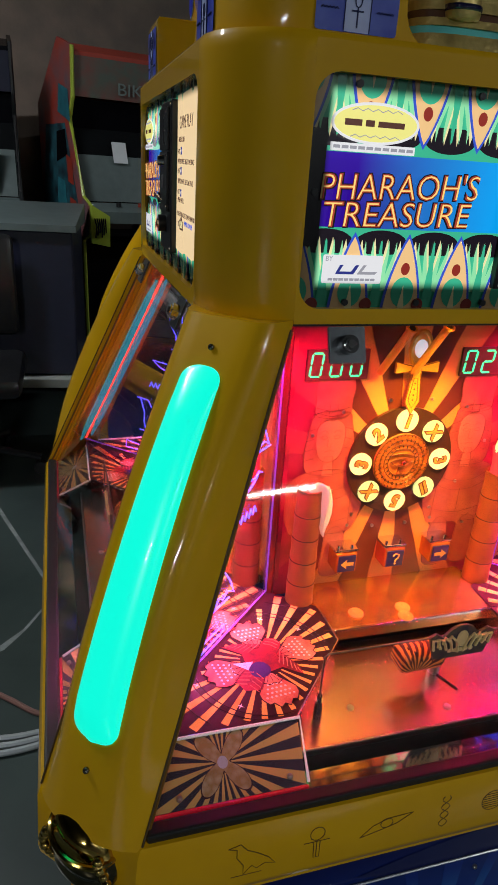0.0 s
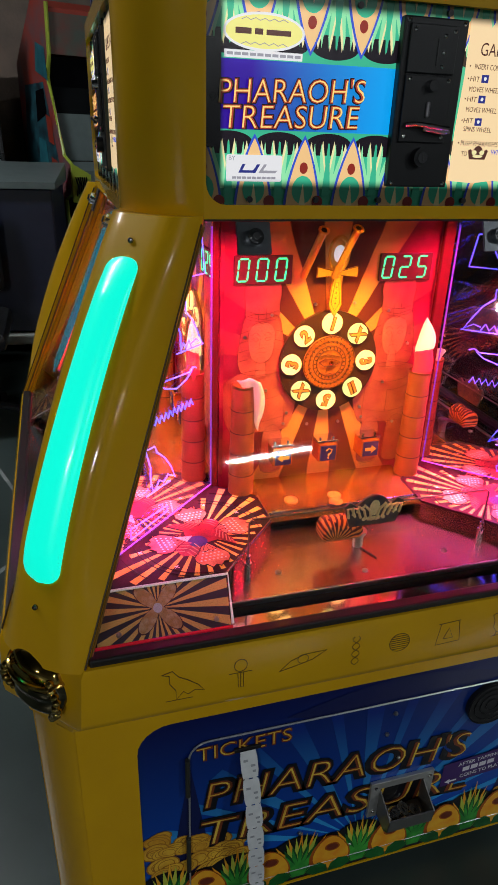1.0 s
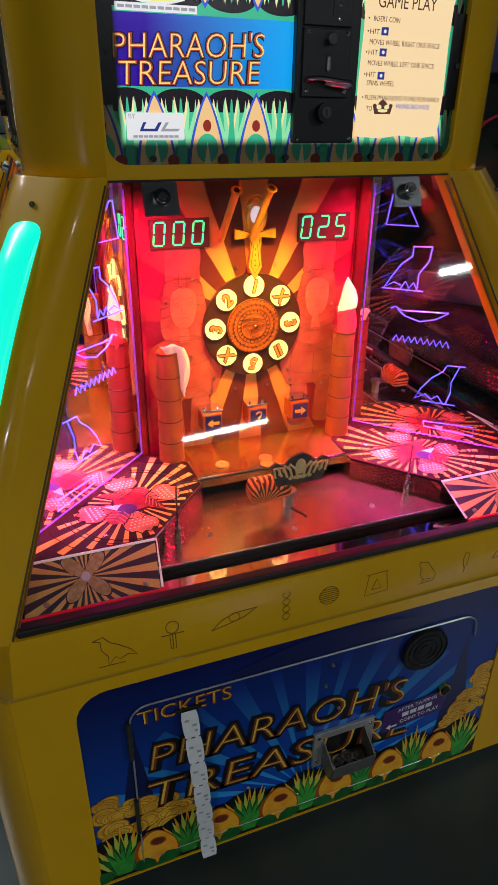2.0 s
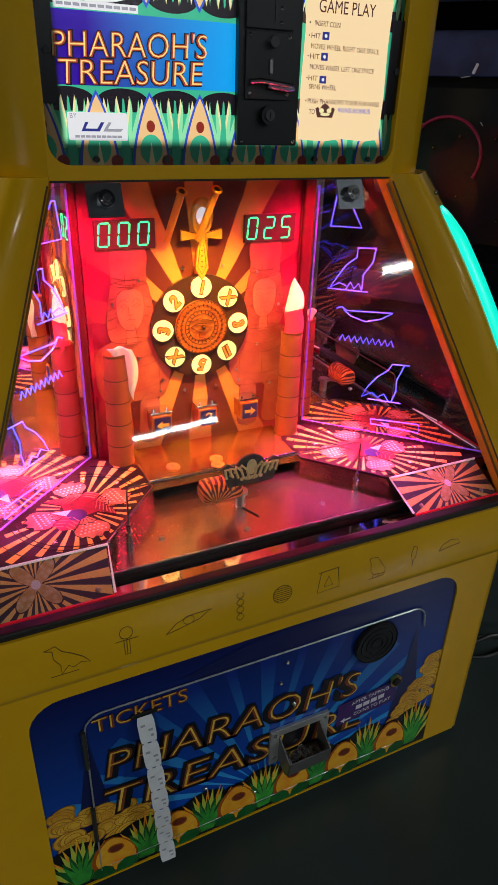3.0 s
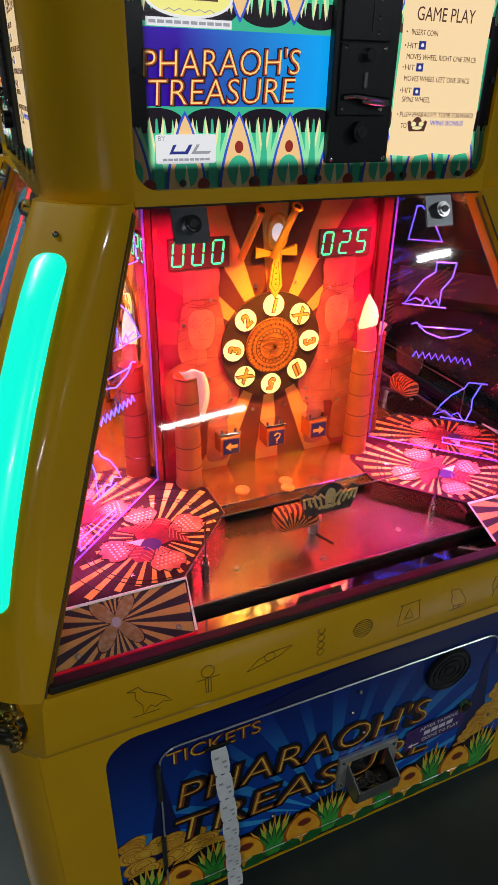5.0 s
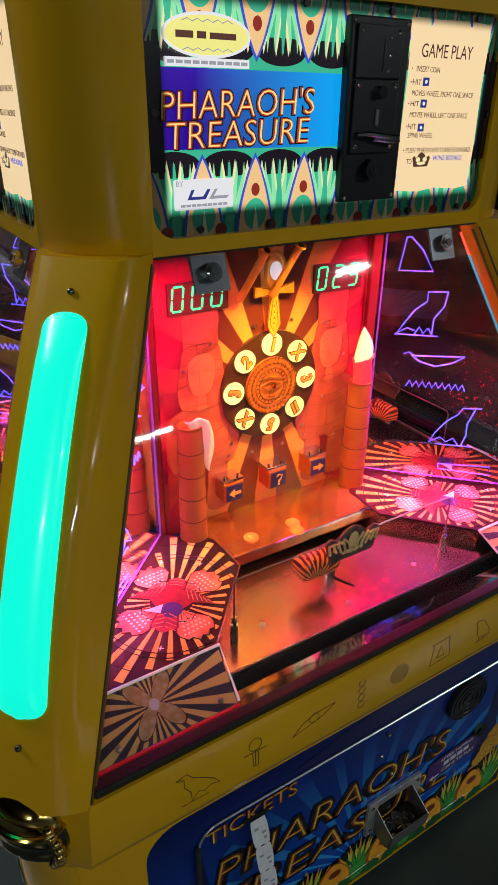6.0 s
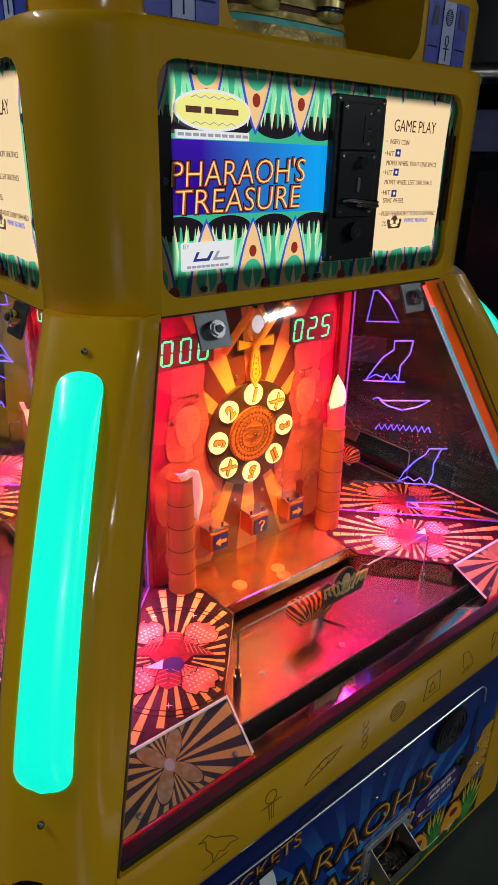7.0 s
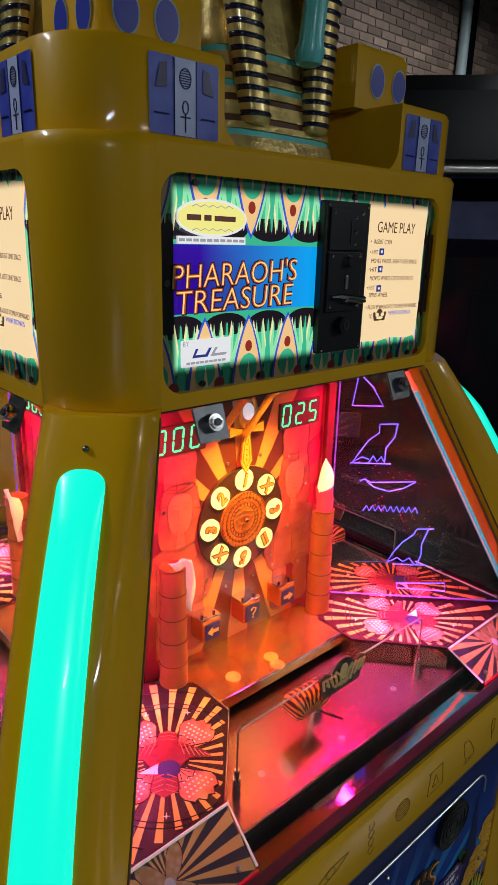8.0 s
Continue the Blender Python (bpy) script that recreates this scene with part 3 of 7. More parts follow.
NUMBER_FILL = mat("olive_gold_print", (0.7, 0.45, 0.06), 0.4)
bm = bmesh.new()
upright = Matrix.Rotation(radians(90), 4, "X")
cyl(bm, Matrix.Translation(P(0, 0.196, WZ)) @ upright, 0.089, 0.006, 56)
wheel = four("wheel", bm, DARK_DISC, machine, "dark round wheel with glowing numbered lenses", smooth=True)
bm = bmesh.new()
cyl(bm, Matrix.Translation(P(0, 0.2005, WZ)) @ upright, 0.047, 0.005, 48)
for k in range(36):
    a = math.tau * k / 36
    cyl(bm, Matrix.Translation(P(0.042 * math.cos(a), 0.2035, WZ + 0.042 * math.sin(a))) @ upright, 0.0028, 0.002, 8)
    cyl(bm, Matrix.Translation(P(0.033 * math.cos(a + 0.08), 0.2035, WZ + 0.033 * math.sin(a + 0.08))) @ upright, 0.002, 0.002, 6)
hub = four("sun_disc", bm, CALENDAR, wheel, "carved orange disc with an eye", smooth=True)
bm = bmesh.new()
for r, m_, w in ((0.0262, 24, 0.0011), (0.0375, 30, 0.0015), (0.0450, 44, 0.0011)):
    for k in range(m_):
        a = math.tau * k / m_
        tube(bm, [P((r - 0.0022) * math.cos(a), 0.2036, WZ + (r - 0.0022) * math.sin(a)), P((r + 0.0022) * math.cos(a + 0.05), 0.2036, WZ + (r + 0.0022) * math.sin(a + 0.05))], w * 0.7, 4)
four("carved_mark", bm, DARK_DISC, wheel)
bm = bmesh.new()
tube(bm, [P(x, 0.205, WZ + z) for x, z in ((-0.02, 0.002), (-0.008, 0.008), (0.006, 0.007), (0.019, 0.001), (0.005, -0.006), (-0.01, -0.005), (-0.02, 0.002))], 0.0009, 5)
tube(bm, [P(x, 0.205, WZ + z) for x, z in ((-0.021, 0.012), (-0.004, 0.016), (0.02, 0.01))], 0.0009, 5)
tube(bm, [P(x, 0.205, WZ + z) for x, z in ((-0.004, -0.006), (-0.006, -0.016), (0.006, -0.02))], 0.0009, 5)
for r in (0.0235, 0.030, 0.0375, 0.0465):
    tube(bm, [P(r * math.cos(math.tau * k / 40), 0.2035, WZ + r * math.sin(math.tau * k / 40)) for k in range(40)], 0.0010, 5, True)
four("eye", bm, INK, wheel)
bm = bmesh.new()
ball(bm, Matrix.Translation(P(0.002, 0.206, WZ)), 0.004)
four("hub_screw", bm, GOLD, wheel, smooth=True)
for k, ch in enumerate(("1", "X", "3", "II", "5", "X", "3", "2")):
    a = math.radians(90 - 45 * k)
    u, z = 0.0685 * math.cos(a), WZ + 0.0685 * math.sin(a)
    bm = bmesh.new()
    cyl(bm, Matrix.Translation(P(u, 0.2005, z)) @ upright, 0.0178, 0.004, 32)
    lens = four("lens", bm, LAMP_PALE if k in (1, 3, 5) else LAMP_YELLOW, wheel, smooth=True)
    for f in (0, 1, 3):
        c = on_face(u, 0.2032, z, 0, {0: -6, 1: -48, 2: -75, 3: -150, 4: 170, 5: 130, 6: 80, 7: 40}[k])
        letters("number", ch, 0.029, INK, lens[f], c @ Matrix.Translation((0, -0.0102, 0)), align="CENTER", squeeze=0.9, bold=0.0023, shear=0.12)
        letters("number_fill", ch, 0.029, NUMBER_FILL, lens[f], c @ Matrix.Translation((0, -0.0102, 0.0006)), align="CENTER", squeeze=0.9, bold=0.0007, shear=0.12)

# rods, ankh pointer and silver ball
BRASS = mat("orange_painted_metal", (0.85, 0.44, 0.06), 0.3, metal=0.25, dark=(0.6, 0.26, 0.03), scale=40)
bm = bmesh.new()
ringpts = [P(0.0 + 0.016 * math.sin(a), 0.205, 1.087 + 0.026 * math.cos(a)) for a in [math.tau * k / 20 for k in range(20)]]
tube(bm, ringpts, 0.0035, 6, closed=True)
poly(bm, [P(u, 0.205, z) for u, z in ((-0.006, 1.06), (-0.035, 1.067), (-0.035, 1.05), (-0.006, 1.053))], (0, 0.004, 0))
poly(bm, [P(u, 0.205, z) for u, z in ((0.006, 1.06), (0.035, 1.067), (0.035, 1.05), (0.006, 1.053))], (0, 0.004, 0))
poly(bm, [P(u, 0.205, z) for u, z in ((-0.006, 1.062), (0.006, 1.062), (0.012, 1.005), (0.0, 0.985), (-0.012, 1.005))], (0, 0.004, 0))
ankh = four("ankh_pointer", bm, BRASS, machine, "orange metal ankh pointer over the wheel", smooth=True)
bm = bmesh.new()
for line in ([(-0.006, 1.06), (-0.035, 1.067), (-0.035, 1.05), (-0.006, 1.053)], [(0.006, 1.06), (0.035, 1.067), (0.035, 1.05), (0.006, 1.053)], [(-0.006, 1.050), (0.006, 1.050), (0.012, 1.005), (0.0, 0.985), (-0.012, 1.005)], [(-0.003, 1.042), (0.003, 1.042), (0.0075, 1.008), (0.0, 0.995), (-0.0075, 1.008)]):
    tube(bm, [P(u, 0.2052, z) for u, z in line], 0.0006, 4, True)
for z in (1.034, 1.025, 1.016, 1.008):
    cyl(bm, Matrix.Translation(P(0, 0.2052, z)) @ upright, 0.0014, 0.001, 8)
four("ankh_outline", bm, INK, ankh)
# a weak glow added to the dome keeps it white under the amber
bm = bmesh.new()
ball(bm, Matrix.Translation(P(0.0, 0.207, 1.087)) @ Matrix.Diagonal((0.8, 0.6, 1.1, 1)), 0.0125, 18)
four("silver_dome", bm, mat("lit_white_dome", (0.75, 0.75, 0.78), 0.2, glow=(0.85, 0.85, 1.0), strength=0.55, amount=0.3, scale=90), machine, smooth=True)
for top, low, r in (((-0.053, 0.262, 1.130), (-0.058, 0.202, 1.052), 0.0058), ((0.002, 0.262, 1.132), (-0.008, 0.209, 1.052), 0.0055)):
    bm = bmesh.new()
    tube(bm, [P(*top), P(*low)], r, 14)
    chute = four("chute_tube", bm, BRASS, machine, "slanting orange coin chute tube", smooth=True)
    bm = bmesh.new()
    axis = (P(*top) - P(*low)).normalized()
    side = axis.cross(Vector((0, 0, 1))).normalized()
    up_ = side.cross(axis)
    tube(bm, [P(*top) + 0.0070 * (math.cos(math.tau * k / 16) * side + math.sin(math.tau * k / 16) * up_) for k in range(16)], 0.0022, 6, True)
    four("chute_collar", bm, BRASS, chute, smooth=True)
    bm = bmesh.new()
    cyl(bm, Matrix.Translation(P(*top) + axis * 0.0006) @ axis.to_track_quat("Z", "Y").to_matrix().to_4x4(), 0.0045, 0.0012, 14)
    four("chute_mouth", bm, BLACK, chute)

# small screws on the back panel
bm = bmesh.new()
cyl(bm, upright, 0.0028, 0.003, 8)
screw_me = part("pin", bm, STEEL, back[0], smooth=True)
screw_me.matrix_basis = Matrix.Translation(P(-0.105, 0.1945, 0.99))
for u, z in ((0.105, 0.99), (-0.11, 0.86), (0.11, 0.86), (-0.07, 0.815), (0.07, 0.815), (-0.03, 0.79), (0.03, 0.79), (-0.03, 1.005), (0.04, 1.005), (-0.075, 0.795), (0.075, 0.795), (0.14, 0.78), (-0.15, 0.955), (0.15, 0.93)):
    part("pin", screw_me.data, None, back[0], m=Matrix.Translation(P(u, 0.1945, z)))

# three buttons
BTN = mat("blue_button_face", (0.02, 0.03, 0.18), 0.35)
ARROW = mat("yellow_print", (0.85, 0.6, 0.12), 0.4)
BTNBOX = mat("amber_acrylic_box", (0.6, 0.22, 0.04), 0.12, metal=0.2, dark=(0.35, 0.1, 0.02), scale=60, coat=0.6)
for i, u in enumerate((-0.083, 0.002, 0.085)):
    bm = bmesh.new()
    box(bm, u - 0.018, u + 0.018, -0.226, -0.193, 0.727, 0.762, 0.002)
    btn = four("target_box", bm, BTNBOX, machine, "amber box target with a blue printed face")
    bm = bmesh.new()
    box(bm, u - 0.0145, u + 0.0145, -0.2285, -0.2255, 0.730, 0.758)
    four("face_plate", bm, BTN, btn)
    bm = bmesh.new()
    box(bm, u - 0.02, u + 0.02, -0.224, -0.193, 0.763, 0.767, 0.001)
    for x in (-0.012, 0.012):
        cyl(bm, Matrix.Translation(P(u + x, 0.215, 0.769)), 0.0025, 0.005, 8)
    four("lid", bm, CHROME, btn)
    bm = bmesh.new()
    if i == 1:
        tube(bm, [P(u + x, 0.2295, 0.744 + z) for x, z in ((-0.005, 0.006), (0, 0.010), (0.006, 0.007), (0.004, 0.001), (0, -0.002), (0, -0.005))], 0.0012, 5)
        ball(bm, Matrix.Translation(P(u, 0.2295, 0.7355)), 0.0015, 8)
    else:
        sg = -1 if i == 0 else 1
        poly(bm, [P(u + sg * x, 0.2288, 0.744 + z) for x, z in ((-0.011, 0.003), (0.001, 0.003), (0.001, 0.008), (0.011, 0), (0.001, -0.008), (0.001, -0.003), (-0.011, -0.003))], (0, -0.0006, 0))
    four("symbol", bm, ARROW, btn)

# columns and flames
PALM = mat("terracotta_column", (0.42, 0.15, 0.045), 0.5, dark=(0.24, 0.07, 0.02), scale=40, bump=0.15, bump_scale=90)
# the white silk's pink glow stands in for light coming through it
CLOTH = mat("white_silk", (0.9, 0.82, 0.75), 0.6, dark=(0.8, 0.65, 0.55), glow=(1.0, 0.42, 0.28), strength=0.35)
FLAME = mat("lit_silk_flame", (0.9, 0.7, 0.5), 0.6, glow=(1.0, 0.55, 0.25), strength=1.6, amount=0.3, scale=60)


def ring_at(cx, cd, z, r, n=20):
    return [P(cx + r * math.cos(math.tau * k / n), cd + r * math.sin(math.tau * k / n), z) for k in range(n)]


COL_GROOVE = mat("dark_column_groove", (0.10, 0.03, 0.015), 0.5)
FLAME_RED = mat("lit_red_silk", (0.7, 0.08, 0.08), 0.6, glow=(1.0, 0.03, 0.05), strength=0.75, amount=0.4, scale=60)
for s, u0, top in ((-1, -0.160, 0.884), (1, 0.162, 0.887)):
    c, cd, n, z0 = u0, 0.230, 5, 0.688
    h = (top - z0) / n
    bm = bmesh.new()
    rings = []
    for k in range(n):
        zb = z0 + h * k
        r = 0.0222 - 0.0006 * k
        rings += [ring_at(c, cd, zb + 0.0006, r * 0.985), ring_at(c, cd, zb + h * 0.06, r), ring_at(c, cd, zb + h * 0.5, r * 0.955), ring_at(c, cd, zb + h * 0.93, r * 0.985), ring_at(c, cd, zb + h * 0.985, r * 0.965)]
    rings += [ring_at(c, cd, top, 0.0196), ring_at(c, cd, top + 0.003, 0.0200), ring_at(c, cd, top + 0.003, 0.017), ring_at(c, cd, top - 0.01, 0.015)]
    loft(bm, rings)
    col = four("column", bm, PALM, machine, "orange ringed column holding a silk flame", smooth=True)
    for k in range(1, n):
        bm = bmesh.new()
        tube(bm, ring_at(c, cd, z0 + h * k, 0.0218 - 0.0006 * k, 24), 0.0010, 5, True)
        four("column_groove", bm, COL_GROOVE, col)
    if s > 0:
        for nm, za, zb, ra, rb, mt, lab in (("flame_root", top - 0.006, 0.930, 0.0185, 0.0175, FLAME_RED, "red lit silk at the root of the flame"), ("flame", 0.928, 0.984, 0.0172, 0.0008, FLAME, "glowing cream silk flame")):
            bm = bmesh.new()
            rings = []
            for k in range(11):
                t = k / 10
                r = ra + (rb - ra) * t if nm == "flame_root" else max(0.0006, ra * (1 - t ** 1.7) * (1 + 0.25 * t))
                rings.append([P(c + 0.0025 * math.sin(t * 4) + r * (1 + 0.10 * math.sin(3 * a + 2 * t)) * math.cos(a), cd + 0.6 * r * math.sin(a), za + (zb - za) * t + 0.003 * math.sin(2 * a) * (t if nm == "flame_root" else 1 - t)) for a in [math.tau * j / 18 for j in range(18)]])
            loft(bm, rings)
            four(nm, bm, mt, col, lab, smooth="all")
    else:
        bm = bmesh.new()
        rows = []
        for k in range(13):
            t = k / 12
            lo, hi = c - 0.014 + 0.037 * t ** 0.8, c + 0.026 + 0.011 * math.sin(math.pi * min(1, 1.15 * t)) - 0.002 * t
            zt = top + 0.014 - 0.090 * t ** 1.1
            rows.append([P(lo + (hi - lo) * j / 7, cd + 0.009 + 0.012 * math.sin(math.pi * j / 7) * (1 - t) + 0.005 * math.sin(j * 1.4 + t * 5), zt + 0.008 * math.sin(math.pi * j / 7) * (1 - t) - 0.006 * (j / 7) * (1 - t)) for j in range(8)])
        loft(bm, rows, closed=False)
        r = bmesh.ops.extrude_face_region(bm, geom=bm.faces[:])
        for v in r["geom"]:
            if isinstance(v, bmesh.types.BMVert):
                v.co += Vector((0.0003, 0.0012, 0))
        four("flame", bm, CLOTH, col, "limp white silk flame", smooth="all")

# decks, pusher, bed and gutter
DECK = mat("dark_plum_print", (0.012, 0.006, 0.010), 0.4, dark=(0.05, 0.006, 0.010), scale=30, amount=1.0, coat=0.1, spec=0.25)
TILE = rays("tile_print", ((0.58, 0.42, 0.13), (0.03, 0.03, 0.05)), (-0.345, -0.487), 26, (0, 1), core=0.036, core_colours=((0.46, 0.42, 0.28), (0.34, 0.24, 0.09), (0.45, 0.55, 0.65)), petals=4.0, turn=1.5708)
TILE_R = rays("tile_print_other", ((0.58, 0.42, 0.13), (0.03, 0.03, 0.05)), (0.345, -0.487), 26, (0, 1), core=0.036, core_colours=((0.46, 0.42, 0.28), (0.34, 0.24, 0.09), (0.45, 0.55, 0.65)), petals=4.0, turn=1.5708)
PINK_EDGE = mat("polished_deck_skirt", (0.62, 0.34, 0.30), 0.12, metal=0.9, dark=(0.35, 0.14, 0.12), scale=40, amount=1.0, bump=0.05, bump_scale=40)
full = [(-0.203, 0.203), (-0.14, 0.253), (-0.137, 0.335), (-0.244, 0.456), (-0.456, 0.456), (-0.456, 0.244), (-0.335, 0.137), (-0.253, 0.14)]
bm = bmesh.new()
poly(bm, [P(u, d, 0.686) for u, d in full], (0, 0, 0.004))
decks = four("corner_deck", bm, DECK, machine, "printed sunburst corner deck under pink light")
# print on the decks: gold stripes, four lotus fans and a red bird on each half
STRIPE_GOLD = mat("gold_stripe_print", (0.92, 0.62, 0.16), 0.25, dark=(0.85, 0.38, 0.06), scale=25, amount=1.0, coat=0.1, spec=0.25)
FAN = mat("orange_lotus_print", (0.78, 0.34, 0.16), 0.3, dark=(0.4, 0.04, 0.03), scale=45, amount=1.0, coat=0.5)
FAN_DOT = mat("cream_dot_print", (0.92, 0.8, 0.68), 0.3)
BIRD = mat("red_bird_print", (0.34, 0.012, 0.02), 0.35, dark=(0.10, 0.005, 0.01), scale=60, amount=1.0, coat=0.1)
BIRD_BLUE = mat("blue_disc_print", (0.02, 0.02, 0.12), 0.3, coat=0.5)


def inside(u, d):
    hit = False
    for (u0, d0), (u1, d1) in zip(full, full[1:] + full[:1]):
        if (d0 > d) != (d1 > d) and u < (u1 - u0) * (d - d0) / (d1 - d0) + u0:
            hit = not hit
    return hit and u + d > 0.004


def half_pt(al, ac, flip, layer):
    """A place on half a deck: along and across the printed bird's axis."""
    u, d = -0.258 + 0.6 * al + 0.8 * ac, 0.353 - 0.8 * al + 0.6 * ac
    if flip:
        u, d = -d, -u
    return P(u, d, 0.6902 + 0.0003 * layer)


def reach(an, most):
    r = 0.02
    while r < most and inside(-0.258 + (r + 0.006) * (0.6 * math.cos(an) + 0.8 * math.sin(an)), 0.353 + (r + 0.006) * (-0.8 * math.cos(an) + 0.6 * math.sin(an))):
        r += 0.003
    return r


for flip in (False, True):
    bm = bmesh.new()
    for k in range(30):
        an = math.tau * k / 30 + 0.03
        r1 = min(reach(an - 0.05, 0.2), reach(an + 0.05, 0.2), reach(an, 0.2))
        if r1 > 0.05:
            poly(bm, [half_pt(r * math.cos(an + w), r * math.sin(an + w), flip, 1) for r, w in ((0.03, -0.034), (r1, -0.040), (r1, 0.040), (0.03, 0.034))])
    four("printed_stripes", bm, STRIPE_GOLD, decks, smooth=False)
    for a0 in (40, 138, 222, 320):
        an = radians(a0)

        def fan_pt(r, w, layer):
            return half_pt(r * math.cos(an) - w * math.sin(an), r * math.sin(an) + w * math.cos(an), flip, layer)

        bm = bmesh.new()
        edge = [(0.025, -0.004), (0.04, -0.014), (0.056, -0.026)] + [(0.066 + (0.006 if j % 2 else 0) + 0.014 * math.sin(math.pi * j / 8), -0.026 + 0.052 * j / 8) for j in range(9)] + [(0.056, 0.026), (0.04, 0.014), (0.025, 0.004)]
        poly(bm, [fan_pt(r, w, 3) for r, w in edge])
        fl = four("printed_lotus", bm, FAN, decks)
        bm = bmesh.new()
        for row, (r, n) in enumerate(((0.045, 4), (0.052, 5), (0.059, 6), (0.066, 7))):
            for j in range(n):
                w = (j - (n - 1) / 2) * 0.0062
                poly(bm, [fan_pt(r + 0.0018 * math.cos(b), w + 0.0018 * math.sin(b), 4) for b in [math.tau * m_ / 7 for m_ in range(7)]])
        four("printed_dots", bm, FAN_DOT, decks)
        bm = bmesh.new()
        tube(bm, [fan_pt(r, w, 4) for r, w in edge], 0.0007, 4, True)
        tube(bm, [fan_pt(0.040, -0.014, 4), fan_pt(0.046, -0.005, 4), fan_pt(0.042, 0.0, 4), fan_pt(0.046, 0.005, 4), fan_pt(0.040, 0.014, 4)], 0.0007, 4)
        for w in (-0.008, 0.0, 0.008):
            tube(bm, [fan_pt(0.027, w * 0.2, 4), fan_pt(0.040, w, 4)], 0.0005, 4)
        four("printed_outline", bm, DECK, decks)
    bm = bmesh.new()
    poly(bm, [half_pt(al, ac, flip, 5) for al, ac in ((0.045, -0.012), (0.05, 0.0), (0.045, 0.012), (0.03, 0.014), (0.012, 0.05), (0.0, 0.06), (0.0, 0.03), (-0.02, 0.014), (-0.05, 0.02), (-0.062, 0.0), (-0.05, -0.02), (-0.02, -0.014), (0.0, -0.03), (0.0, -0.06), (0.012, -0.05), (0.03, -0.014))])
    four("printed_bird", bm, BIRD, decks)
    bm = bmesh.new()
    for s_ in (-1, 1):
        for k in range(6):
            x = 0.016 + 0.0066 * k
            tube(bm, [half_pt(0.028 - 0.004 * k, s_ * x, flip, 6), half_pt(0.006 - 0.0008 * k, s_ * (x + 0.007), flip, 6)], 0.0006, 4)
        for k in range(4):
            tube(bm, [half_pt(-0.026 - 0.008 * k, s_ * 0.002, flip, 6), half_pt(-0.032 - 0.008 * k, s_ * (0.014 + 0.001 * k), flip, 6)], 0.0006, 4)
    for k in range(3):
        tube(bm, [half_pt(0.044 - 0.006 * k, -0.010, flip, 6), half_pt(0.046 - 0.006 * k, 0.0, flip, 6), half_pt(0.044 - 0.006 * k, 0.010, flip, 6)], 0.0006, 4)
    four("printed_feather", bm, FAN, decks)
    bm = bmesh.new()
    for r in (0.096, 0.104, 0.130):
        arc = []
        for k in range(40):
            an = math.tau * k / 40
            arc.append(half_pt(r * math.cos(an), r * math.sin(an), flip, 2) if reach(an, r + 0.004) >= r else None)
        for p_, q_ in zip(arc, arc[1:] + arc[:1]):
            if p_ is not None and q_ is not None:
                tube(bm, [p_, q_], 0.0008, 4)
    four("printed_ring", bm, DECK, decks)
    bm = bmesh.new()
    for k in range(9):
        an, r = 0.7 * k + 0.3, 0.088 + 0.012 * (k % 4)
        if reach(an, r + 0.012) >= r + 0.004:
            a0, b0 = r * math.cos(an), r * math.sin(an)
            poly(bm, [half_pt(a0 + q_ * math.cos(j * math.pi / 4), b0 + q_ * math.sin(j * math.pi / 4), flip, 4.5) for j, q_ in enumerate((0.0055, 0.0011) * 4)])
    four("printed_star", bm, FAN_DOT, decks)
    bm = bmesh.new()
    poly(bm, [half_pt(-0.018 + 0.015 * math.cos(b), 0.004 + 0.015 * math.sin(b), flip, 6) for b in [math.tau * m_ / 16 for m_ in range(16)]])
    four("printed_disc", bm, BIRD_BLUE, decks)
    bm = bmesh.new()
    poly(bm, [half_pt(al, ac, flip, 6) for al, ac in ((-0.008, -0.010), (-0.026, -0.010), (-0.024, -0.034))])
    four("printed_beak", bm, FAN_DOT, decks)
bm = bmesh.new()
poly(bm, [P(u * 0.999, d * 0.999, 0.6855) for u, d in full], (0, 0, -0.06))
four("deck_skirt", bm, PINK_EDGE, decks)
bm = bmesh.new()
tube(bm, [P(u, d, 0.6905) for u, d in ((-0.137, 0.255), (-0.137, 0.335), (-0.244, 0.456), (-0.45, 0.456))], 0.0016, 6)
four("deck_edge", bm, CHROME, decks)
for s, mt in ((-1, TILE), (1, TILE_R)):
    bm = bmesh.new()
    poly(bm, [P(s * u, d, z) for u, d, z in ((0.244, 0.459, 0.690), (0.425, 0.459, 0.690), (0.428, 0.522, 0.656), (0.252, 0.522, 0.656))], (0, 0.002, -0.003))
    t_ = four("sunburst_tile", bm, mt, machine, "sloping printed sunburst tile")
    bm = bmesh.new()
    tube(bm, [P(s * u, d, z) for u, d, z in ((0.249, 0.521, 0.657), (0.241, 0.458, 0.6915), (0.427, 0.458, 0.6915))], 0.0020, 6)
    four("edge_strip", bm, PALE_EDGE, t_)
    for uu in (0.27, 0.40):
        bm = bmesh.new()
        ball(bm, Matrix.Translation(P(s * uu, 0.513, 0.662)), 0.0038, 10)
        four("screw", bm, STEEL, t_, smooth=True)
bm = bmesh.new()
box(bm, -0.15, 0.15, -0.312, -0.193, 0.668, 0.688, 0.002)
four("pusher_shelf", bm, SHELF, machine, "steel pusher shelf with coins on it", smooth=False)
bm = bmesh.new()
box(bm, -0.15, 0.15, -0.3135, -0.309, 0.684, 0.690, 0.001)
box(bm, -0.16, 0.16, -0.198, -0.193, 0.672, 0.682, 0.001)
four("shelf_edge", bm, CHROME, machine)
bm = bmesh.new()
box(bm, -0.30, 0.30, -0.476, -0.30, 0.645, 0.652, 0.0015)
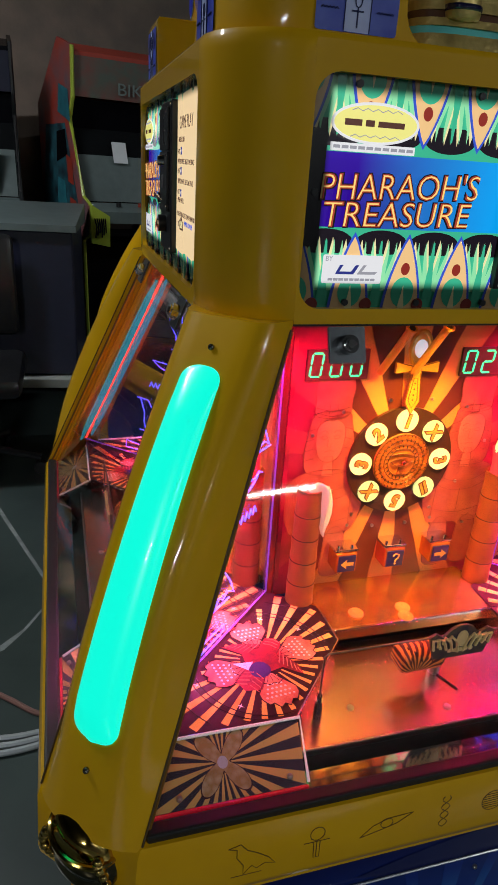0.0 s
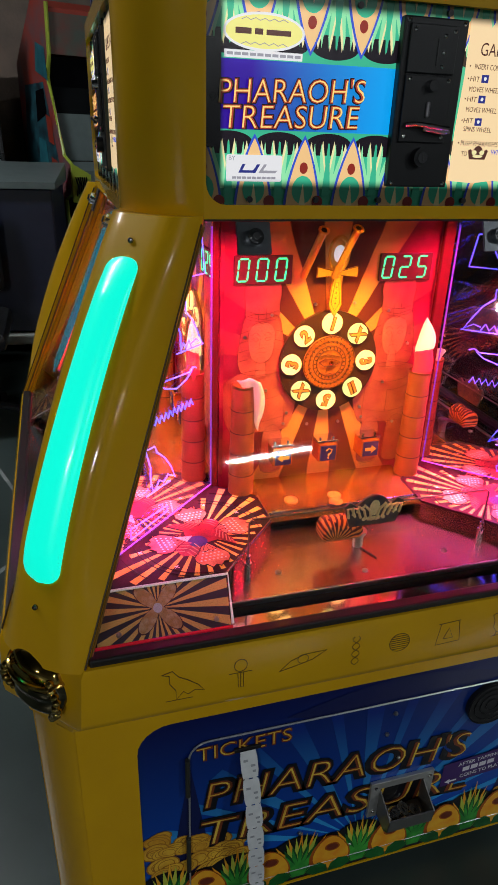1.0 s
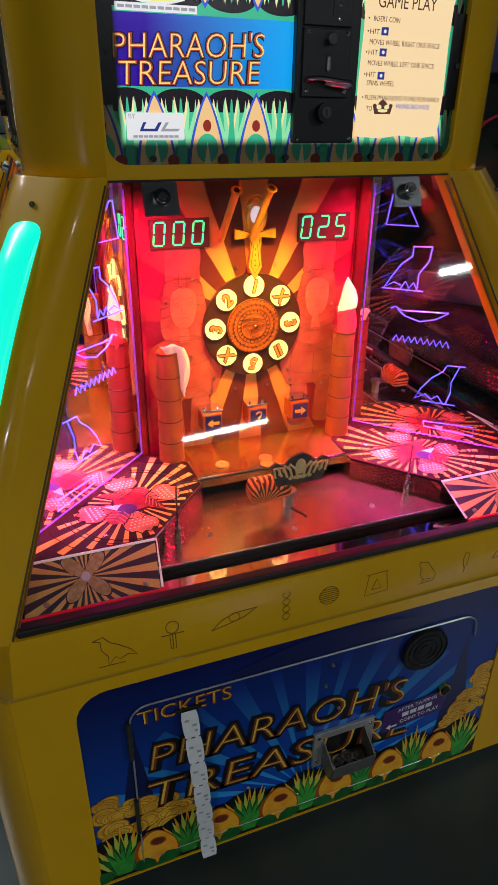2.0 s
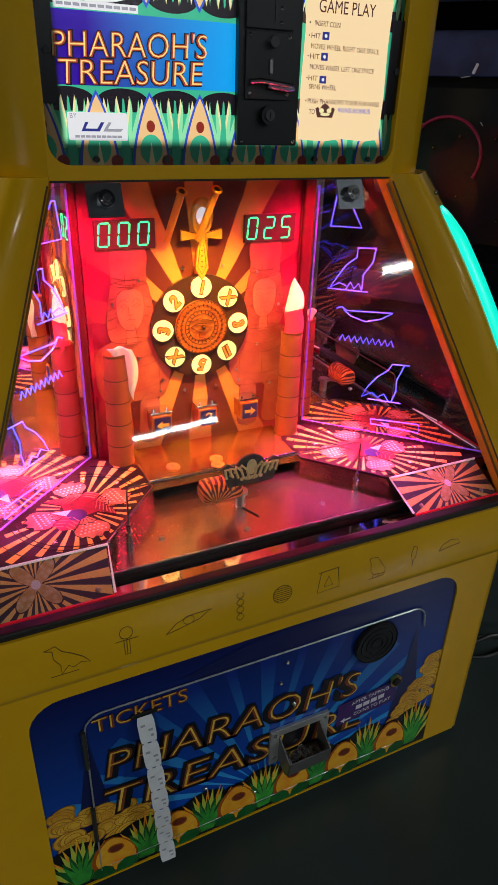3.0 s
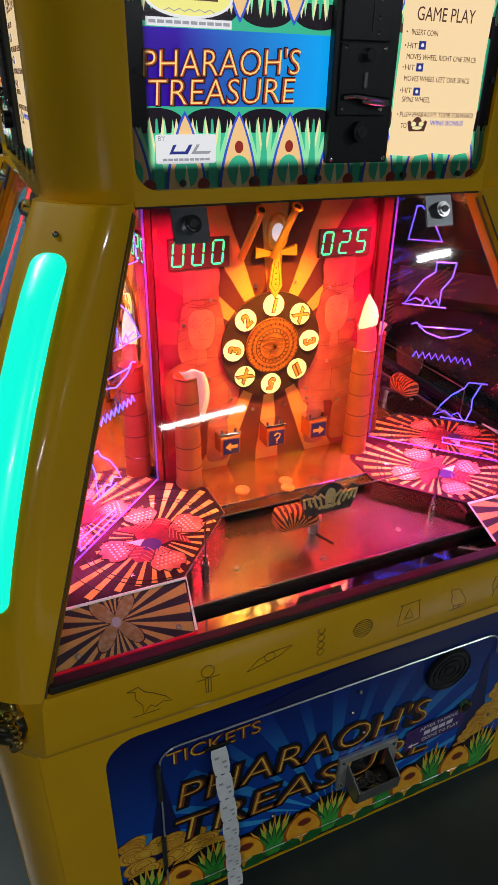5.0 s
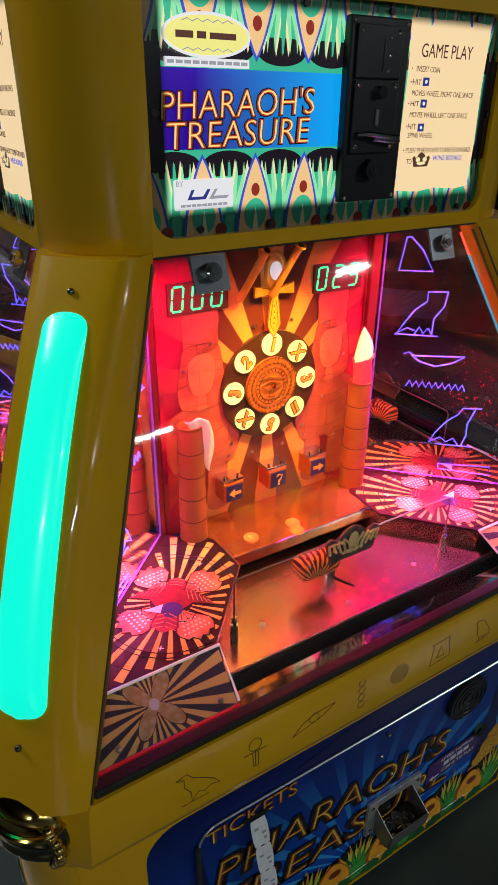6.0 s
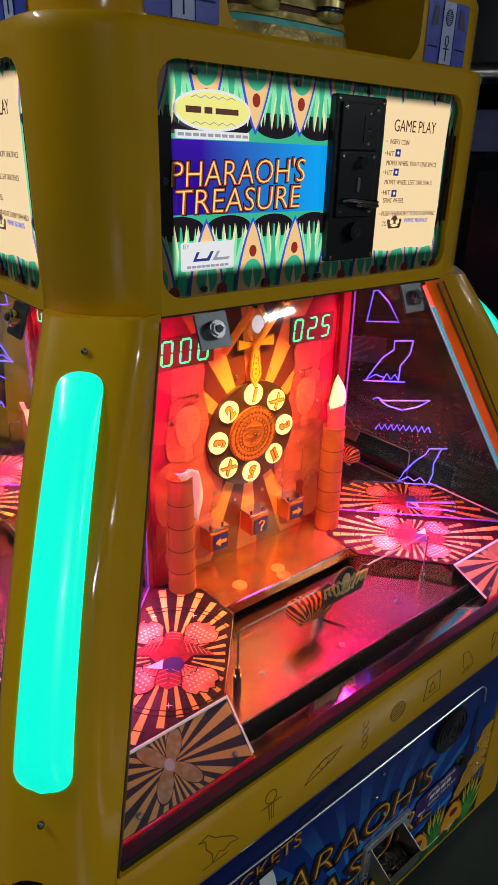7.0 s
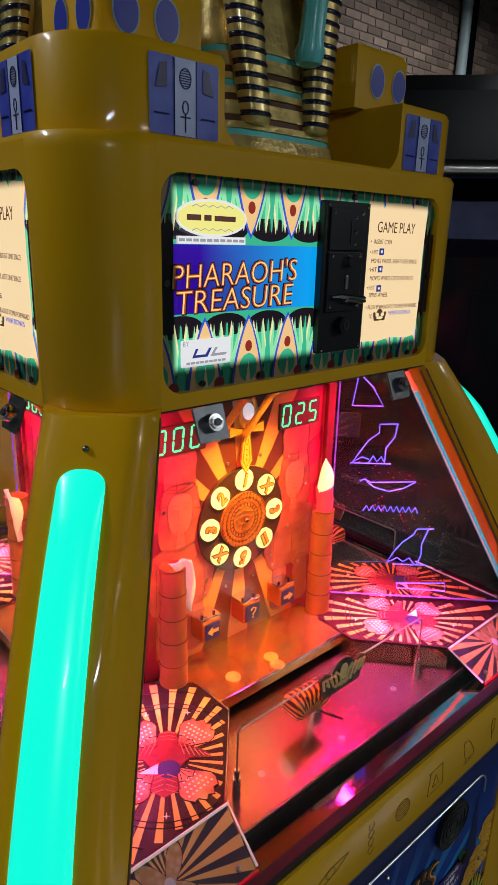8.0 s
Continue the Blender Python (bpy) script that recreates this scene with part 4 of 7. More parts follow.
bed = four("steel_bed", bm, BED, machine, "scuffed steel bed of the playfield")
for u, d in ((-0.152, 0.423), (0.128, 0.432), (-0.02, 0.45)):
    bm = bmesh.new()
    cyl(bm, Matrix.Translation(P(u, d, 0.6525)), 0.005, 0.002, 16)
    cyl(bm, Matrix.Translation(P(u, d, 0.6535)), 0.003, 0.002, 6)
    four("screw", bm, STEEL, bed, smooth=True)
bm = bmesh.new()
box(bm, -0.26, 0.26, -0.479, -0.4755, 0.646, 0.655, 0.001)
four("gutter_trim", bm, STEEL, machine)
GUTTER = mat("glossy_dark_gutter", (0.22, 0.15, 0.15), 0.16, metal=0.9, dark=(0.10, 0.06, 0.06), scale=12, amount=1.0)
POLISHED = mat("polished_dark_channel", (0.5, 0.49, 0.5), 0.07, metal=1.0, dark=(0.3, 0.29, 0.3), scale=25, amount=0.6, bump=0.02, bump_scale=18)
bm = bmesh.new()
loft(bm, [[P(u, d, z) for d, z in ((0.4985, 0.6330), (0.4985, 0.6455), (0.5000, 0.6470), (0.5285, 0.6470), (0.5285, 0.6330))] for u in (-0.43, 0.43)])
four("glass_channel", bm, POLISHED, machine, "polished metal channel that holds the glass")
for s in (-1, 1):
    bm = bmesh.new()
    box(bm, min(s * 0.25, s * 0.432), max(s * 0.25, s * 0.432), -0.5262, -0.5225, 0.6482, 0.6565, 0.0008)
    four("tile_lip", bm, mat("red_acrylic_lip", (0.5, 0.02, 0.04), 0.12, glow=(1.0, 0.01, 0.04), strength=0.12, amount=0.4, coat=0.6), machine, "red acrylic lip lit from inside")
bm = bmesh.new()
box(bm, -0.44, 0.44, -0.53, -0.19, 0.585, 0.592)
four("gutter_floor", bm, GUTTER, machine)
bm = bmesh.new()
box(bm, -0.26, 0.26, -0.478, -0.472, 0.59, 0.6455)
four("gutter_wall", bm, GUTTER, machine)

# wire gate across the bed, with the winged card hanging from it
DARK_WIRE = mat("dark_steel_wire", (0.22, 0.2, 0.19), 0.3, metal=1.0)
bm = bmesh.new()
tube(bm, [P(-0.203, 0.43, 0.652), P(-0.203, 0.43, 0.753), P(-0.198, 0.43, 0.758), P(0.188, 0.43, 0.758), P(0.193, 0.43, 0.753), P(0.193, 0.43, 0.652)], 0.0014, 8)
gate = four("wire_gate", bm, DARK_WIRE, machine, "thin steel wire gate over the bed", smooth=True)
for u in (-0.203, 0.193):
    bm = bmesh.new()
    cyl(bm, Matrix.Translation(P(u, 0.43, 0.668)), 0.0055, 0.032, 14)
    cyl(bm, Matrix.Translation(P(u, 0.43, 0.690)), 0.0035, 0.014, 12)
    four("post_collar", bm, CHROME, gate, smooth=True)
TOMB = rays("tomb_print", ((0.85, 0.3, 0.06), (0.12, 0.02, 0.015)), (-0.06, 0.69), 26, (0, 2), bend=9.0)
CARD = mat("winged_card_print", (0.03, 0.025, 0.05), 0.35, dark=(0.16, 0.12, 0.06), scale=90, amount=0.8)
bm = bmesh.new()
rings = []
for x in (-0.034, -0.030, 0.026, 0.032):
    e = 0.8 if abs(x) > 0.0305 else 1
    rings.append([P(-0.046 + x, 0.402 + e * 0.019 * math.cos(a), 0.703 + e * 0.024 * max(-0.5, math.sin(a))) for a in [math.tau * k / 18 for k in range(18)]])
loft(bm, rings)
tomb = four("tomb", bm, TOMB, machine, "orange striped toy tomb on a steel foot", smooth=True)
bm = bmesh.new()
tube(bm, [P(-0.046 + x, 0.402 + 0.0195 * math.cos(a), 0.703 + 0.0245 * math.sin(a)) for x, a in [(-0.028 + 0.056 * k / 40, 0.2 + 2.5 * (0.5 + 0.5 * math.sin(k * 1.1))) for k in range(41)]], 0.0012, 5)
four("tomb_carving", bm, mat("dark_red_carving", (0.10, 0.02, 0.01), 0.4), tomb)
bm = bmesh.new()
cyl(bm, Matrix.Translation(P(-0.003, 0.384, 0.664)), 0.0085, 0.026, 18)
cyl(bm, Matrix.Translation(P(-0.003, 0.384, 0.679)), 0.0125, 0.006, 18)
tube(bm, [P(-0.046, 0.400, 0.690), P(-0.003, 0.384, 0.681)], 0.004, 8)
four("tomb_foot", bm, STEEL, tomb, smooth=True)
bm = bmesh.new()
tube(bm, [P(-0.003, 0.39, 0.6535), P(0.012, 0.425, 0.6535)], 0.001, 6)
four("foot_wire", bm, BLACK, tomb)
bm = bmesh.new()
q = [(-0.049, 0.762), (-0.038, 0.726), (0.038, 0.726), (0.049, 0.762), (0.038, 0.768), (0.026, 0.760), (0.015, 0.772), (0.004, 0.777), (-0.006, 0.777), (-0.017, 0.772), (-0.028, 0.760), (-0.040, 0.768)]
CU = -0.010
poly(bm, [P(CU + u, 0.436, z) for u, z in q], (0, 0.004, 0))
card = four("winged_card", bm, CARD, gate, "dark card with a gold winged emblem")
bm = bmesh.new()
for s in (-1, 1):
    for k in range(4):
        tube(bm, [P(CU + s * (0.004 + 0.009 * k), 0.4372, 0.735 + 0.003 * k), P(CU + s * (0.008 + 0.010 * k), 0.4375, 0.753 + 0.002 * k), P(CU + s * (0.017 + 0.009 * k), 0.4372, 0.762 - 0.001 * k), P(CU + s * (0.022 + 0.0065 * k), 0.4372, 0.755 - 0.004 * k)], 0.0022, 5)
ball(bm, Matrix.Translation(P(CU, 0.437, 0.756)) @ Matrix.Diagonal((1, 0.25, 1.5, 1)), 0.009, 12)
for k in range(5):
    ball(bm, Matrix.Translation(P(CU - 0.016 + 0.008 * k, 0.437, 0.738)) @ Matrix.Diagonal((1, 0.25, 1, 1)), 0.0035, 8)
four("emblem", bm, mat("gold_print", (0.85, 0.68, 0.32), 0.4, dark=(0.5, 0.34, 0.12), scale=80), card)

# clear dividers on the diagonals with glowing engraved signs
NEON = mat("glowing_engraving", (0.1, 0.1, 0.4), 0.3, glow=(0.055, 0.075, 1.0), strength=3.6, amount=0)
EDGE = mat("lit_acrylic_edge", (0.2, 0.1, 0.5), 0.3, glow=(0.16, 0.08, 0.9), strength=0.45, amount=0)


def diag(s, z, off=0.0):
    q = math.sqrt(0.5) * off
    return P(s + q, s - q, z)


def edge_s(z):
    w, g = win(z)
    return (w + g) / 2 - 0.012


quad = [(0.209, 0.695), (edge_s(0.695), 0.695), (edge_s(1.135), 1.135), (0.209, 1.135)]
bm = bmesh.new()
poly(bm, [diag(s, z, -0.002) for s, z in quad], diag(0, 0, 0.004))
div = four("clear_divider", bm, ACRYLIC, machine, "clear acrylic divider with engraved glowing hieroglyphs")
for ob in div:
    ob.visible_shadow = False
bm = bmesh.new()
tube(bm, [diag(s, z) for s, z in ((0.209, 1.13), (0.209, 0.697), (edge_s(0.697), 0.697))], 0.0016, 6)
four("lit_edge", bm, EDGE, div)
# added glowing bar that throws red light onto the post's inner side
bm = bmesh.new()
tube(bm, [diag(edge_s(z) + 0.002, z) for z in (0.70, 0.8, 0.95, 1.1, 1.13)], 0.0035, 6)
four("red_edge", bm, mat("lit_red_edge", (0.5, 0.05, 0.03), 0.3, glow=(1.0, 0.05, 0.03), strength=3.0, amount=0), div)
SIGNS = {
    "sail": [((0.231, 1.118), (0.226, 1.066), (0.264, 1.067), (0.250, 1.10), (0.236, 1.119), (0.231, 1.118))],
    "owl": [((0.284, 1.036), (0.282, 1.012), (0.272, 0.99), (0.272, 0.966)), ((0.284, 1.036), (0.262, 1.034), (0.262, 1.018), (0.25, 1.004), (0.240, 0.982), (0.232, 0.962), (0.243, 0.972), (0.252, 0.968)), ((0.229, 0.960), (0.280, 0.961)), ((0.252, 0.962), (0.257, 0.975), (0.262, 0.964), (0.267, 0.974), (0.272, 0.963))],
    "boat": [((0.243, 0.926), (0.249, 0.930), (0.256, 0.924), (0.314, 0.929), (0.30, 0.916), (0.281, 0.908), (0.262, 0.915), (0.252, 0.925))],
    "wave": [tuple((0.250 + 0.0039 * k, 0.868 + (0.011 if k % 2 else 0)) for k in range(19))],
    "vulture": [((0.344, 0.838), (0.322, 0.836), (0.318, 0.824), (0.305, 0.808), (0.294, 0.786), (0.287, 0.764), (0.30, 0.776), (0.308, 0.768), (0.316, 0.776), (0.323, 0.764)), ((0.337, 0.836), (0.33, 0.806), (0.331, 0.785), (0.327, 0.764)), ((0.296, 0.762), (0.339, 0.763))],
    "bar": [((0.303, 0.722), (0.366, 0.727), (0.368, 0.710), (0.304, 0.712), (0.303, 0.722))],
}
for nm, lines in SIGNS.items():
    bm = bmesh.new()
    for line in lines:
        tube(bm, [diag(s, z, 0.003) for s, z in line], 0.0011, 6)
    four("glowing_" + nm, bm, NEON, div, "engraved sign glowing blue violet")

# light of the playfields
RED, AMBER, MAGENTA = (1.0, 0.006, 0.15), (1.0, 0.45, 0.04), (1.0, 0.13, 0.55)
for k in range(4):
    base = Matrix.Translation((CX, CY, 0)) @ TURN[k]
    for s in (-1, 1):
        red = area_lamp("red_strip_lamp", base @ look(P(s * 0.205, 0.315, 1.158), P(s * 0.175, 0.20, 0.88)), 0.08, 0.02, 0.95, RED)
        red.data.spread = radians(100)
    amber = area_lamp("amber_strip_lamp", base @ look(P(0, 0.310, 1.158), P(0, 0.215, 0.80)), 0.06, 0.02, 1.05, AMBER)
    amber.data.spread = radians(75)
    corner = area_lamp("magenta_corner_lamp", base @ look(P(-0.285, 0.215, 1.158), P(-0.350, 0.240, 0.69)), 0.04, 0.04, 1.9, MAGENTA)
    corner.data.spread = radians(46)

# ---- backlit signs of the header ----
GREEN = lit("sign_green", (0.05, 0.52, 0.30))
BLUE = lit("sign_blue", (0.05, 0.2, 0.9), grad=(0, -0.19, 0.01, (0.03, 0.004, 0.30), (0.0, 0.40, 0.95)))
OUTLINE = lit("sign_outline_blue", (0.04, 0.10, 0.65))
PEACH = lit("sign_peach", (0.98, 0.62, 0.28))
CREAM = lit("sign_cream", (0.95, 0.85, 0.45))
PALEG = lit("sign_pale_green", (0.32, 0.85, 0.45))
DOT = lit("sign_brown_red", (0.30, 0.03, 0.02))
NIGHT = lit("sign_black", (0.012, 0.008, 0.014))
PARCH = lit("sign_parchment", (1.0, 0.74, 0.42), 0.9)
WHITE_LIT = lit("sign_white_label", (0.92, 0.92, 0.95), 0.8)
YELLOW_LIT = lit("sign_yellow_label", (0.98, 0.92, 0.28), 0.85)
RUST = lit("sign_rust_letter", (0.45, 0.06, 0.03))
GOLDL = lit("sign_gold_letter", (1.0, 0.66, 0.2), 1.0)
INKY = lit("sign_dark_ink", (0.10, 0.04, 0.03))
GREY = lit("sign_grey_ink", (0.35, 0.35, 0.4))
NAVY = lit("sign_navy_ink", (0.03, 0.04, 0.25))
bm = bmesh.new()
box(bm, -0.252, 0.252, -0.334, -0.326, 1.166, 1.421)
sign = four("sign_panel", bm, GREEN, machine, "backlit printed sign panel with lotus pattern")


def shape(bm, pts, layer, mi=0):
    poly(bm, [P(u, 0.334 + 0.0005 * layer, z) for u, z in pts], None, mi)


def oval(cu, cz, ru, rz, n=20):
    return [(cu + ru * math.cos(math.tau * k / n), cz + rz * math.sin(math.tau * k / n)) for k in range(n)]


def drop(cu, tip, butt, w, n=10):
    """A teardrop from a broad butt to a tip."""
    pts = []
    for k in range(n + 1):
        t = k / n
        pts.append((w * math.sin(math.pi * (0.5 + 0.5 * t)) ** 0.8 * (1 - 0.15 * t) if t < 1 else 0.0, butt + (tip - butt) * t))
    return [(cu + a, z) for a, z in pts] + [(cu - a, z) for a, z in reversed(pts[:-1])]


PITCH = 0.066
for row in (0, 1):
    tip, butt, sgn = (1.340, 1.421, 1) if row == 0 else (1.253, 1.168, -1)
    for k in range(9):
        c = -0.251 + PITCH * k
        m_ = c + PITCH / 2
        if m_ < 0.25:
            bm = bmesh.new()
            arc = [(m_ + 0.0315 * math.cos(a), tip + sgn * (0.010 - 0.0135 * math.sin(a))) for a in [math.pi * j / 14 for j in range(15)]]
            shape(bm, arc + [(m_ - 0.016, tip + sgn * 0.022), (m_ + 0.016, tip + sgn * 0.022)], 1)
            four("lotus_shadow", bm, NIGHT, sign)
            bm = bmesh.new()
            for j in range(7):
                x = (j - 3) * 0.0078
                if j % 2 == 0:
                    shape(bm, [(m_ + x * 0.45 - 0.0035, tip + sgn * 0.05), (m_ + x * 0.45 + 0.0035, tip + sgn * 0.05), (m_ + x + 0.0022, tip + sgn * 0.016), (m_ + x, tip + sgn * (0.004 + 0.0009 * abs(j - 3))), (m_ + x - 0.0022, tip + sgn * 0.016)], 2)
            four("lotus_petal", bm, CREAM, sign)
            bm = bmesh.new()
            for j in range(-2, 3):
                x = j * 0.0105
                shape(bm, [(m_ + x * 0.35 - 0.004, tip + sgn * 0.062), (m_ + x * 0.35 + 0.004, tip + sgn * 0.062), (m_ + x * 0.9 + 0.0016, tip + sgn * 0.02), (m_ + x * 0.9, tip + sgn * (0.006 + 0.001 * abs(j))), (m_ + x * 0.9 - 0.0016, tip + sgn * 0.02)], 3)
            four("lotus_leaf", bm, PALEG, sign)
            bm = bmesh.new()
            shape(bm, [(m_ - 0.006, tip + sgn * 0.07), (m_ + 0.006, tip + sgn * 0.07), (m_ + 0.001, tip + sgn * 0.008), (m_ - 0.001, tip + sgn * 0.008)], 4)
            four("lotus_stem", bm, GREEN, sign)
        if c - 0.024 > -0.252 and c + 0.024 < 0.252 or k in (0, 8):
            lim = lambda pts: [(max(-0.25, min(0.25, u)), z) for u, z in pts]  # noqa: E731
            for nm, pts, layer, mt in (("bud_outline", drop(c, tip - sgn * 0.001, butt, 0.0255), 5, OUTLINE), ("bud", drop(c, tip + sgn * 0.004, butt, 0.0222), 6, PEACH),
                                       ("bud_cap", oval(c, butt - sgn * 0.022, 0.0145, 0.017), 7, GREEN), ("bud_spot", oval(c, butt - sgn * 0.048, 0.0055, 0.0068), 7, DOT),
                                       ("bud_dart", [(c - 0.005, butt), (c + 0.005, butt), (c, butt - sgn * 0.03)], 8, CREAM), ("bud_eye", oval(c + 0.021, butt - sgn * 0.008, 0.0075, 0.0075), 8, DOT)):
                bm = bmesh.new()
                shape(bm, lim(pts), layer)
                four(nm, bm, mt, sign)
for u0, u1 in ((-0.252, -0.229), (0.2285, 0.252)):
    bm = bmesh.new()
    shape(bm, [(u0, 1.238), (u1, 1.238), (u1, 1.352), (u0, 1.352)], 9)
    four("side_band", bm, NIGHT, sign)
bm = bmesh.new()
shape(bm, [(-0.229, 1.258), (-0.229, 1.332)] + [(0.004, 1.332), (0.004, 1.258)], 0.5)
four("blue_field", bm, BLUE, sign)
bm = bmesh.new()
shape(bm, [(0.0905, 1.204), (0.13, 1.2015), (0.16, 1.205), (0.2, 1.202), (0.2235, 1.205), (0.2255, 1.26), (0.2235, 1.32), (0.2255, 1.390), (0.196, 1.3925), (0.19, 1.386), (0.184, 1.3925), (0.127, 1.391), (0.122, 1.383), (0.118, 1.392), (0.0905, 1.3915), (0.0925, 1.33), (0.0900, 1.27)], 10)
parch = four("parchment", bm, PARCH, sign, "cream parchment rules card")

FACES = (0, 1)
for f in FACES:
    for text, u, z, w, spin in (("PHARAOH'S", -0.232, 1.2855, 0.188, 2.0), ("TREASURE", -0.226, 1.2585, 0.177, 1.5)):
        for mt, b, lay in ((NIGHT, 0.0014, 11), (RUST, 0.0003, 12), (GOLDL, -0.0008, 13)):
            letters("title_letters", text, 0.0365, mt, sign[f], on_face(u, 0.334 + 0.0005 * lay, z, 0, spin), "gold and rust title lettering" if lay == 13 else "", thick=0.0001, width=w, bold=b, shear=0.1)
    letters("heading", "GAME PLAY", 0.0205, INKY, parch[f], on_face(0.1105, 0.3395, 1.3525, 0, 0), thick=0.0001, width=0.087)
    for text, u, z, w, mt in (("INSERT COIN", 0.1055, 1.3375, 0.0385, INKY), ("HIT", 0.1015, 1.3235, 0.0140, INKY), ("MOVES WHEEL RIGHT ONE SPACE", 0.1020, 1.3120, 0.107, INKY), ("HIT", 0.1015, 1.3005, 0.0140, INKY),
                              ("MOVES WHEEL LEFT ONE SPACE", 0.1020, 1.2885, 0.102, INKY), ("HIT", 0.1010, 1.2755, 0.0140, INKY), ("SPINS WHEEL", 0.1025, 1.2655, 0.043, INKY), ("PUSH PHARAOH'S TOMB FORWARD", 0.1020, 1.2485, 0.117, INKY), ("TO", 0.1050, 1.2355, 0.009, INKY), ("WINS BONUS", 0.1505, 1.2385, 0.054, OUTLINE)):
        letters("rule_line", text, 0.0085, mt, parch[f], on_face(u, 0.3395, z, 0, -0.8), thick=0.0001, width=w)
    letters("by_word", "BY", 0.0075, GREY, sign[f], on_face(-0.2190, 0.3405, 1.2235), thick=0.0001)
bm = bmesh.new()
for z in (1.3405, 1.3265, 1.3035, 1.2785, 1.2515):
    shape(bm, oval(0.0985, z, 0.001, 0.001, 8), 11)
four("bullet_mark", bm, INKY, parch)
for z in (1.3270, 1.3035, 1.2770):
    bm = bmesh.new()
    shape(bm, [(0.1180, z - 0.0045), (0.1285, z - 0.0045), (0.1285, z + 0.0045), (0.1180, z + 0.0045)], 11)
    sq = four("blue_square", bm, NAVY, parch)
    bm = bmesh.new()
    shape(bm, oval(0.1232, z, 0.0022, 0.0022, 10), 12)
    four("square_spot", bm, WHITE_LIT, parch)
bm = bmesh.new()
q = [(-0.046, 0.724), (-0.036, 0.694), (0.036, 0.694), (0.046, 0.724), (0.036, 0.73), (0.024, 0.722), (0.014, 0.735), (0.004, 0.741), (-0.006, 0.741), (-0.016, 0.735), (-0.026, 0.722), (-0.036, 0.73)]
shape(bm, [(0.1305 + u * 0.34, 1.2315 + (z - 0.694) * 0.36) for u, z in q], 11)
four("small_emblem", bm, INKY, parch)
bm = bmesh.new()
for s in (-1, 1):
    shape(bm, oval(0.1305 + s * 0.006, 1.2400, 0.004, 0.003, 10), 12)
shape(bm, oval(0.1305, 1.2355, 0.008, 0.002, 10), 12)
four("small_emblem_light", bm, CREAM, parch)

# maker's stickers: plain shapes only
bm = bmesh.new()
shape(bm, rounded(-0.2215, -0.1495, 1.1995, 1.2300, 0.002, 2), 12)
stick = four("white_sticker", bm, WHITE_LIT, sign, "white maker's sticker with a bar logo")
bm = bmesh.new()
shape(bm, [(-0.206, 1.2095), (-0.184, 1.2095), (-0.178, 1.2195), (-0.182, 1.2195), (-0.187, 1.2125), (-0.201, 1.2125), (-0.197, 1.2195), (-0.201, 1.2195)], 13)
four("logo_bar", bm, NAVY, stick)
bm = bmesh.new()
shape(bm, [(-0.180, 1.2095), (-0.158, 1.2095), (-0.155, 1.2125), (-0.174, 1.2125), (-0.169, 1.2195), (-0.173, 1.2195)], 13)
four("logo_bar", bm, GREY, stick)
bm = bmesh.new()
for k in range(9):
    shape(bm, [(-0.214 + 0.0064 * k, 1.2025), (-0.2085 + 0.0064 * k, 1.2025), (-0.2085 + 0.0064 * k, 1.2052), (-0.214 + 0.0064 * k, 1.2052)], 13)
four("small_print", bm, GREY, stick)
bm = bmesh.new()
shape(bm, oval(-0.178, 1.3595, 0.0495, 0.0195, 36), 12)
shape(bm, [(-0.226, 1.3325), (-0.130, 1.3325), (-0.130, 1.3405), (-0.226, 1.3405)], 12)
ov = four("oval_sticker", bm, WHITE_LIT, sign, "white and yellow oval sticker")
bm = bmesh.new()
shape(bm, oval(-0.178, 1.3595, 0.0465, 0.0168, 36), 13)
four("yellow_oval", bm, YELLOW_LIT, ov)
bm = bmesh.new()
for k, (w, h) in enumerate(((0.019, 0.006), (0.010, 0.006), (0.030, 0.0055))):
    u = (-0.213, -0.190, -0.176)[k]
    shape(bm, [(u, 1.3565), (u + w, 1.3565), (u + w, 1.3565 + h), (u, 1.3565 + h)], 14)
four("bar_print", bm, INKY, ov)
bm = bmesh.new()
for k in range(10):
    u = -0.223 + 0.0092 * k
    shape(bm, [(u, 1.335), (u + 0.0075, 1.335), (u + 0.0075, 1.338), (u, 1.338)], 14)
for sg in (1.3715, 1.3475):
    tube(bm, [P(-0.206 + 0.0056 * k, 0.341, sg + (0.0012 if k % 2 else -0.0012)) for k in range(11)], 0.0005, 4)
four("small_print", bm, GREY, ov)
bm = bmesh.new()
cyl(bm, upright, 0.0038, 0.006, 10)
first = part("sign_screw", bm, BLACK_METAL, sign[0], smooth=True)
first.matrix_basis = Matrix.Translation(P(-0.238, 0.337, 1.292))
for f in FACES:
    for u, z in ((-0.238, 1.292), (0.243, 1.292), (-0.19, 1.1785), (-0.1, 1.1785), (-0.01, 1.1785), (0.12, 1.1785), (0.21, 1.1785), (-0.2, 1.394), (-0.06, 1.394), (0.06, 1.3945), (0.2, 1.3955)):
        if f == 0 and (u, z) == (-0.238, 1.292):
            continue
        part("sign_screw", first.data, None, sign[f], m=Matrix.Translation(P(u, 0.3375, z)))

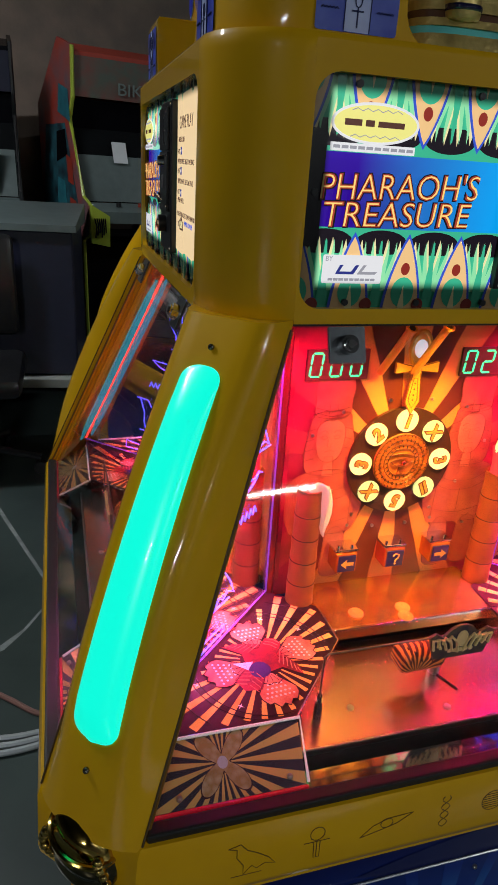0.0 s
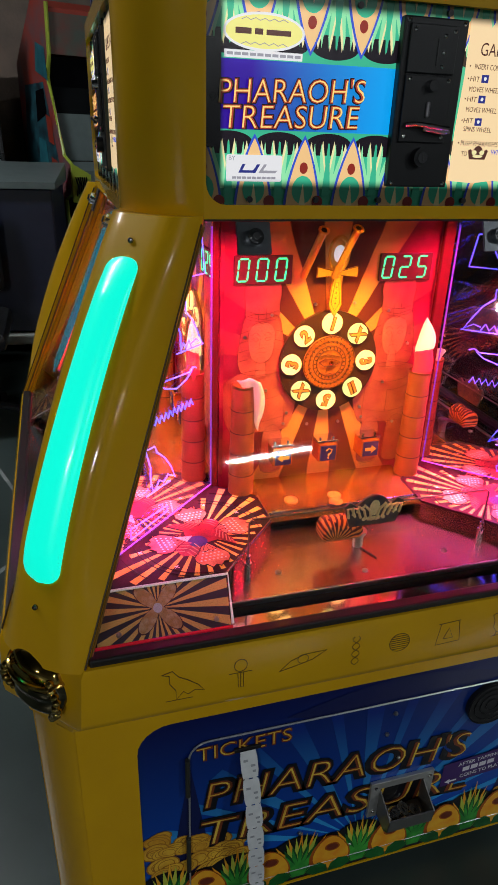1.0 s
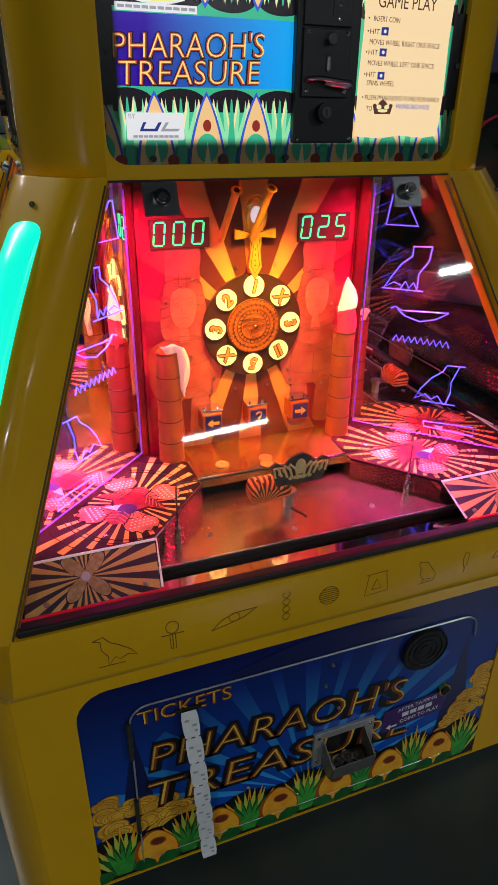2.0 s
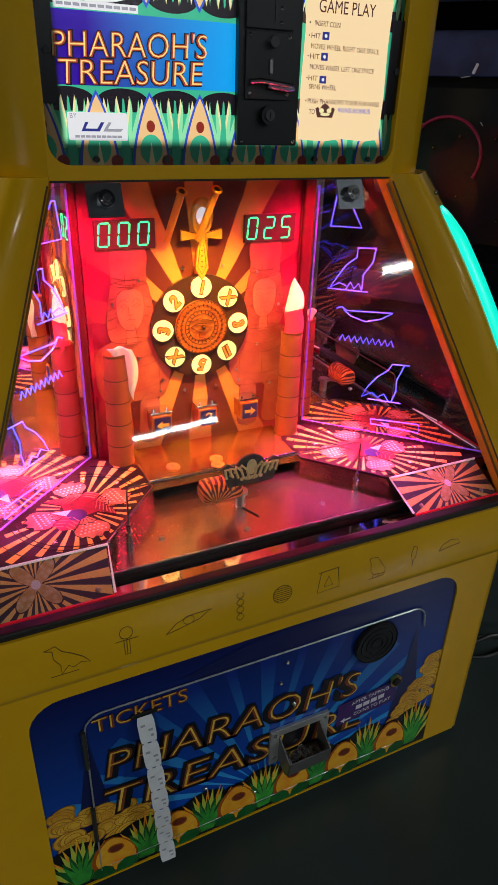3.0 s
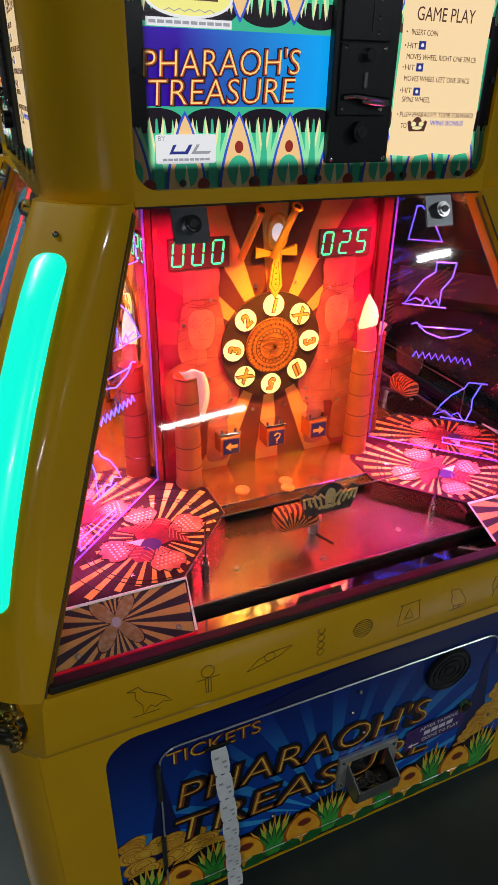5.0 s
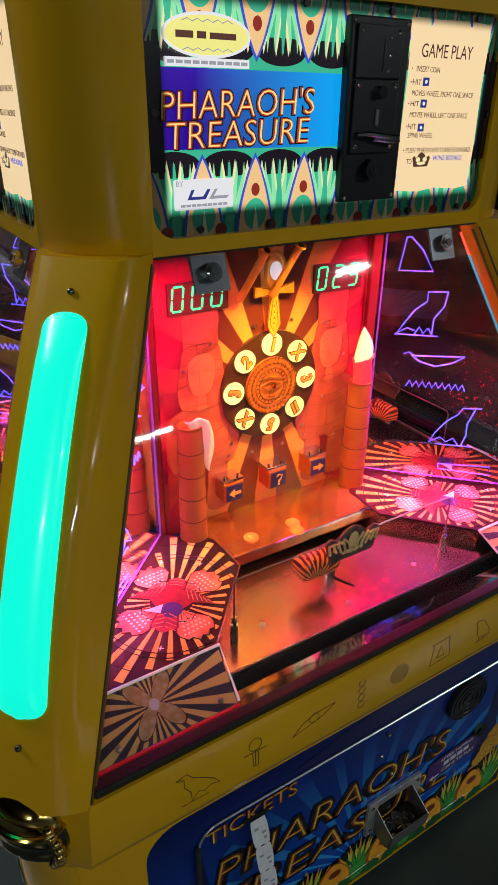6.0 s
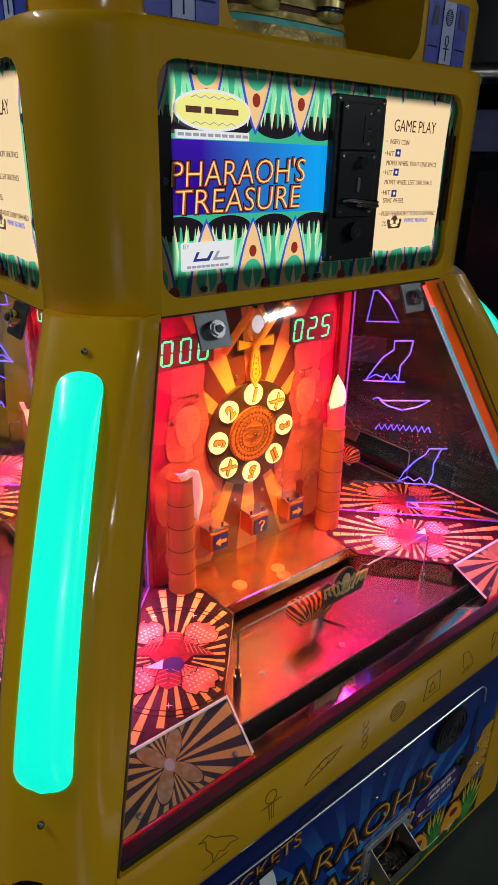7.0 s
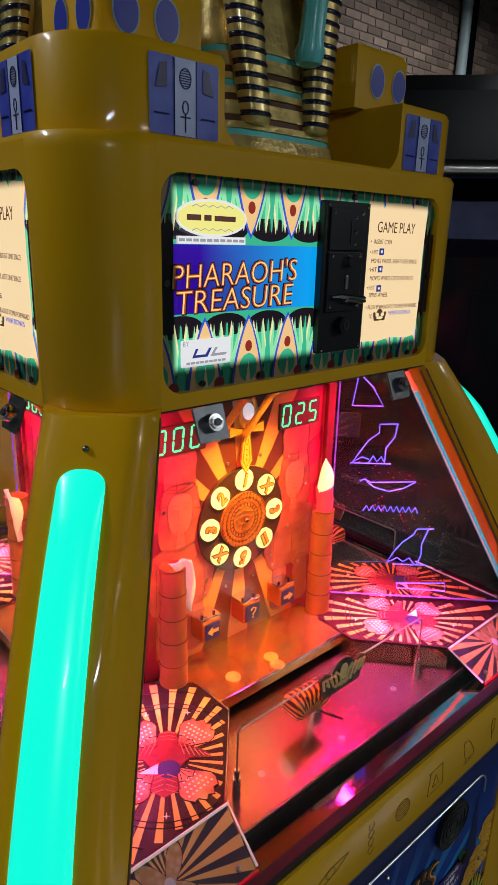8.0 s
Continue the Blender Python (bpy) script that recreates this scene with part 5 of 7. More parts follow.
# coin mechanism plate
bm = bmesh.new()
box(bm, -0.0040, 0.0845, -0.346, -0.333, 1.196, 1.388, 0.002)
mech = four("coin_plate", bm, BLACK_METAL, machine, "black metal coin entry plate")
bm = bmesh.new()
box(bm, 0.004, 0.070, -0.3495, -0.3455, 1.328, 1.380, 0.001)
four("inner_plate", bm, BLACK_METAL, mech)
bm = bmesh.new()
box(bm, 0.004, 0.070, -0.3495, -0.3455, 1.250, 1.326, 0.001)
four("inner_plate", bm, BLACK_METAL, mech)
for u, z in ((0.002, 1.383), (0.078, 1.383), (0.002, 1.201), (0.078, 1.201), (0.010, 1.374), (0.064, 1.374), (0.052, 1.369), (0.052, 1.351), (0.052, 1.336), (0.010, 1.257), (0.064, 1.257), (0.064, 1.321), (0.010, 1.321)):
    bm = bmesh.new()
    ball(bm, Matrix.Translation(P(u, 0.3497 if 1.25 < z < 1.38 else 0.3465, z)) @ Matrix.Diagonal((1, 0.6, 1, 1)), 0.0026, 10)
    four("plate_screw", bm, CHROME, mech, smooth=True)
bm = bmesh.new()
box(bm, 0.0425, 0.0445, -0.3505, -0.349, 1.336, 1.366)
four("coin_slot", bm, BLACK, mech)
bm = bmesh.new()
cyl(bm, Matrix.Translation(P(0.0405, 0.353, 1.3145)) @ upright, 0.0078, 0.009, 20, 0.0062)
four("reject_button", bm, CHROME, mech, "chrome reject button", smooth=True)
bm = bmesh.new()
box(bm, 0.0365, 0.0425, -0.352, -0.349, 1.279, 1.297, 0.002)
four("token_window", bm, mat("dull_token_plate", (0.4, 0.38, 0.4), 0.3, metal=0.9), mech, "small upright metal token window")
bm = bmesh.new()
tube(bm, [P(0.010, 0.352, 1.2700), P(0.022, 0.357, 1.2715), P(0.046, 0.360, 1.2690), P(0.068, 0.359, 1.2670), P(0.070, 0.3585, 1.2640), P(0.062, 0.358, 1.2630), P(0.034, 0.354, 1.2660)], 0.0030, 8)
four("return_lever", bm, CHROME, mech, "chrome coin return lever", smooth=True)
bm = bmesh.new()
cyl(bm, Matrix.Translation(P(0.0375, 0.351, 1.2325)) @ upright, 0.0115, 0.010, 24)
plug = four("lock_barrel", bm, BLACK_METAL, mech, smooth=True)
bm = bmesh.new()
cyl(bm, Matrix.Translation(P(0.0375, 0.3565, 1.2325)) @ upright, 0.0068, 0.003, 16)
four("lock_core", bm, CHROME, plug, smooth=True)
bm = bmesh.new()
box(bm, 0.0367, 0.0383, -0.3590, -0.3575, 1.2285, 1.2365)
four("keyway", bm, BLACK, plug)

# crown decals and ovals
DECAL = mat("blue_decal_print", (0.02, 0.045, 0.46), 0.4, dark=(0.12, 0.18, 0.62), scale=40, amount=0.6)
DECAL_PALE = mat("pale_decal_print", (0.58, 0.66, 0.92), 0.35, dark=(0.25, 0.3, 0.7), scale=30, amount=0.8)
DECAL_INK = mat("dark_decal_ink", (0.02, 0.025, 0.12), 0.4)
DECAL_BLUE = mat("blue_oval_print", (0.005, 0.018, 0.36), 0.4, dark=(0.01, 0.03, 0.45))
DECAL_RING = mat("light_blue_ring", (0.25, 0.4, 0.55), 0.4)
for s in (-1, 1):
    c = s * 0.2075
    bm = bmesh.new()
    poly(bm, [P(u, T1 + 0.0012, z) for u, z in rounded(c - 0.043, c + 0.043, 1.437, 1.508, 0.003, 3)])
    dec = four("hieroglyph_decal", bm, DECAL, machine, "blue hieroglyph decal")
    bm = bmesh.new()
    poly(bm, [P(u, T1 + 0.0018, z) for u, z in ((c - 0.013, 1.4375), (c + 0.013, 1.4375), (c + 0.013, 1.5075), (c - 0.013, 1.5075))])
    four("decal_column", bm, DECAL_PALE, dec)
    bm = bmesh.new()
    y = T1 + 0.0022
    for x in (-0.0135, 0.0135):
        tube(bm, [P(c + x, y, 1.438), P(c + x, y, 1.507)], 0.0005, 4)
    tube(bm, [P(c + 0.007 * math.cos(a), y, 1.490 + 0.009 * math.sin(a)) for a in [math.tau * k / 16 for k in range(16)]], 0.0006, 4, True)
    for k in range(-3, 4):
        w = 0.007 * math.sqrt(max(0, 1 - (k / 4) ** 2))
        tube(bm, [P(c - w, y, 1.490 + 0.0022 * k), P(c + w, y, 1.490 + 0.0022 * k)], 0.0005, 4)
    tube(bm, [P(c + 0.0035 * math.cos(a), y, 1.464 + 0.006 * math.sin(a)) for a in [math.tau * k / 12 for k in range(12)]], 0.0007, 4, True)
    tube(bm, [P(c, y, 1.458), P(c, y, 1.441)], 0.0008, 4)
    tube(bm, [P(c - 0.006, y, 1.455), P(c + 0.006, y, 1.455)], 0.0008, 4)
    for sx in (-1, 1):
        tube(bm, [P(c + sx * (0.02 + 0.0018 * k), y, 1.455 + (0.0015 if k % 2 else 0)) for k in range(11)], 0.0006, 4)
        poly(bm, [P(c + sx * x, y, z) for x, z in ((0.022, 1.48), (0.036, 1.478), (0.03, 1.5), (0.022, 1.502))])
    four("decal_sign", bm, DECAL_INK, dec)
    for x in (0.181, 0.2315):
        bm = bmesh.new()
        poly(bm, [P(u, 0.2632, z) for u, z in oval(s * x, 1.5585, 0.0165, 0.0225, 28)])
        r_ = four("oval_ring", bm, DECAL_RING, machine)
        bm = bmesh.new()
        poly(bm, [P(u, 0.2637, z) for u, z in oval(s * x, 1.5585, 0.0145, 0.0203, 28)])
        four("blue_oval", bm, DECAL_BLUE, r_)

# ---- rim signs ----
RIM_INK = mat("brown_rim_ink", (0.13, 0.065, 0.006), 0.6)
GLYPHS = {
    "vulture": (-0.322, [((-0.03, 0.022), (-0.016, 0.026), (-0.008, 0.014), (0.004, 0.006), (0.018, -0.006), (0.026, -0.018), (0.014, -0.014), (0.004, -0.02), (-0.002, -0.014), (-0.012, -0.026), (-0.012, -0.01), (-0.02, 0.004), (-0.02, 0.018), (-0.03, 0.022)), ((-0.026, -0.027), (0.01, -0.027))]),
    "ankh": (-0.246, [tuple((0.009 * math.sin(math.tau * k / 14), 0.014 + 0.011 * math.cos(math.tau * k / 14)) for k in range(15)), ((-0.016, 0.001), (0.016, 0.001)), ((0, 0.003), (0.0, -0.026)), ((-0.004, 0.001), (-0.003, -0.026), (0.004, -0.026), (0.004, 0.0))]),
    "eye": (-0.157, [((-0.034, -0.012), (-0.018, 0.004), (0.002, 0.012), (0.034, 0.013), (0.014, 0.0), (-0.004, -0.005), (-0.034, -0.012)), tuple((0.008 * math.cos(math.tau * k / 12), 0.004 + 0.008 * math.sin(math.tau * k / 12)) for k in range(13))]),
    "helix": (-0.078, [tuple((0.006 * math.sin(k * 0.8), -0.027 + 0.0036 * k) for k in range(16)), tuple((-0.006 * math.sin(k * 0.8), -0.027 + 0.0036 * k) for k in range(16))]),
    "sun": (-0.009, [tuple((0.016 * math.cos(math.tau * k / 18), 0.017 * math.sin(math.tau * k / 18)) for k in range(19))] + [((-0.016 * math.sqrt(1 - (j / 4.2) ** 2), 0.004 * j), (0.016 * math.sqrt(1 - (j / 4.2) ** 2), 0.004 * j)) for j in range(-3, 4)]),
    "pyramid": (0.071, [((-0.018, 0.02), (0.018, 0.022)), ((-0.014, 0.02), (-0.02, -0.02), (0.02, -0.018), (0.016, 0.021)), ((-0.008, -0.01), (0, 0.01), (0.008, -0.01), (-0.008, -0.01))]),
    "owl": (0.161, [((-0.016, 0.018), (-0.013, 0.021), (0.0, 0.018), (0.006, 0.008), (0.016, -0.008), (0.016, -0.018), (-0.006, -0.016), (-0.012, -0.006), (-0.012, 0.008), (-0.016, 0.018)), ((-0.014, -0.024), (0.014, -0.022)), ((-0.006, -0.016), (-0.008, -0.024)), ((0.004, -0.016), (0.003, -0.024))]),
    "feather": (0.233, [((-0.002, 0.02), (0.006, 0.016), (0.004, -0.006), (-0.002, -0.012), (-0.005, 0.004), (-0.002, 0.02)), ((0, -0.01), (-0.001, -0.022))]),
    "dome": (0.308, [((-0.022, -0.008), (-0.016, 0.004), (0.0, 0.011), (0.016, 0.008), (0.022, -0.002), (0.0, -0.004), (-0.022, -0.008))]),
}
for nm, (cu, lines) in GLYPHS.items():
    bm = bmesh.new()
    for line in lines:
        tube(bm, [P(cu + x, 0.5552 - 0.054 * (z * 0.8), 0.600 + z * 0.92) for x, z in line], 0.0006, 4)
    four("drawn_" + nm, bm, RIM_INK, machine)

# ---- lower front panels ----
PANEL = mat("blue_panel_print", (0.015, 0.04, 0.30), 0.3, coat=0.3, grad=(2, 0.05, 0.5, (0.004, 0.09, 0.55), (0.002, 0.004, 0.075)))
PANEL_RAY = mat("pale_blue_ray_print", (0.03, 0.13, 0.5), 0.3, coat=0.3, grad=(2, 0.08, 0.42, (0.04, 0.42, 0.95), (0.004, 0.025, 0.22)))
PANEL_DARK = mat("navy_arch_print", (0.006, 0.012, 0.09), 0.3, coat=0.5)
PANEL_BLACK = mat("black_print", (0.008, 0.008, 0.012), 0.3, coat=0.5)
LEAF = mat("green_leaf_print", (0.06, 0.45, 0.05), 0.35, dark=(0.01, 0.16, 0.03), scale=60, amount=0.9, coat=0.4)
LEAF2 = mat("lime_leaf_print", (0.6, 0.62, 0.07), 0.35, dark=(0.2, 0.45, 0.05), scale=60, coat=0.4)
FRUIT = mat("orange_fruit_print", (0.9, 0.5, 0.03), 0.35, dark=(0.85, 0.25, 0.01), scale=50, amount=1.0, coat=0.4)
COINPRINT = mat("gold_coin_print", (0.85, 0.5, 0.045), 0.35, dark=(0.6, 0.27, 0.02), scale=70, amount=1.0, coat=0.4)
COIN_EDGE = mat("brown_coin_edge_print", (0.32, 0.12, 0.012), 0.35, dark=(0.5, 0.22, 0.02), scale=60, amount=1.0, coat=0.4)
FRUIT_EDGE = mat("rust_fruit_edge_print", (0.45, 0.10, 0.008), 0.35, dark=(0.25, 0.05, 0.005), scale=50, amount=1.0, coat=0.4)
LEAF_DARK = mat("dark_leaf_print", (0.012, 0.16, 0.03), 0.35, dark=(0.005, 0.06, 0.012), scale=60, amount=0.9, coat=0.4)
SPOT = mat("brown_spot_print", (0.16, 0.03, 0.015), 0.35)
PRINT_RUST = mat("rust_letter_print", (0.22, 0.05, 0.015), 0.35, coat=0.4)
PRINT_GOLD = mat("gold_letter_print", (0.9, 0.66, 0.09), 0.35, dark=(0.6, 0.26, 0.03), scale=45, amount=1.0, coat=0.4)
TAPE = mat("pale_trim", (0.6, 0.62, 0.65), 0.3, metal=0.6)
bm = bmesh.new()
box(bm, -0.395, 0.395, -0.519, -0.511, 0.03, 0.5)
low = four("lower_panel", bm, PANEL, machine, "blue printed lower panel with gold lettering")


def flat(bm, pts, layer):
    poly(bm, [P(u, 0.519 + 0.0004 * layer, z) for u, z in pts])


random.seed(4)
for k in range(15):
    bm = bmesh.new()
    a = radians(14 + 11 * k)
    for w in (0.045 if k % 2 else 0.028,):
        def ray_pt(an, r):
            return (0.0 + r * math.cos(an), 0.10 + r * math.sin(an) * 0.95)
        pts = [ray_pt(a - w * 0.4, 0.05), ray_pt(a + w * 0.4, 0.05), ray_pt(a + w, 0.385), ray_pt(a - w, 0.385)]
        pts = [(max(-0.385, min(0.385, u)), max(0.04, min(0.488, z))) for u, z in pts]
        flat(bm, pts, 1)
    four("printed_ray", bm, PANEL_RAY, low, faces=(0, 1))
bm = bmesh.new()
pts = [(-0.16 + 0.4 * k / 20, 0.452 + 0.035 * math.sin(math.pi * k / 20)) for k in range(21)]
flat(bm, pts + [(0.2, 0.44), (-0.12, 0.44)], 2)
for s in (-1, 1):
    flat(bm, [(s * 0.36, 0.05), (s * 0.31, 0.39), (s * 0.27, 0.12)], 2)
four("printed_arch", bm, PANEL_DARK, low)
for f in (0, 1):
    letters("panel_letters", "TICKETS", 0.040, PRINT_RUST, low[f], on_face(-0.300, 0.5206, 0.400, 0, 1), thick=0.0002, width=0.152, bold=0.0012)
    letters("panel_letters", "TICKETS", 0.040, PRINT_GOLD, low[f], on_face(-0.300, 0.5211, 0.401, 0, 1), thick=0.0002, width=0.15, bold=-0.0008)
    for text, u, z, w, size in (("PHARAOH'S", -0.288, 0.290, 0.475, 0.084), ("TREASURE", -0.297, 0.198, 0.51, 0.088)):
        for mt, b, lay in ((PANEL_BLACK, 0.0062, 3), (PRINT_RUST, 0.0, 4), (PRINT_GOLD, -0.0026, 5)):
            letters("panel_letters", text, size, mt, low[f], on_face(u - b / 2, 0.519 + 0.0005 * lay, z, 0, -3.0), thick=0.0002, width=w, bold=b, shear=0.1)
# plants and coin heaps printed along the foot
random.seed(7)
for side in (-1, 1):
    spots = []
    for k in range(46):
        x = random.random()
        if side < 0:
            top = 0.275 - 0.10 * x ** 0.8
            spots.append((-0.372 + 0.165 * x, 0.13 + (top - 0.13) * random.random() ** 0.7))
        else:
            top = 0.315 - 0.20 * x
            spots.append((0.378 - 0.10 * x, 0.12 + (top - 0.12) * random.random() ** 0.7))
    spots.sort(key=lambda v: -v[1])
    for k, (u, z) in enumerate(spots):
        r, tilt = 0.015 + 0.007 * random.random(), random.uniform(-0.6, 0.6)
        flat_r = r * random.uniform(0.55, 0.95)
        bm = bmesh.new()
        for mi, e in ((1, 1.12), (0, 1.0), (1, 0.72), (0, 0.64)):
            ring = [(u + e * (r * math.cos(a) * math.cos(tilt) - flat_r * math.sin(a) * math.sin(tilt)), z + e * (r * math.cos(a) * math.sin(tilt) + flat_r * math.sin(a) * math.cos(tilt))) for a in [math.tau * m_ / 14 for m_ in range(14)]]
            poly(bm, [P(max(-0.39, min(0.39, a)), 0.519 + 0.00105 + 0.00003 * k + 0.00006 * (1.12 - e), b) for a, b in ring], None, mi)
        four("printed_coin", bm, [COINPRINT, COIN_EDGE], low, faces=(0,))
for k in range(7):
    c = -0.405 + 0.1155 * k
    p = c + 0.058
    bm = bmesh.new()
    for cc, rr in ((p - 0.005, 0.06), (c, 0.05)):
        flat(bm, [(max(-0.39, min(0.39, cc + rr * math.cos(a))), 0.075 + 1.35 * rr * math.sin(a) ** 0.8) for a in [math.pi * j / 14 for j in range(15)]] + [(max(-0.39, cc - rr), 0.036), (min(0.39, cc + rr), 0.036)], 6 + (0.2 if cc == c else 0))
    four("printed_shade", bm, PANEL_BLACK, low)
    # fruit with a ringed spot
    if c > -0.4:
        for nm, mt, du, dz, ru, rz, lay in (("printed_fruit", FRUIT_EDGE, 0, 0, 0.039, 0.050, 10.8), ("printed_fruit", FRUIT, 0.002, 0.001, 0.034, 0.045, 11.0), ("printed_spot", FRUIT_EDGE, 0.004, 0.016, 0.0145, 0.0115, 11.3), ("printed_spot", SPOT, 0.004, 0.016, 0.0115, 0.0085, 11.6)):
            bm = bmesh.new()
            pts = []
            for a in [math.tau * j / 22 for j in range(22)]:
                taper = 1 - 0.28 * math.sin(a) if nm == "printed_fruit" else 1
                pts.append((c + du + ru * taper * math.cos(a + 0.12), 0.090 + dz + rz * math.sin(a)))
            flat(bm, pts, lay)
            four(nm, bm, mt, low)
    # broad dark leaves at the foot
    bm = bmesh.new()
    for s_ in (-1, 1):
        flat(bm, [(max(-0.39, c + x * s_), z) for x, z in ((0.0, 0.038), (0.03, 0.038), (0.044, 0.05), (0.036, 0.066), (0.018, 0.07), (0.004, 0.058))], 12 + 0.1 * s_)
    four("printed_leaf", bm, LEAF_DARK, low)
    # spiky plant
    for nm, mt, n, step, w, r0, lay in (("printed_tip", FRUIT, 7, 19, 0.0040, 0.122, 9.4), ("printed_tip", LEAF2, 8, 16, 0.005, 0.112, 9.6), ("printed_plant", LEAF_DARK, 7, 15, 0.0065, 0.094, 10), ("printed_plant", LEAF, 5, 17, 0.0055, 0.078, 10.6)):
        bm = bmesh.new()
        pts = []
        for j in range(n):
            o = j - (n - 1) / 2
            r = r0 * (1 - 0.05 * abs(o)) * (1 + 0.06 * math.sin(5 * j + k))
            for da, rr in ((w / 0.04, 0.62 * r), (0.0, r), (-w / 0.04, 0.62 * r)):
                a = radians(90 - step * o) + da * 0.9
                pts.append((p + rr * math.cos(a) * 0.62 + 0.002 * o, 0.055 + rr * math.sin(a)))
            if j < n - 1:
                a = radians(90 - step * (o + 0.5))
                pts.append((p + 0.42 * r * math.cos(a) * 0.62, 0.055 + 0.42 * r * math.sin(a)))
        pts += [(p + 0.012, 0.046), (p - 0.012, 0.046)]
        flat(bm, [(max(-0.39, min(0.39, a_)), max(0.036, b_)) for a_, b_ in pts], lay)
        four(nm, bm, mt, low)
# access door line, hinges, speaker, lock
bm = bmesh.new()
path = [(-0.313, 0.06), (-0.312, 0.41)] + [(-0.282 + 0.03 * math.cos(radians(180 - 90 * k / 6)), 0.412 + 0.03 * math.sin(radians(180 - 90 * k / 6))) for k in range(7)]
path += [(0.29 + 0.03 * math.cos(radians(90 - 90 * k / 6)), 0.406 + 0.03 * math.sin(radians(90 - 90 * k / 6))) for k in range(7)] + [(0.322, 0.385)]
tube(bm, [P(u, 0.5225, z) for u, z in path], 0.0016, 6)
tube(bm, [P(u, 0.5225, z) for u, z in ((-0.3, 0.066), (0.31, 0.066))], 0.0014, 6)
four("door_trim", bm, TAPE, low, "thin pale door trim")
for z0, z1 in ((0.335, 0.415), (0.15, 0.235)):
    bm = bmesh.new()
    tube(bm, [P(-0.315, 0.525, z0), P(-0.315, 0.525, z1)], 0.004, 10)
    four("hinge", bm, mat("dull_hinge", (0.12, 0.12, 0.1), 0.4, metal=0.8), low, smooth=True)
bm = bmesh.new()
cyl(bm, Matrix.Translation(P(0.212, 0.523, 0.388)) @ upright, 0.046, 0.008, 40)
spk = four("speaker_grille", bm, BLACK, low, "round black speaker grille", smooth=True)
bm = bmesh.new()
for r in (0.012, 0.023, 0.034, 0.044):
    tube(bm, [P(0.212 + r * math.cos(math.tau * k / 28), 0.5275, 0.388 + r * math.sin(math.tau * k / 28)) for k in range(28)], 0.0012, 5, True)
four("grille_ring", bm, BLACK_METAL, spk, smooth=True)
bm = bmesh.new()
cyl(bm, Matrix.Translation(P(0.276, 0.523, 0.263)) @ upright, 0.0135, 0.008, 24)
lk = four("door_lock", bm, GOLD, low, "brass door lock", smooth=True)
bm = bmesh.new()
cyl(bm, Matrix.Translation(P(0.276, 0.5275, 0.263)) @ upright, 0.009, 0.003, 20)
four("lock_core", bm, BLACK_METAL, lk, smooth=True)
for u, z in ((0.02, 0.365), (0.03, 0.41), (-0.12, 0.165), (0.35, 0.2), (0.05, 0.30), (-0.02, 0.098)):
    bm = bmesh.new()
    ball(bm, Matrix.Translation(P(u, 0.521, z)), 0.004, 10)
    four("panel_bolt", bm, STEEL, low, smooth=True, faces=(0, 1))
# purple notice
bm = bmesh.new()
flat(bm, [(0.148, 0.192), (0.283, 0.205), (0.283, 0.262), (0.148, 0.249)], 8)
note = four("notice", bm, mat("purple_notice", (0.06, 0.02, 0.15), 0.35, coat=0.3), low, "purple notice with white words")
NOTE_INK = mat("white_print", (0.8, 0.78, 0.85), 0.4)
for f in (0,):
    letters("notice_line", "AFTER TAPPING", 0.0125, NOTE_INK, note[f], on_face(0.178, 0.5236, 0.2385, 0, 5), thick=0.0002, width=0.085)
    letters("notice_line", "COINS TO PLAY", 0.0125, NOTE_INK, note[f], on_face(0.186, 0.5236, 0.207, 0, 5), thick=0.0002, width=0.085)
bm = bmesh.new()
for k in range(4):
    flat(bm, [(0.189 + 0.017 * k, 0.2215 + 0.0014 * k), (0.203 + 0.017 * k, 0.2227 + 0.0014 * k), (0.203 + 0.017 * k, 0.2337 + 0.0014 * k), (0.189 + 0.017 * k, 0.2325 + 0.0014 * k)], 10)
flat(bm, [(0.156, 0.2035), (0.166, 0.210), (0.166, 0.2055), (0.18, 0.2065), (0.18, 0.202), (0.166, 0.201), (0.166, 0.1965)], 10)
four("notice_bar", bm, NOTE_INK, note, faces=(0,))
# coin return tray
bm = bmesh.new()
for b_ in ((0.004, 0.126, 0.236, 0.252), (0.004, 0.022, 0.166, 0.238), (0.108, 0.126, 0.166, 0.238)):
    box(bm, b_[0], b_[1], -0.5265, -0.5195, b_[2], b_[3], 0.001)
GALV = mat("galvanised_tray", (0.62, 0.62, 0.6), 0.45, metal=0.75, dark=(0.45, 0.45, 0.44), scale=40, bump=0.05, bump_scale=200)
tray = four("return_tray", bm, GALV, low, "steel coin return tray")
bm = bmesh.new()
prof = [(0.52, 0.172), (0.555, 0.166), (0.566, 0.176), (0.57, 0.208), (0.567, 0.208), (0.563, 0.179), (0.553, 0.170), (0.52, 0.176)]
loft(bm, [[P(u, d, z) for d, z in prof] for u in (0.022, 0.108)])
for u in (0.022, 0.106):
    poly(bm, [P(u, d, z) for d, z in ((0.52, 0.172), (0.555, 0.166), (0.566, 0.176), (0.57, 0.208), (0.52, 0.236))], (0.002, 0, 0))
# the cup's steel is darkened for the shade inside it
four("cup", bm, mat("dull_cup_steel", (0.32, 0.32, 0.31), 0.4, metal=0.8, dark=(0.22, 0.22, 0.21), scale=40), tray, smooth=True)
bm = bmesh.new()
box(bm, 0.022, 0.108, -0.5205, -0.5195, 0.172, 0.236)
four("cup_back", bm, BLACK, tray)
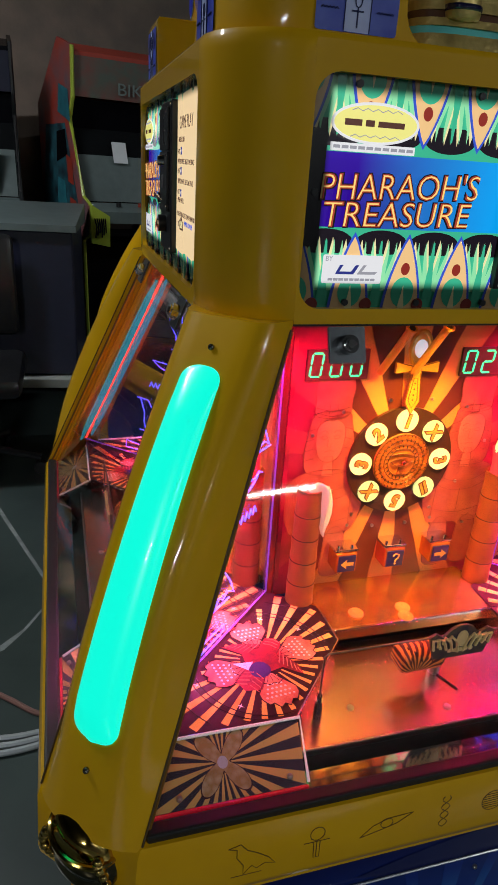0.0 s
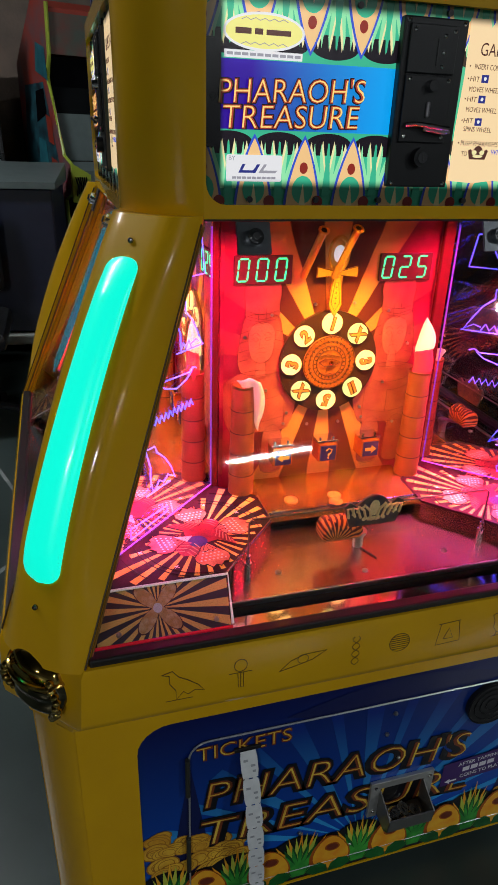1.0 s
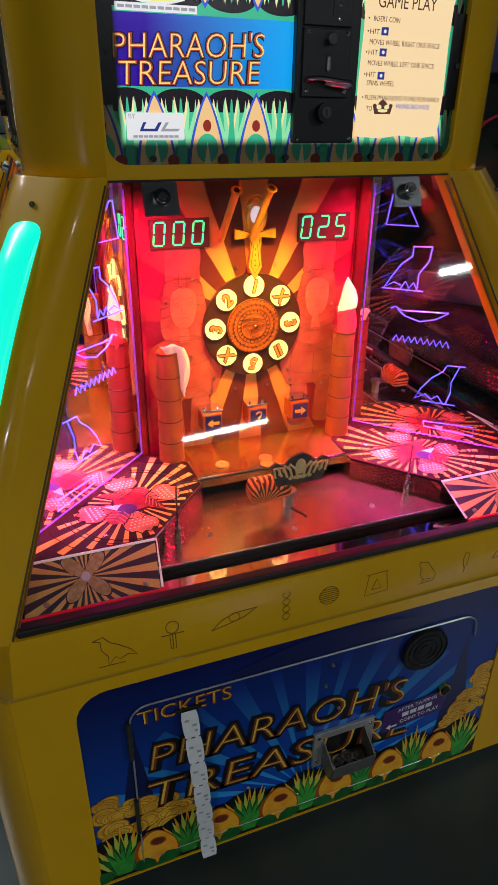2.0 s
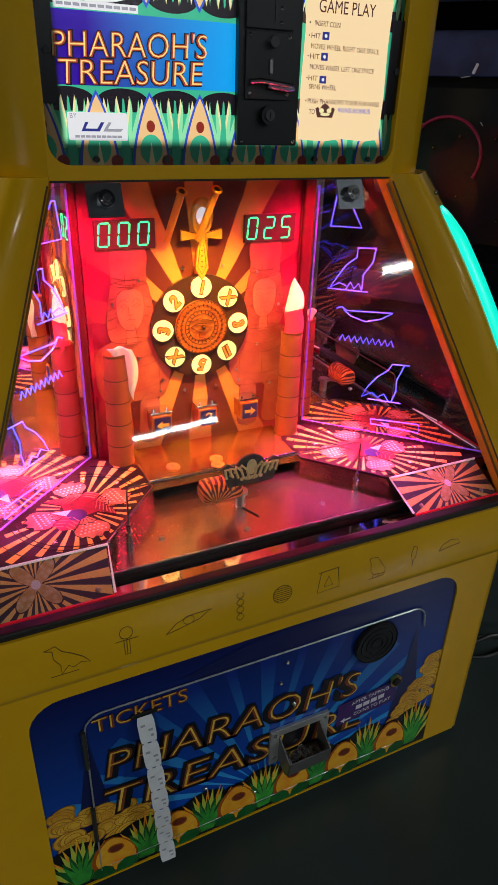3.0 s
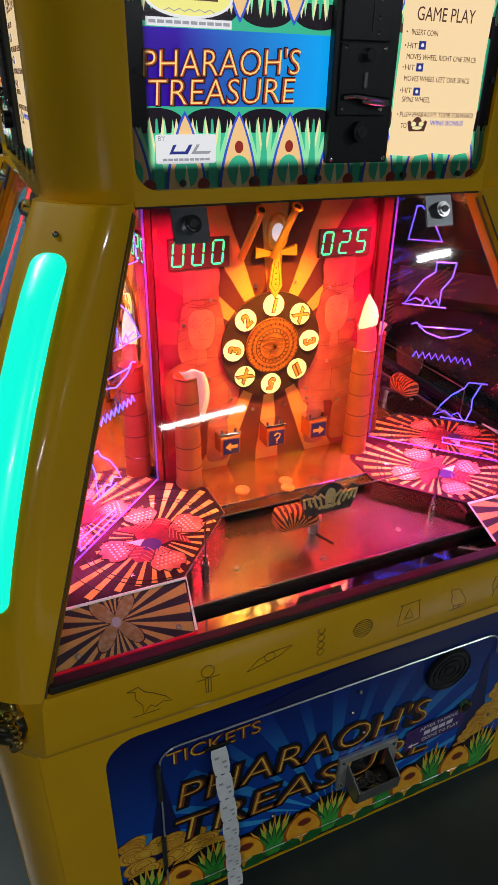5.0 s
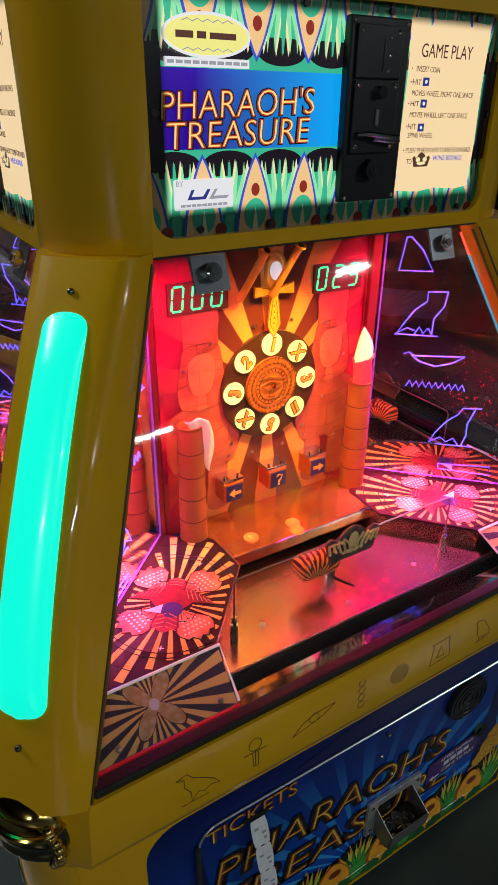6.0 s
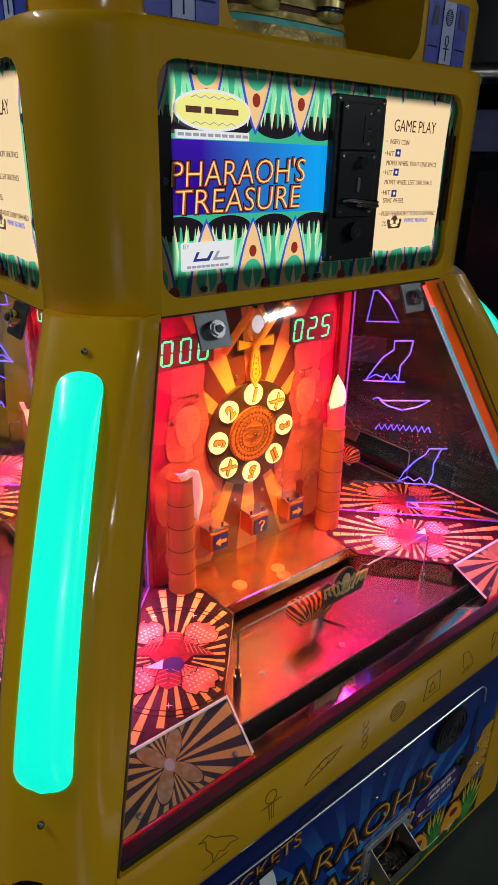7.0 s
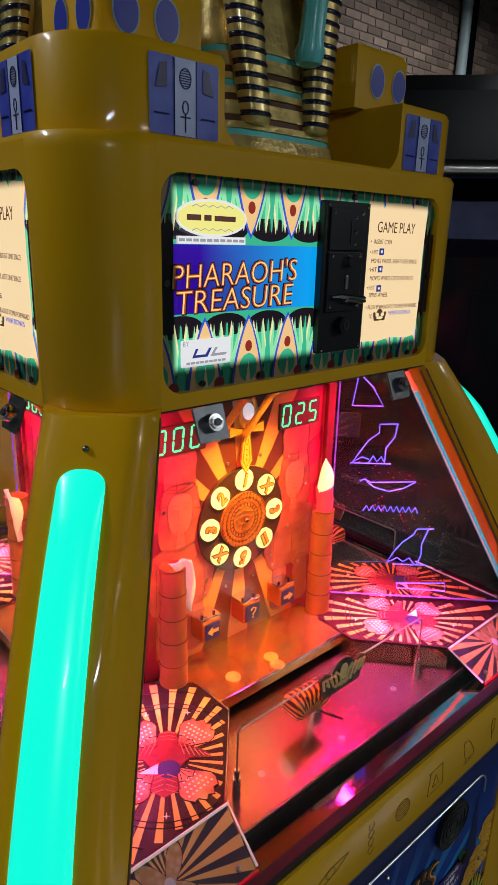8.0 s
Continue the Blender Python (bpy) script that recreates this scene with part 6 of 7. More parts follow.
for u in (0.013, 0.117):
    for z in (0.182, 0.242):
        bm = bmesh.new()
        ball(bm, Matrix.Translation(P(u, 0.527, z)), 0.0035, 10)
        four("tray_screw", bm, CHROME, tray, smooth=True)
bm = bmesh.new()
box(bm, -0.242, -0.2, -0.524, -0.5195, 0.404, 0.412, 0.001)
four("ticket_slot", bm, BLACK, low)

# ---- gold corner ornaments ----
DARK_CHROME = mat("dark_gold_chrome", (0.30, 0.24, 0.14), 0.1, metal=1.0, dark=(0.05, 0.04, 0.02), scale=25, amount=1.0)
bm = bmesh.new()
q = math.sqrt(0.5)


def corner_pt(s, out, z):
    a = 0.499
    return P(-a + s * q - out * q, a + s * q + out * q, z)


rings = []
for k in range(25):
    t = -1 + 2 * k / 24
    lat = math.sqrt(max(0.0, 1 - t * t))
    rings.append([corner_pt(0.047 * lat * math.cos(a) + 0.0015 * math.sin(7 * a + 9 * t), 0.002 + (0.032 + 0.0025 * math.sin(11 * t)) * lat * max(-0.2, math.sin(a)), 0.604 + 0.052 * t - 0.010 * lat * math.cos(a)) for a in [math.tau * j / 28 for j in range(28)]])
loft(bm, rings[1:-1])
# gold above, the darker chrome on all faces below z 0.612
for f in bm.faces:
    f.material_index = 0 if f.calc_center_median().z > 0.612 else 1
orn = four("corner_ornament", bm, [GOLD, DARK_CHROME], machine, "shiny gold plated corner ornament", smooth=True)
bm = bmesh.new()
tube(bm, [corner_pt(0.041 * math.cos(a), 0.004 + 0.033 * math.sin(a), 0.626 - 0.010 * math.cos(a)) for a in [math.pi * k / 20 for k in range(21)]], 0.0035, 8)
four("ornament_ridge", bm, GOLD, orn, smooth=True)
random.seed(3)
for s in (-1, 1):
    for k in range(9):
        bm = bmesh.new()
        z = 0.571 + 0.0072 * k - s * 0.008
        ball(bm, Matrix.Translation(corner_pt(s * (0.028 + 0.015 * math.sin(math.pi * k / 8) + 0.003 * random.random()), 0.016 + 0.006 * math.sin(math.pi * k / 8) + 0.004 * random.random(), z)), 0.0048 + 0.002 * random.random(), 8)
        four("ornament_bead", bm, GOLD, orn, smooth=True)

# ---- tickets, coins and statues: things of their own ----
TICKET = mat("ticket_paper", (0.72, 0.74, 0.76), 0.7, dark=(0.5, 0.52, 0.55), scale=80)
strip = empty("ticket_strip", "strip of white paper tickets hanging from the slot", "tickets", Matrix.Translation((CX, CY, 0)))


def ticket_at(t):
    """Place along the strip, 0 at the slot to 1 at its end."""
    return Vector((-0.222 + 0.02 * t, -(0.5265 + 0.014 * math.sin(math.pi * min(1, t * 1.2)) + 0.03 * t), 0.409 - 0.345 * t))


TI = 7
TICKET_INK = mat("grey_ticket_print", (0.35, 0.37, 0.4), 0.7)
for k in range(TI):
    bm = bmesh.new()
    rows = []
    for j in range(5):
        t = (k + (0.025 + 0.95 * j / 4)) / TI
        p = ticket_at(t)
        w = 0.0135 if 0 < j < 4 else 0.0118
        rows.append([p + Vector((-w, 0, 0)), p + Vector((w, 0, 0)), p + Vector((w, 0.0005, 0)), p + Vector((-w, 0.0005, 0))])
    loft(bm, rows)
    tk = part("ticket", bm, TICKET, strip)
    bm = bmesh.new()
    for j, (a, b) in enumerate(((-0.009, -0.002), (0.002, 0.009), (0.004, 0.009))):
        t = (k + 0.3 + 0.2 * j) / TI
        p = ticket_at(t)
        p2 = ticket_at(t + 0.012)
        off = Vector((0, -0.0006, 0))
        poly(bm, [p + Vector((a, 0, 0)) + off, p + Vector((b, 0, 0)) + off, p2 + Vector((b, 0, 0)) + off, p2 + Vector((a, 0, 0)) + off])
    part("print_bar", bm, TICKET_INK, tk)
    if k < TI - 1:
        bm = bmesh.new()
        p, p2 = ticket_at((k + 0.97) / TI), ticket_at((k + 1.03) / TI)
        loft(bm, [[v + Vector((x, y, 0)) for x, y in ((-0.0095, 0), (-0.003, 0), (-0.003, 0.0005), (-0.0095, 0.0005))] for v in (p, p2)])
        loft(bm, [[v + Vector((x, y, 0)) for x, y in ((0.003, 0), (0.0095, 0), (0.0095, 0.0005), (0.003, 0.0005))] for v in (p, p2)])
        part("perforation", bm, TICKET, strip)

COIN = mat("brass_token", (0.9, 0.62, 0.2), 0.4, metal=0.6, dark=(0.65, 0.4, 0.1), scale=120)
SILVER = mat("silver_token", (0.7, 0.7, 0.7), 0.2, metal=1.0)


def coin_mesh(mt):
    bm = bmesh.new()
    cyl(bm, Matrix.Identity(4), 0.012, 0.0017, 28)
    tube(bm, [(0.0113 * math.cos(math.tau * k / 28), 0.0113 * math.sin(math.tau * k / 28), 0.001) for k in range(28)], 0.0006, 4, True)
    tube(bm, [(0.004 * math.cos(k), 0.006 * math.sin(1.7 * k), 0.0011) for k in range(9)], 0.0006, 4)
    return bm


first = part("coin", coin_mesh(COIN), COIN, None, smooth=True)
first.matrix_basis = pose(CX - 0.004, CY - 0.282, 0.6893, 0, 0, 20)
tagged(first, "worn brass token lying on the pusher shelf", "coin", "tokens on the shelf")
for u, d, rz in ((-0.010, 0.303, 100), (-0.084, 0.281, 40)):
    copy_thing(first, pose(CX + u, CY - d, 0.6893, 0, 0, rz))
s1 = part("coin", coin_mesh(SILVER), SILVER, None, smooth=True)
s1.matrix_basis = pose(CX + 0.045, CY - 0.545, 0.1745, 10, 8, 0)
tagged(s1, "silver coin lying in the return tray", "coin", "coins in the tray")
for u, d, z, rx, ry in ((0.062, 0.54, 0.176, -12, 6), (0.078, 0.548, 0.175, 8, -10), (0.07, 0.535, 0.181, 20, 4), (0.052, 0.536, 0.179, -15, -12), (0.09, 0.541, 0.177, 14, 12)):
    copy_thing(s1, pose(CX + u, CY - d, z, rx, ry, 30))

# pharaoh busts
ST_GOLD = mat("antique_gold_paint", (0.85, 0.64, 0.22), 0.28, metal=0.45, dark=(0.34, 0.23, 0.07), scale=45, amount=1.0, bump=0.15, bump_scale=120, coat=0.4)
ST_NAVY = mat("navy_gloss_paint", (0.012, 0.012, 0.05), 0.15, coat=0.7)
ST_TEAL = mat("teal_gloss_paint", (0.16, 0.68, 0.66), 0.25, dark=(0.08, 0.4, 0.42), scale=40, bump=0.1, bump_scale=90, coat=0.5)
ST_BROWN = mat("brown_band_paint", (0.12, 0.05, 0.025), 0.3, coat=0.4)


def bust():
    bm = bmesh.new()

    def sec(z, w, d0, d1, n=24, e=0.5):
        return [P(w * math.copysign(abs(math.cos(a)) ** e, math.cos(a)), (d0 + d1) / 2 + (d1 - d0) / 2 * math.copysign(abs(math.sin(a)) ** e, math.sin(a)), z) for a in [math.tau * k / n for k in range(n)]]

    # chest in stepped bands
    zs = [1.436 + 0.0078 * i for i in range(18)] + [1.60, 1.64, 1.70]
    tone = (3, 0, 0, 2, 0, 3, 0, 0, 3, 0, 2, 0, 3, 0, 0, 2, 0, 0, 0, 0)
    for i, (za, zb) in enumerate(zip(zs, zs[1:])):
        fa = (za - 1.436) / 0.264
        fb = (zb - 1.436) / 0.264
        step = 0.003 if tone[i] else 0.0
        loft(bm, [sec(za, 0.106 - 0.03 * fa, 0.14, 0.262 - 0.07 * fa - step), sec(zb, 0.106 - 0.03 * fa, 0.14, 0.262 - 0.07 * fb - step)], mi=tone[i])
    # lappets of the headdress with raised stripes
    for s in (-1, 1):
        n = 15

        def lappet(z, o):
            k = (z - 1.478) / 0.0135
            c = s * (0.052 + 0.026 * k / n)
            d = 0.262 - 0.016 * k / n + o
            w = 0.020 + 0.009 * k / n + o * 0.4
            return [P(c + w * math.copysign(abs(math.cos(a)) ** 0.7, math.cos(a)), d - 0.014 + 0.016 * math.sin(a), z) for a in [math.tau * m_ / 16 for m_ in range(16)]]

        loft(bm, [[p_ + (q_ - p_) * 0.3 for p_, q_ in zip([Vector(sum((Vector(v) for v in lappet(1.472, 0)), Vector()) / 16)] * 16, lappet(1.472, 0))]] + [lappet(1.474, -0.002)] + [lappet(1.478 + 0.0135 * k, 0) for k in range(n + 1)], mi=0)
        for k in range(n):
            z = 1.481 + 0.0135 * k
            loft(bm, [lappet(z + 0.0062 * t, 0.0022 * math.sqrt(max(0, 1 - (2 * t - 1) ** 2))) for t in (0, 0.12, 0.3, 0.5, 0.7, 0.88, 1)], mi=1)
    # wings of the headdress
    for s in (-1, 1):
        for k in range(10):
            z = 1.635 + 0.014 * k
            w = 0.112 + 0.012 * math.sin(k / 3)
            loft(bm, [[P(s * u, d, zz) for u, d in ((0.07, 0.24), (w, 0.215), (w + 0.004, 0.19), (0.07, 0.17))] for zz in (z, z + 0.013)], mi=k % 2)
    # beard
    rings = []
    for z, r in ((1.539, 0.008), (1.542, 0.0155), (1.555, 0.0185), (1.566, 0.015), (1.60, 0.0145), (1.65, 0.0155), (1.70, 0.0165)):
        rings.append([P(r * math.cos(a), 0.285 + 0.012 * (z - 1.55) / 0.1 + r * math.sin(a), z) for a in [math.tau * j / 18 for j in range(18)]])
    loft(bm, rings, mi=2)
    # head
    ball(bm, Matrix.Translation(P(0, 0.2, 1.765)) @ Matrix.Diagonal((0.075, 0.07, 0.09, 1)), 1, 20, 0)
    ball(bm, Matrix.Translation(P(0, 0.165, 1.785)) @ Matrix.Diagonal((0.105, 0.085, 0.09, 1)), 1, 20, 1)
    return bm


first = part("pharaoh_bust", bust(), [ST_GOLD, ST_NAVY, ST_TEAL, ST_BROWN], None, smooth=True)
OUT = Matrix.Translation((-0.004, -0.02, 0))
first.matrix_basis = Matrix.Translation((CX, CY, 0)) @ TURN[0] @ OUT
tagged(first, "gold painted pharaoh bust statue with navy stripes and teal beard", "statue", "busts on the machine")
for k in (1, 2, 3):
    copy_thing(first, Matrix.Translation((CX, CY, 0)) @ TURN[k] @ OUT)

# ---- the hall ----
FLOOR = mat("sealed_concrete", (0.06, 0.082, 0.078), 0.33, dark=(0.024, 0.034, 0.033), scale=3.0, amount=1.0, bump=0.04, bump_scale=25)
bm = bmesh.new()
poly(bm, [(-9, -9, 0), (9, -9, 0), (9, 4.2, 0), (-9, 4.2, 0)], (0, 0, -0.1))
tagged(part("floor", bm, FLOOR, None), "worn dark grey-green concrete floor with chalky marks", "floor", kind="structure")
WALL = mat("painted_brick", (0.26, 0.19, 0.15), 0.8, dark=(0.15, 0.12, 0.10), scale=6, amount=1.0, bump=0.2, bump_scale=60)
DARKWALL = mat("dark_wall_paint", (0.05, 0.05, 0.055), 0.8, scale=3, amount=1.0)
for nm, x0, x1, y0, y1 in (("wall_north", -9.2, 9.2, 4.2, 4.4), ("wall_south", -9.2, 9.2, -9.2, -9.0), ("wall_west", -9.2, -9.0, -9, 4.2), ("wall_east", 9.0, 9.2, -9, 4.2)):
    bm = bmesh.new()
    box(bm, x0, x1, y0, y1, -0.1, 5.0)
    tagged(part(nm, bm, WALL if nm == "wall_north" else DARKWALL, None), "old brick wall of the hall" if nm == "wall_north" else "dark painted wall of the hall", "wall", kind="structure")
bm = bmesh.new()
box(bm, -9.2, 9.2, -9.2, 4.4, 5.0, 5.2)
tagged(part("ceiling", bm, DARKWALL, None), "dark high ceiling of the hall", "ceiling", kind="structure")

TUBE = mat("fluorescent_tube", (0.8, 0.8, 0.8), 0.4, glow=(0.85, 0.95, 1.0), strength=20, amount=0)
WHITE = mat("white_enamel", (0.7, 0.7, 0.7), 0.4)


def tube_light(x, y, z, rz, long):
    ob = empty("tube_light", "out-of-view white fluorescent tube light under the ceiling", "ceiling light", Matrix.Translation((x, y, z)) @ Matrix.Rotation(radians(rz), 4, "Z"), "tube lights of the hall")
    bm = bmesh.new()
    box(bm, -long / 2 - 0.05, long / 2 + 0.05, -0.07, 0.07, 0.02, 0.08, 0.01)
    part("housing", bm, WHITE, ob)
    bm = bmesh.new()
    cyl(bm, Matrix.Rotation(radians(90), 4, "Y"), 0.013, long, 12)
    part("tube", bm, TUBE, ob, smooth=True)
    bm = bmesh.new()
    for x_ in (-long * 0.4, long * 0.4):
        cyl(bm, Matrix.Translation((x_, 0, (5.0 - z) / 2 + 0.04)), 0.004, 5.0 - z - 0.08, 6)
    part("hanger", bm, STEEL, ob)
    return ob


# first two show in the glass; the other three are added fill, unseen
for x, y, z, rz, watts, long in ((3.56, -3.55, 3.0, 15, 78, 0.30), (2.36, -7.5, 3.0, 16, 90, 1.2), (-2.9, -5.2, 3.0, 15, 120, 1.2), (-1.9, 1.5, 3.2, 15, 52, 1.2), (5.6, 2.2, 3.9, 15, 95, 1.2)):
    tube_light(x, y, z, rz, long)
    area_lamp("tube_lamp", Matrix.Translation((x, y, z - 0.03)) @ Matrix.Rotation(radians(rz), 4, "Z"), long, 0.05, watts, (0.92, 0.98, 1.0))

# ---- floor marks and cables ----
CHALK = mat("chalky_scuff", (0.3, 0.33, 0.33), 0.8, dark=(0.12, 0.14, 0.14), scale=30, amount=1.0)


def ribbon(name, pts, w, material, label, category):
    bm = bmesh.new()
    rows = []
    for i, p in enumerate(pts):
        a, c = Vector(pts[max(0, i - 1)]), Vector(pts[min(len(pts) - 1, i + 1)])
        t = (c - a).normalized()
        side = Vector((-t.y, t.x)) * w * (0.6 + 0.4 * math.sin(i * 1.9))
        rows.append([(p[0] + side.x, p[1] + side.y, 0.0015), (p[0] - side.x, p[1] - side.y, 0.0015)])
    loft(bm, rows, closed=False)
    return tagged(part(name, bm, material, None), label, category, kind="structure")


ribbon("floor_mark", [(-0.3, 1.16), (-0.345, 1.13), (-0.385, 1.08), (-0.43, 1.0), (-0.49, 0.93), (-0.58, 0.88)], 0.012, CHALK, "pale curved scuff mark on the concrete floor", "floor mark")
ribbon("floor_mark", [(-0.25, 0.9), (-0.6, 1.9), (-1.1, 2.9)], 0.008, CHALK, "pale straight scuff mark on the concrete floor", "floor mark")


def cable(pts, r, material, label):
    bm = bmesh.new()
    fine = []
    pts = [Vector(p) for p in pts]
    for i in range(len(pts) - 1):
        p0, p1, p2, p3 = pts[max(0, i - 1)], pts[i], pts[i + 1], pts[min(len(pts) - 1, i + 2)]
        for k in range(8):
            t = k / 8
            fine.append(0.5 * (2 * p1 + (p2 - p0) * t + (2 * p0 - 5 * p1 + 4 * p2 - p3) * t * t + (3 * p1 - p0 - 3 * p2 + p3) * t ** 3))
    fine.append(pts[-1])
    tube(bm, fine, r, 8)
    return tagged(part("cable", bm, material, None, smooth=True), label, "cable", "cables on the floor")


PALE_CABLE = mat("grey_cable_sheath", (0.42, 0.45, 0.47), 0.5, scale=60)
PINK_CABLE = mat("dusty_red_cable", (0.25, 0.12, 0.10), 0.6, scale=60)
for k in range(3):
    cable([(-0.16, 0.60 + 0.02 * k, 0.008), (-0.32, 0.565 + 0.018 * k, 0.008), (-0.45, 0.545 + 0.022 * k, 0.008), (-0.62, 0.56 + 0.03 * k, 0.008), (-0.9, 0.52 + 0.05 * k, 0.008)], 0.008, PALE_CABLE, "grey power cable lying on the floor beside the machine")
cable([(-0.2, 0.66, 0.007), (-0.36, 0.645, 0.007), (-0.46, 0.72, 0.007), (-0.62, 0.86, 0.007)], 0.007, PINK_CABLE, "dusty red cable lying on the floor beside the machine")
for k in range(3):
    cable([(0.72, 0.25 + 0.04 * k, 0.006), (0.86, 0.02 + 0.03 * k, 0.006), (0.98, -0.03 + 0.03 * k, 0.03 * (k == 1) + 0.006), (1.15, 0.05 - 0.04 * k, 0.006), (1.5, 0.35 - 0.1 * k, 0.006)], 0.005, BLACK, "black cable lying on the floor beside the machine")

# ---- a second machine of the same make behind the first ----
twin = empty("coin_pusher_machine", "yellow coin pusher of the same make standing behind", "arcade machine", Matrix.Translation((0.515, 1.78, 0)) @ Matrix.Rotation(radians(20), 4, "Z"))
KEPT = {"header_frame", "header_corner", "header_ledge", "header_core", "crown_block", "crown_step", "corner_post", "rim", "lower_frame", "lower_corner", "plinth", "sign_panel", "lower_panel", "back_panel", "gutter_floor", "corner_deck", "window_pane", "coin_plate"}
for src in list(machine.children):
    if src.name.split(".")[0] in KEPT:
        ob = part(src.name.split(".")[0], src.data, None, twin, "", src.matrix_basis.copy())
        ob.visible_shadow = src.visible_shadow
        for sub in src.children:
            if sub.name.split(".")[0] in ("blue_field", "parchment"):
                part(sub.name.split(".")[0], sub.data, None, ob, "", sub.matrix_basis.copy())

# ---- arcade cabinets and clutter around ----
CAB_BLACK = mat("black_cabinet_laminate", (0.004, 0.004, 0.006), 0.25, dark=(0.008, 0.008, 0.011), spec=0.1)
CAB_NAVY = mat("dark_navy_laminate", (0.012, 0.014, 0.035), 0.4, dark=(0.02, 0.022, 0.05))
RED_SIDE = mat("red_side_print", (0.45, 0.05, 0.03), 0.45, dark=(0.03, 0.16, 0.2), scale=5.5, amount=1.0)
ART_SIDE = mat("blue_black_side_print", (0.02, 0.02, 0.03), 0.45, dark=(0.04, 0.22, 0.28), scale=11, amount=1.0)
ART_RED = mat("bright_red_print", (0.42, 0.05, 0.03), 0.45)
ART_TEAL = mat("teal_side_print", (0.04, 0.26, 0.32), 0.45, dark=(0.02, 0.10, 0.14), scale=14, amount=1.0)
TRIM_LIME = mat("lime_edge_trim", (0.45, 0.55, 0.06), 0.4)
MARQUEE = mat("faded_marquee_print", (0.10, 0.12, 0.10), 0.4, dark=(0.24, 0.06, 0.05), scale=14, amount=1.0)
SCREEN = mat("dark_screen_glass", (0.008, 0.009, 0.010), 0.2, spec=0.2)
GREY_PANEL = mat("grey_panel", (0.13, 0.165, 0.165), 0.4, dark=(0.07, 0.09, 0.09))
PAPER = mat("note_paper", (0.7, 0.72, 0.75), 0.7)


def prism(bm, profile, x0, x1, mi=0):
    """A side profile of (depth, height) pulled out across x."""
    loft(bm, [[(x, y, z) for y, z in profile] for x in (x0, x1)], mi=mi)


def upright_cabinet(m, label, side_mat, trim, w=0.62, marquee=True, art=True):
    ob = empty("arcade_cabinet", label, "arcade cabinet", m, "upright cabinets")
    prof = [(0.0, 0.0), (0.0, 0.90), (-0.12, 0.94), (-0.14, 1.09), (-0.02, 1.13), (0.16, 1.52), (0.10, 1.62), (0.08, 1.86), (0.30, 1.92), (0.75, 1.62), (0.75, 0.0)]
    for x in (0, w - 0.02):
        bm = bmesh.new()
        prism(bm, prof, x, x + 0.02)
        sd = part("side_panel", bm, side_mat, ob)
        bm = bmesh.new()
        tube(bm, [(x + 0.01, y, z) for y, z in prof[:8]], 0.011, 6)
        part("edge_trim", bm, trim, sd, "lime plastic edge trim" if trim is TRIM_LIME else "")
        if art and x == 0:
            bm = bmesh.new()
            loft(bm, [[(-0.0015, y, z) for y, z in ((0.20, 0.1), (0.7, 0.1))], [(-0.0015, y, z) for y, z in ((0.05, 1.1), (0.7, 1.1))], [(-0.0015, y, z) for y, z in ((0.22, 1.5), (0.6, 1.5))]], closed=False)
            part("side_art", bm, ART_SIDE, sd)
            for mt, pts in ((ART_TEAL, ((0.12, 1.50), (0.34, 1.56), (0.30, 1.70), (0.14, 1.66))), (ART_RED, ((0.10, 1.18), (0.20, 1.20), (0.22, 1.34), (0.12, 1.32))), (ART_RED, ((0.06, 0.98), (0.18, 1.00), (0.18, 1.12), (0.07, 1.10))), (CAB_BLACK, ((0.20, 1.34), (0.40, 1.30), (0.38, 1.46), (0.22, 1.47))),
                            (ART_TEAL, ((0.24, 1.05), (0.44, 0.98), (0.40, 1.22), (0.26, 1.20))), (CAB_BLACK, ((0.10, 0.78), (0.30, 0.74), (0.34, 0.92), (0.14, 0.94))), (ART_RED, ((0.08, 0.60), (0.26, 0.58), (0.24, 0.72), (0.09, 0.72))), (TRIM_LIME, ((0.04, 0.42), (0.16, 0.40), (0.15, 0.54), (0.05, 0.54)))):
                bm = bmesh.new()
                poly(bm, [(-0.0035, y, z) for y, z in pts])
                part("side_print", bm, mt, sd)
    bm = bmesh.new()
    prism(bm, [(0.03, 0.03), (0.03, 0.88), (-0.09, 0.93), (-0.09, 0.97), (0.7, 0.97), (0.7, 0.03)], 0.02, w - 0.02)
    part("front_panel", bm, CAB_BLACK, ob)
    bm = bmesh.new()
    prism(bm, [(-0.12, 1.0), (-0.12, 1.06), (0.02, 1.10), (0.05, 1.06), (0.05, 1.0)], 0.02, w - 0.02)
    ctl = part("control_panel", bm, GREY_PANEL, ob)
    for x, mt in ((0.2, BLACK), (0.33, ART_RED), (0.4, ART_RED)):
        bm = bmesh.new()
        cyl(bm, Matrix.Translation((x, -0.05, 1.095)), 0.014, 0.02, 16)
        part("button", bm, mt, ctl, smooth=True)
    bm = bmesh.new()
    prism(bm, [(0.05, 1.10), (0.20, 1.48), (0.22, 1.48), (0.07, 1.10)], 0.02, w - 0.02)
    part("screen", bm, SCREEN, ob)
    # grey sheet drawn for the reflection in the lower screen glass
    bm = bmesh.new()
    prism(bm, [(0.046, 1.105), (0.142, 1.345), (0.146, 1.345), (0.050, 1.105)], 0.024, w - 0.024)
    part("screen_board", bm, GREY_PANEL, ob)
    bm = bmesh.new()
    prism(bm, [(0.20, 1.48), (0.14, 1.62), (0.6, 1.62), (0.6, 1.48)], 0.02, w - 0.02)
    part("speaker_board", bm, CAB_BLACK, ob)
    bm = bmesh.new()
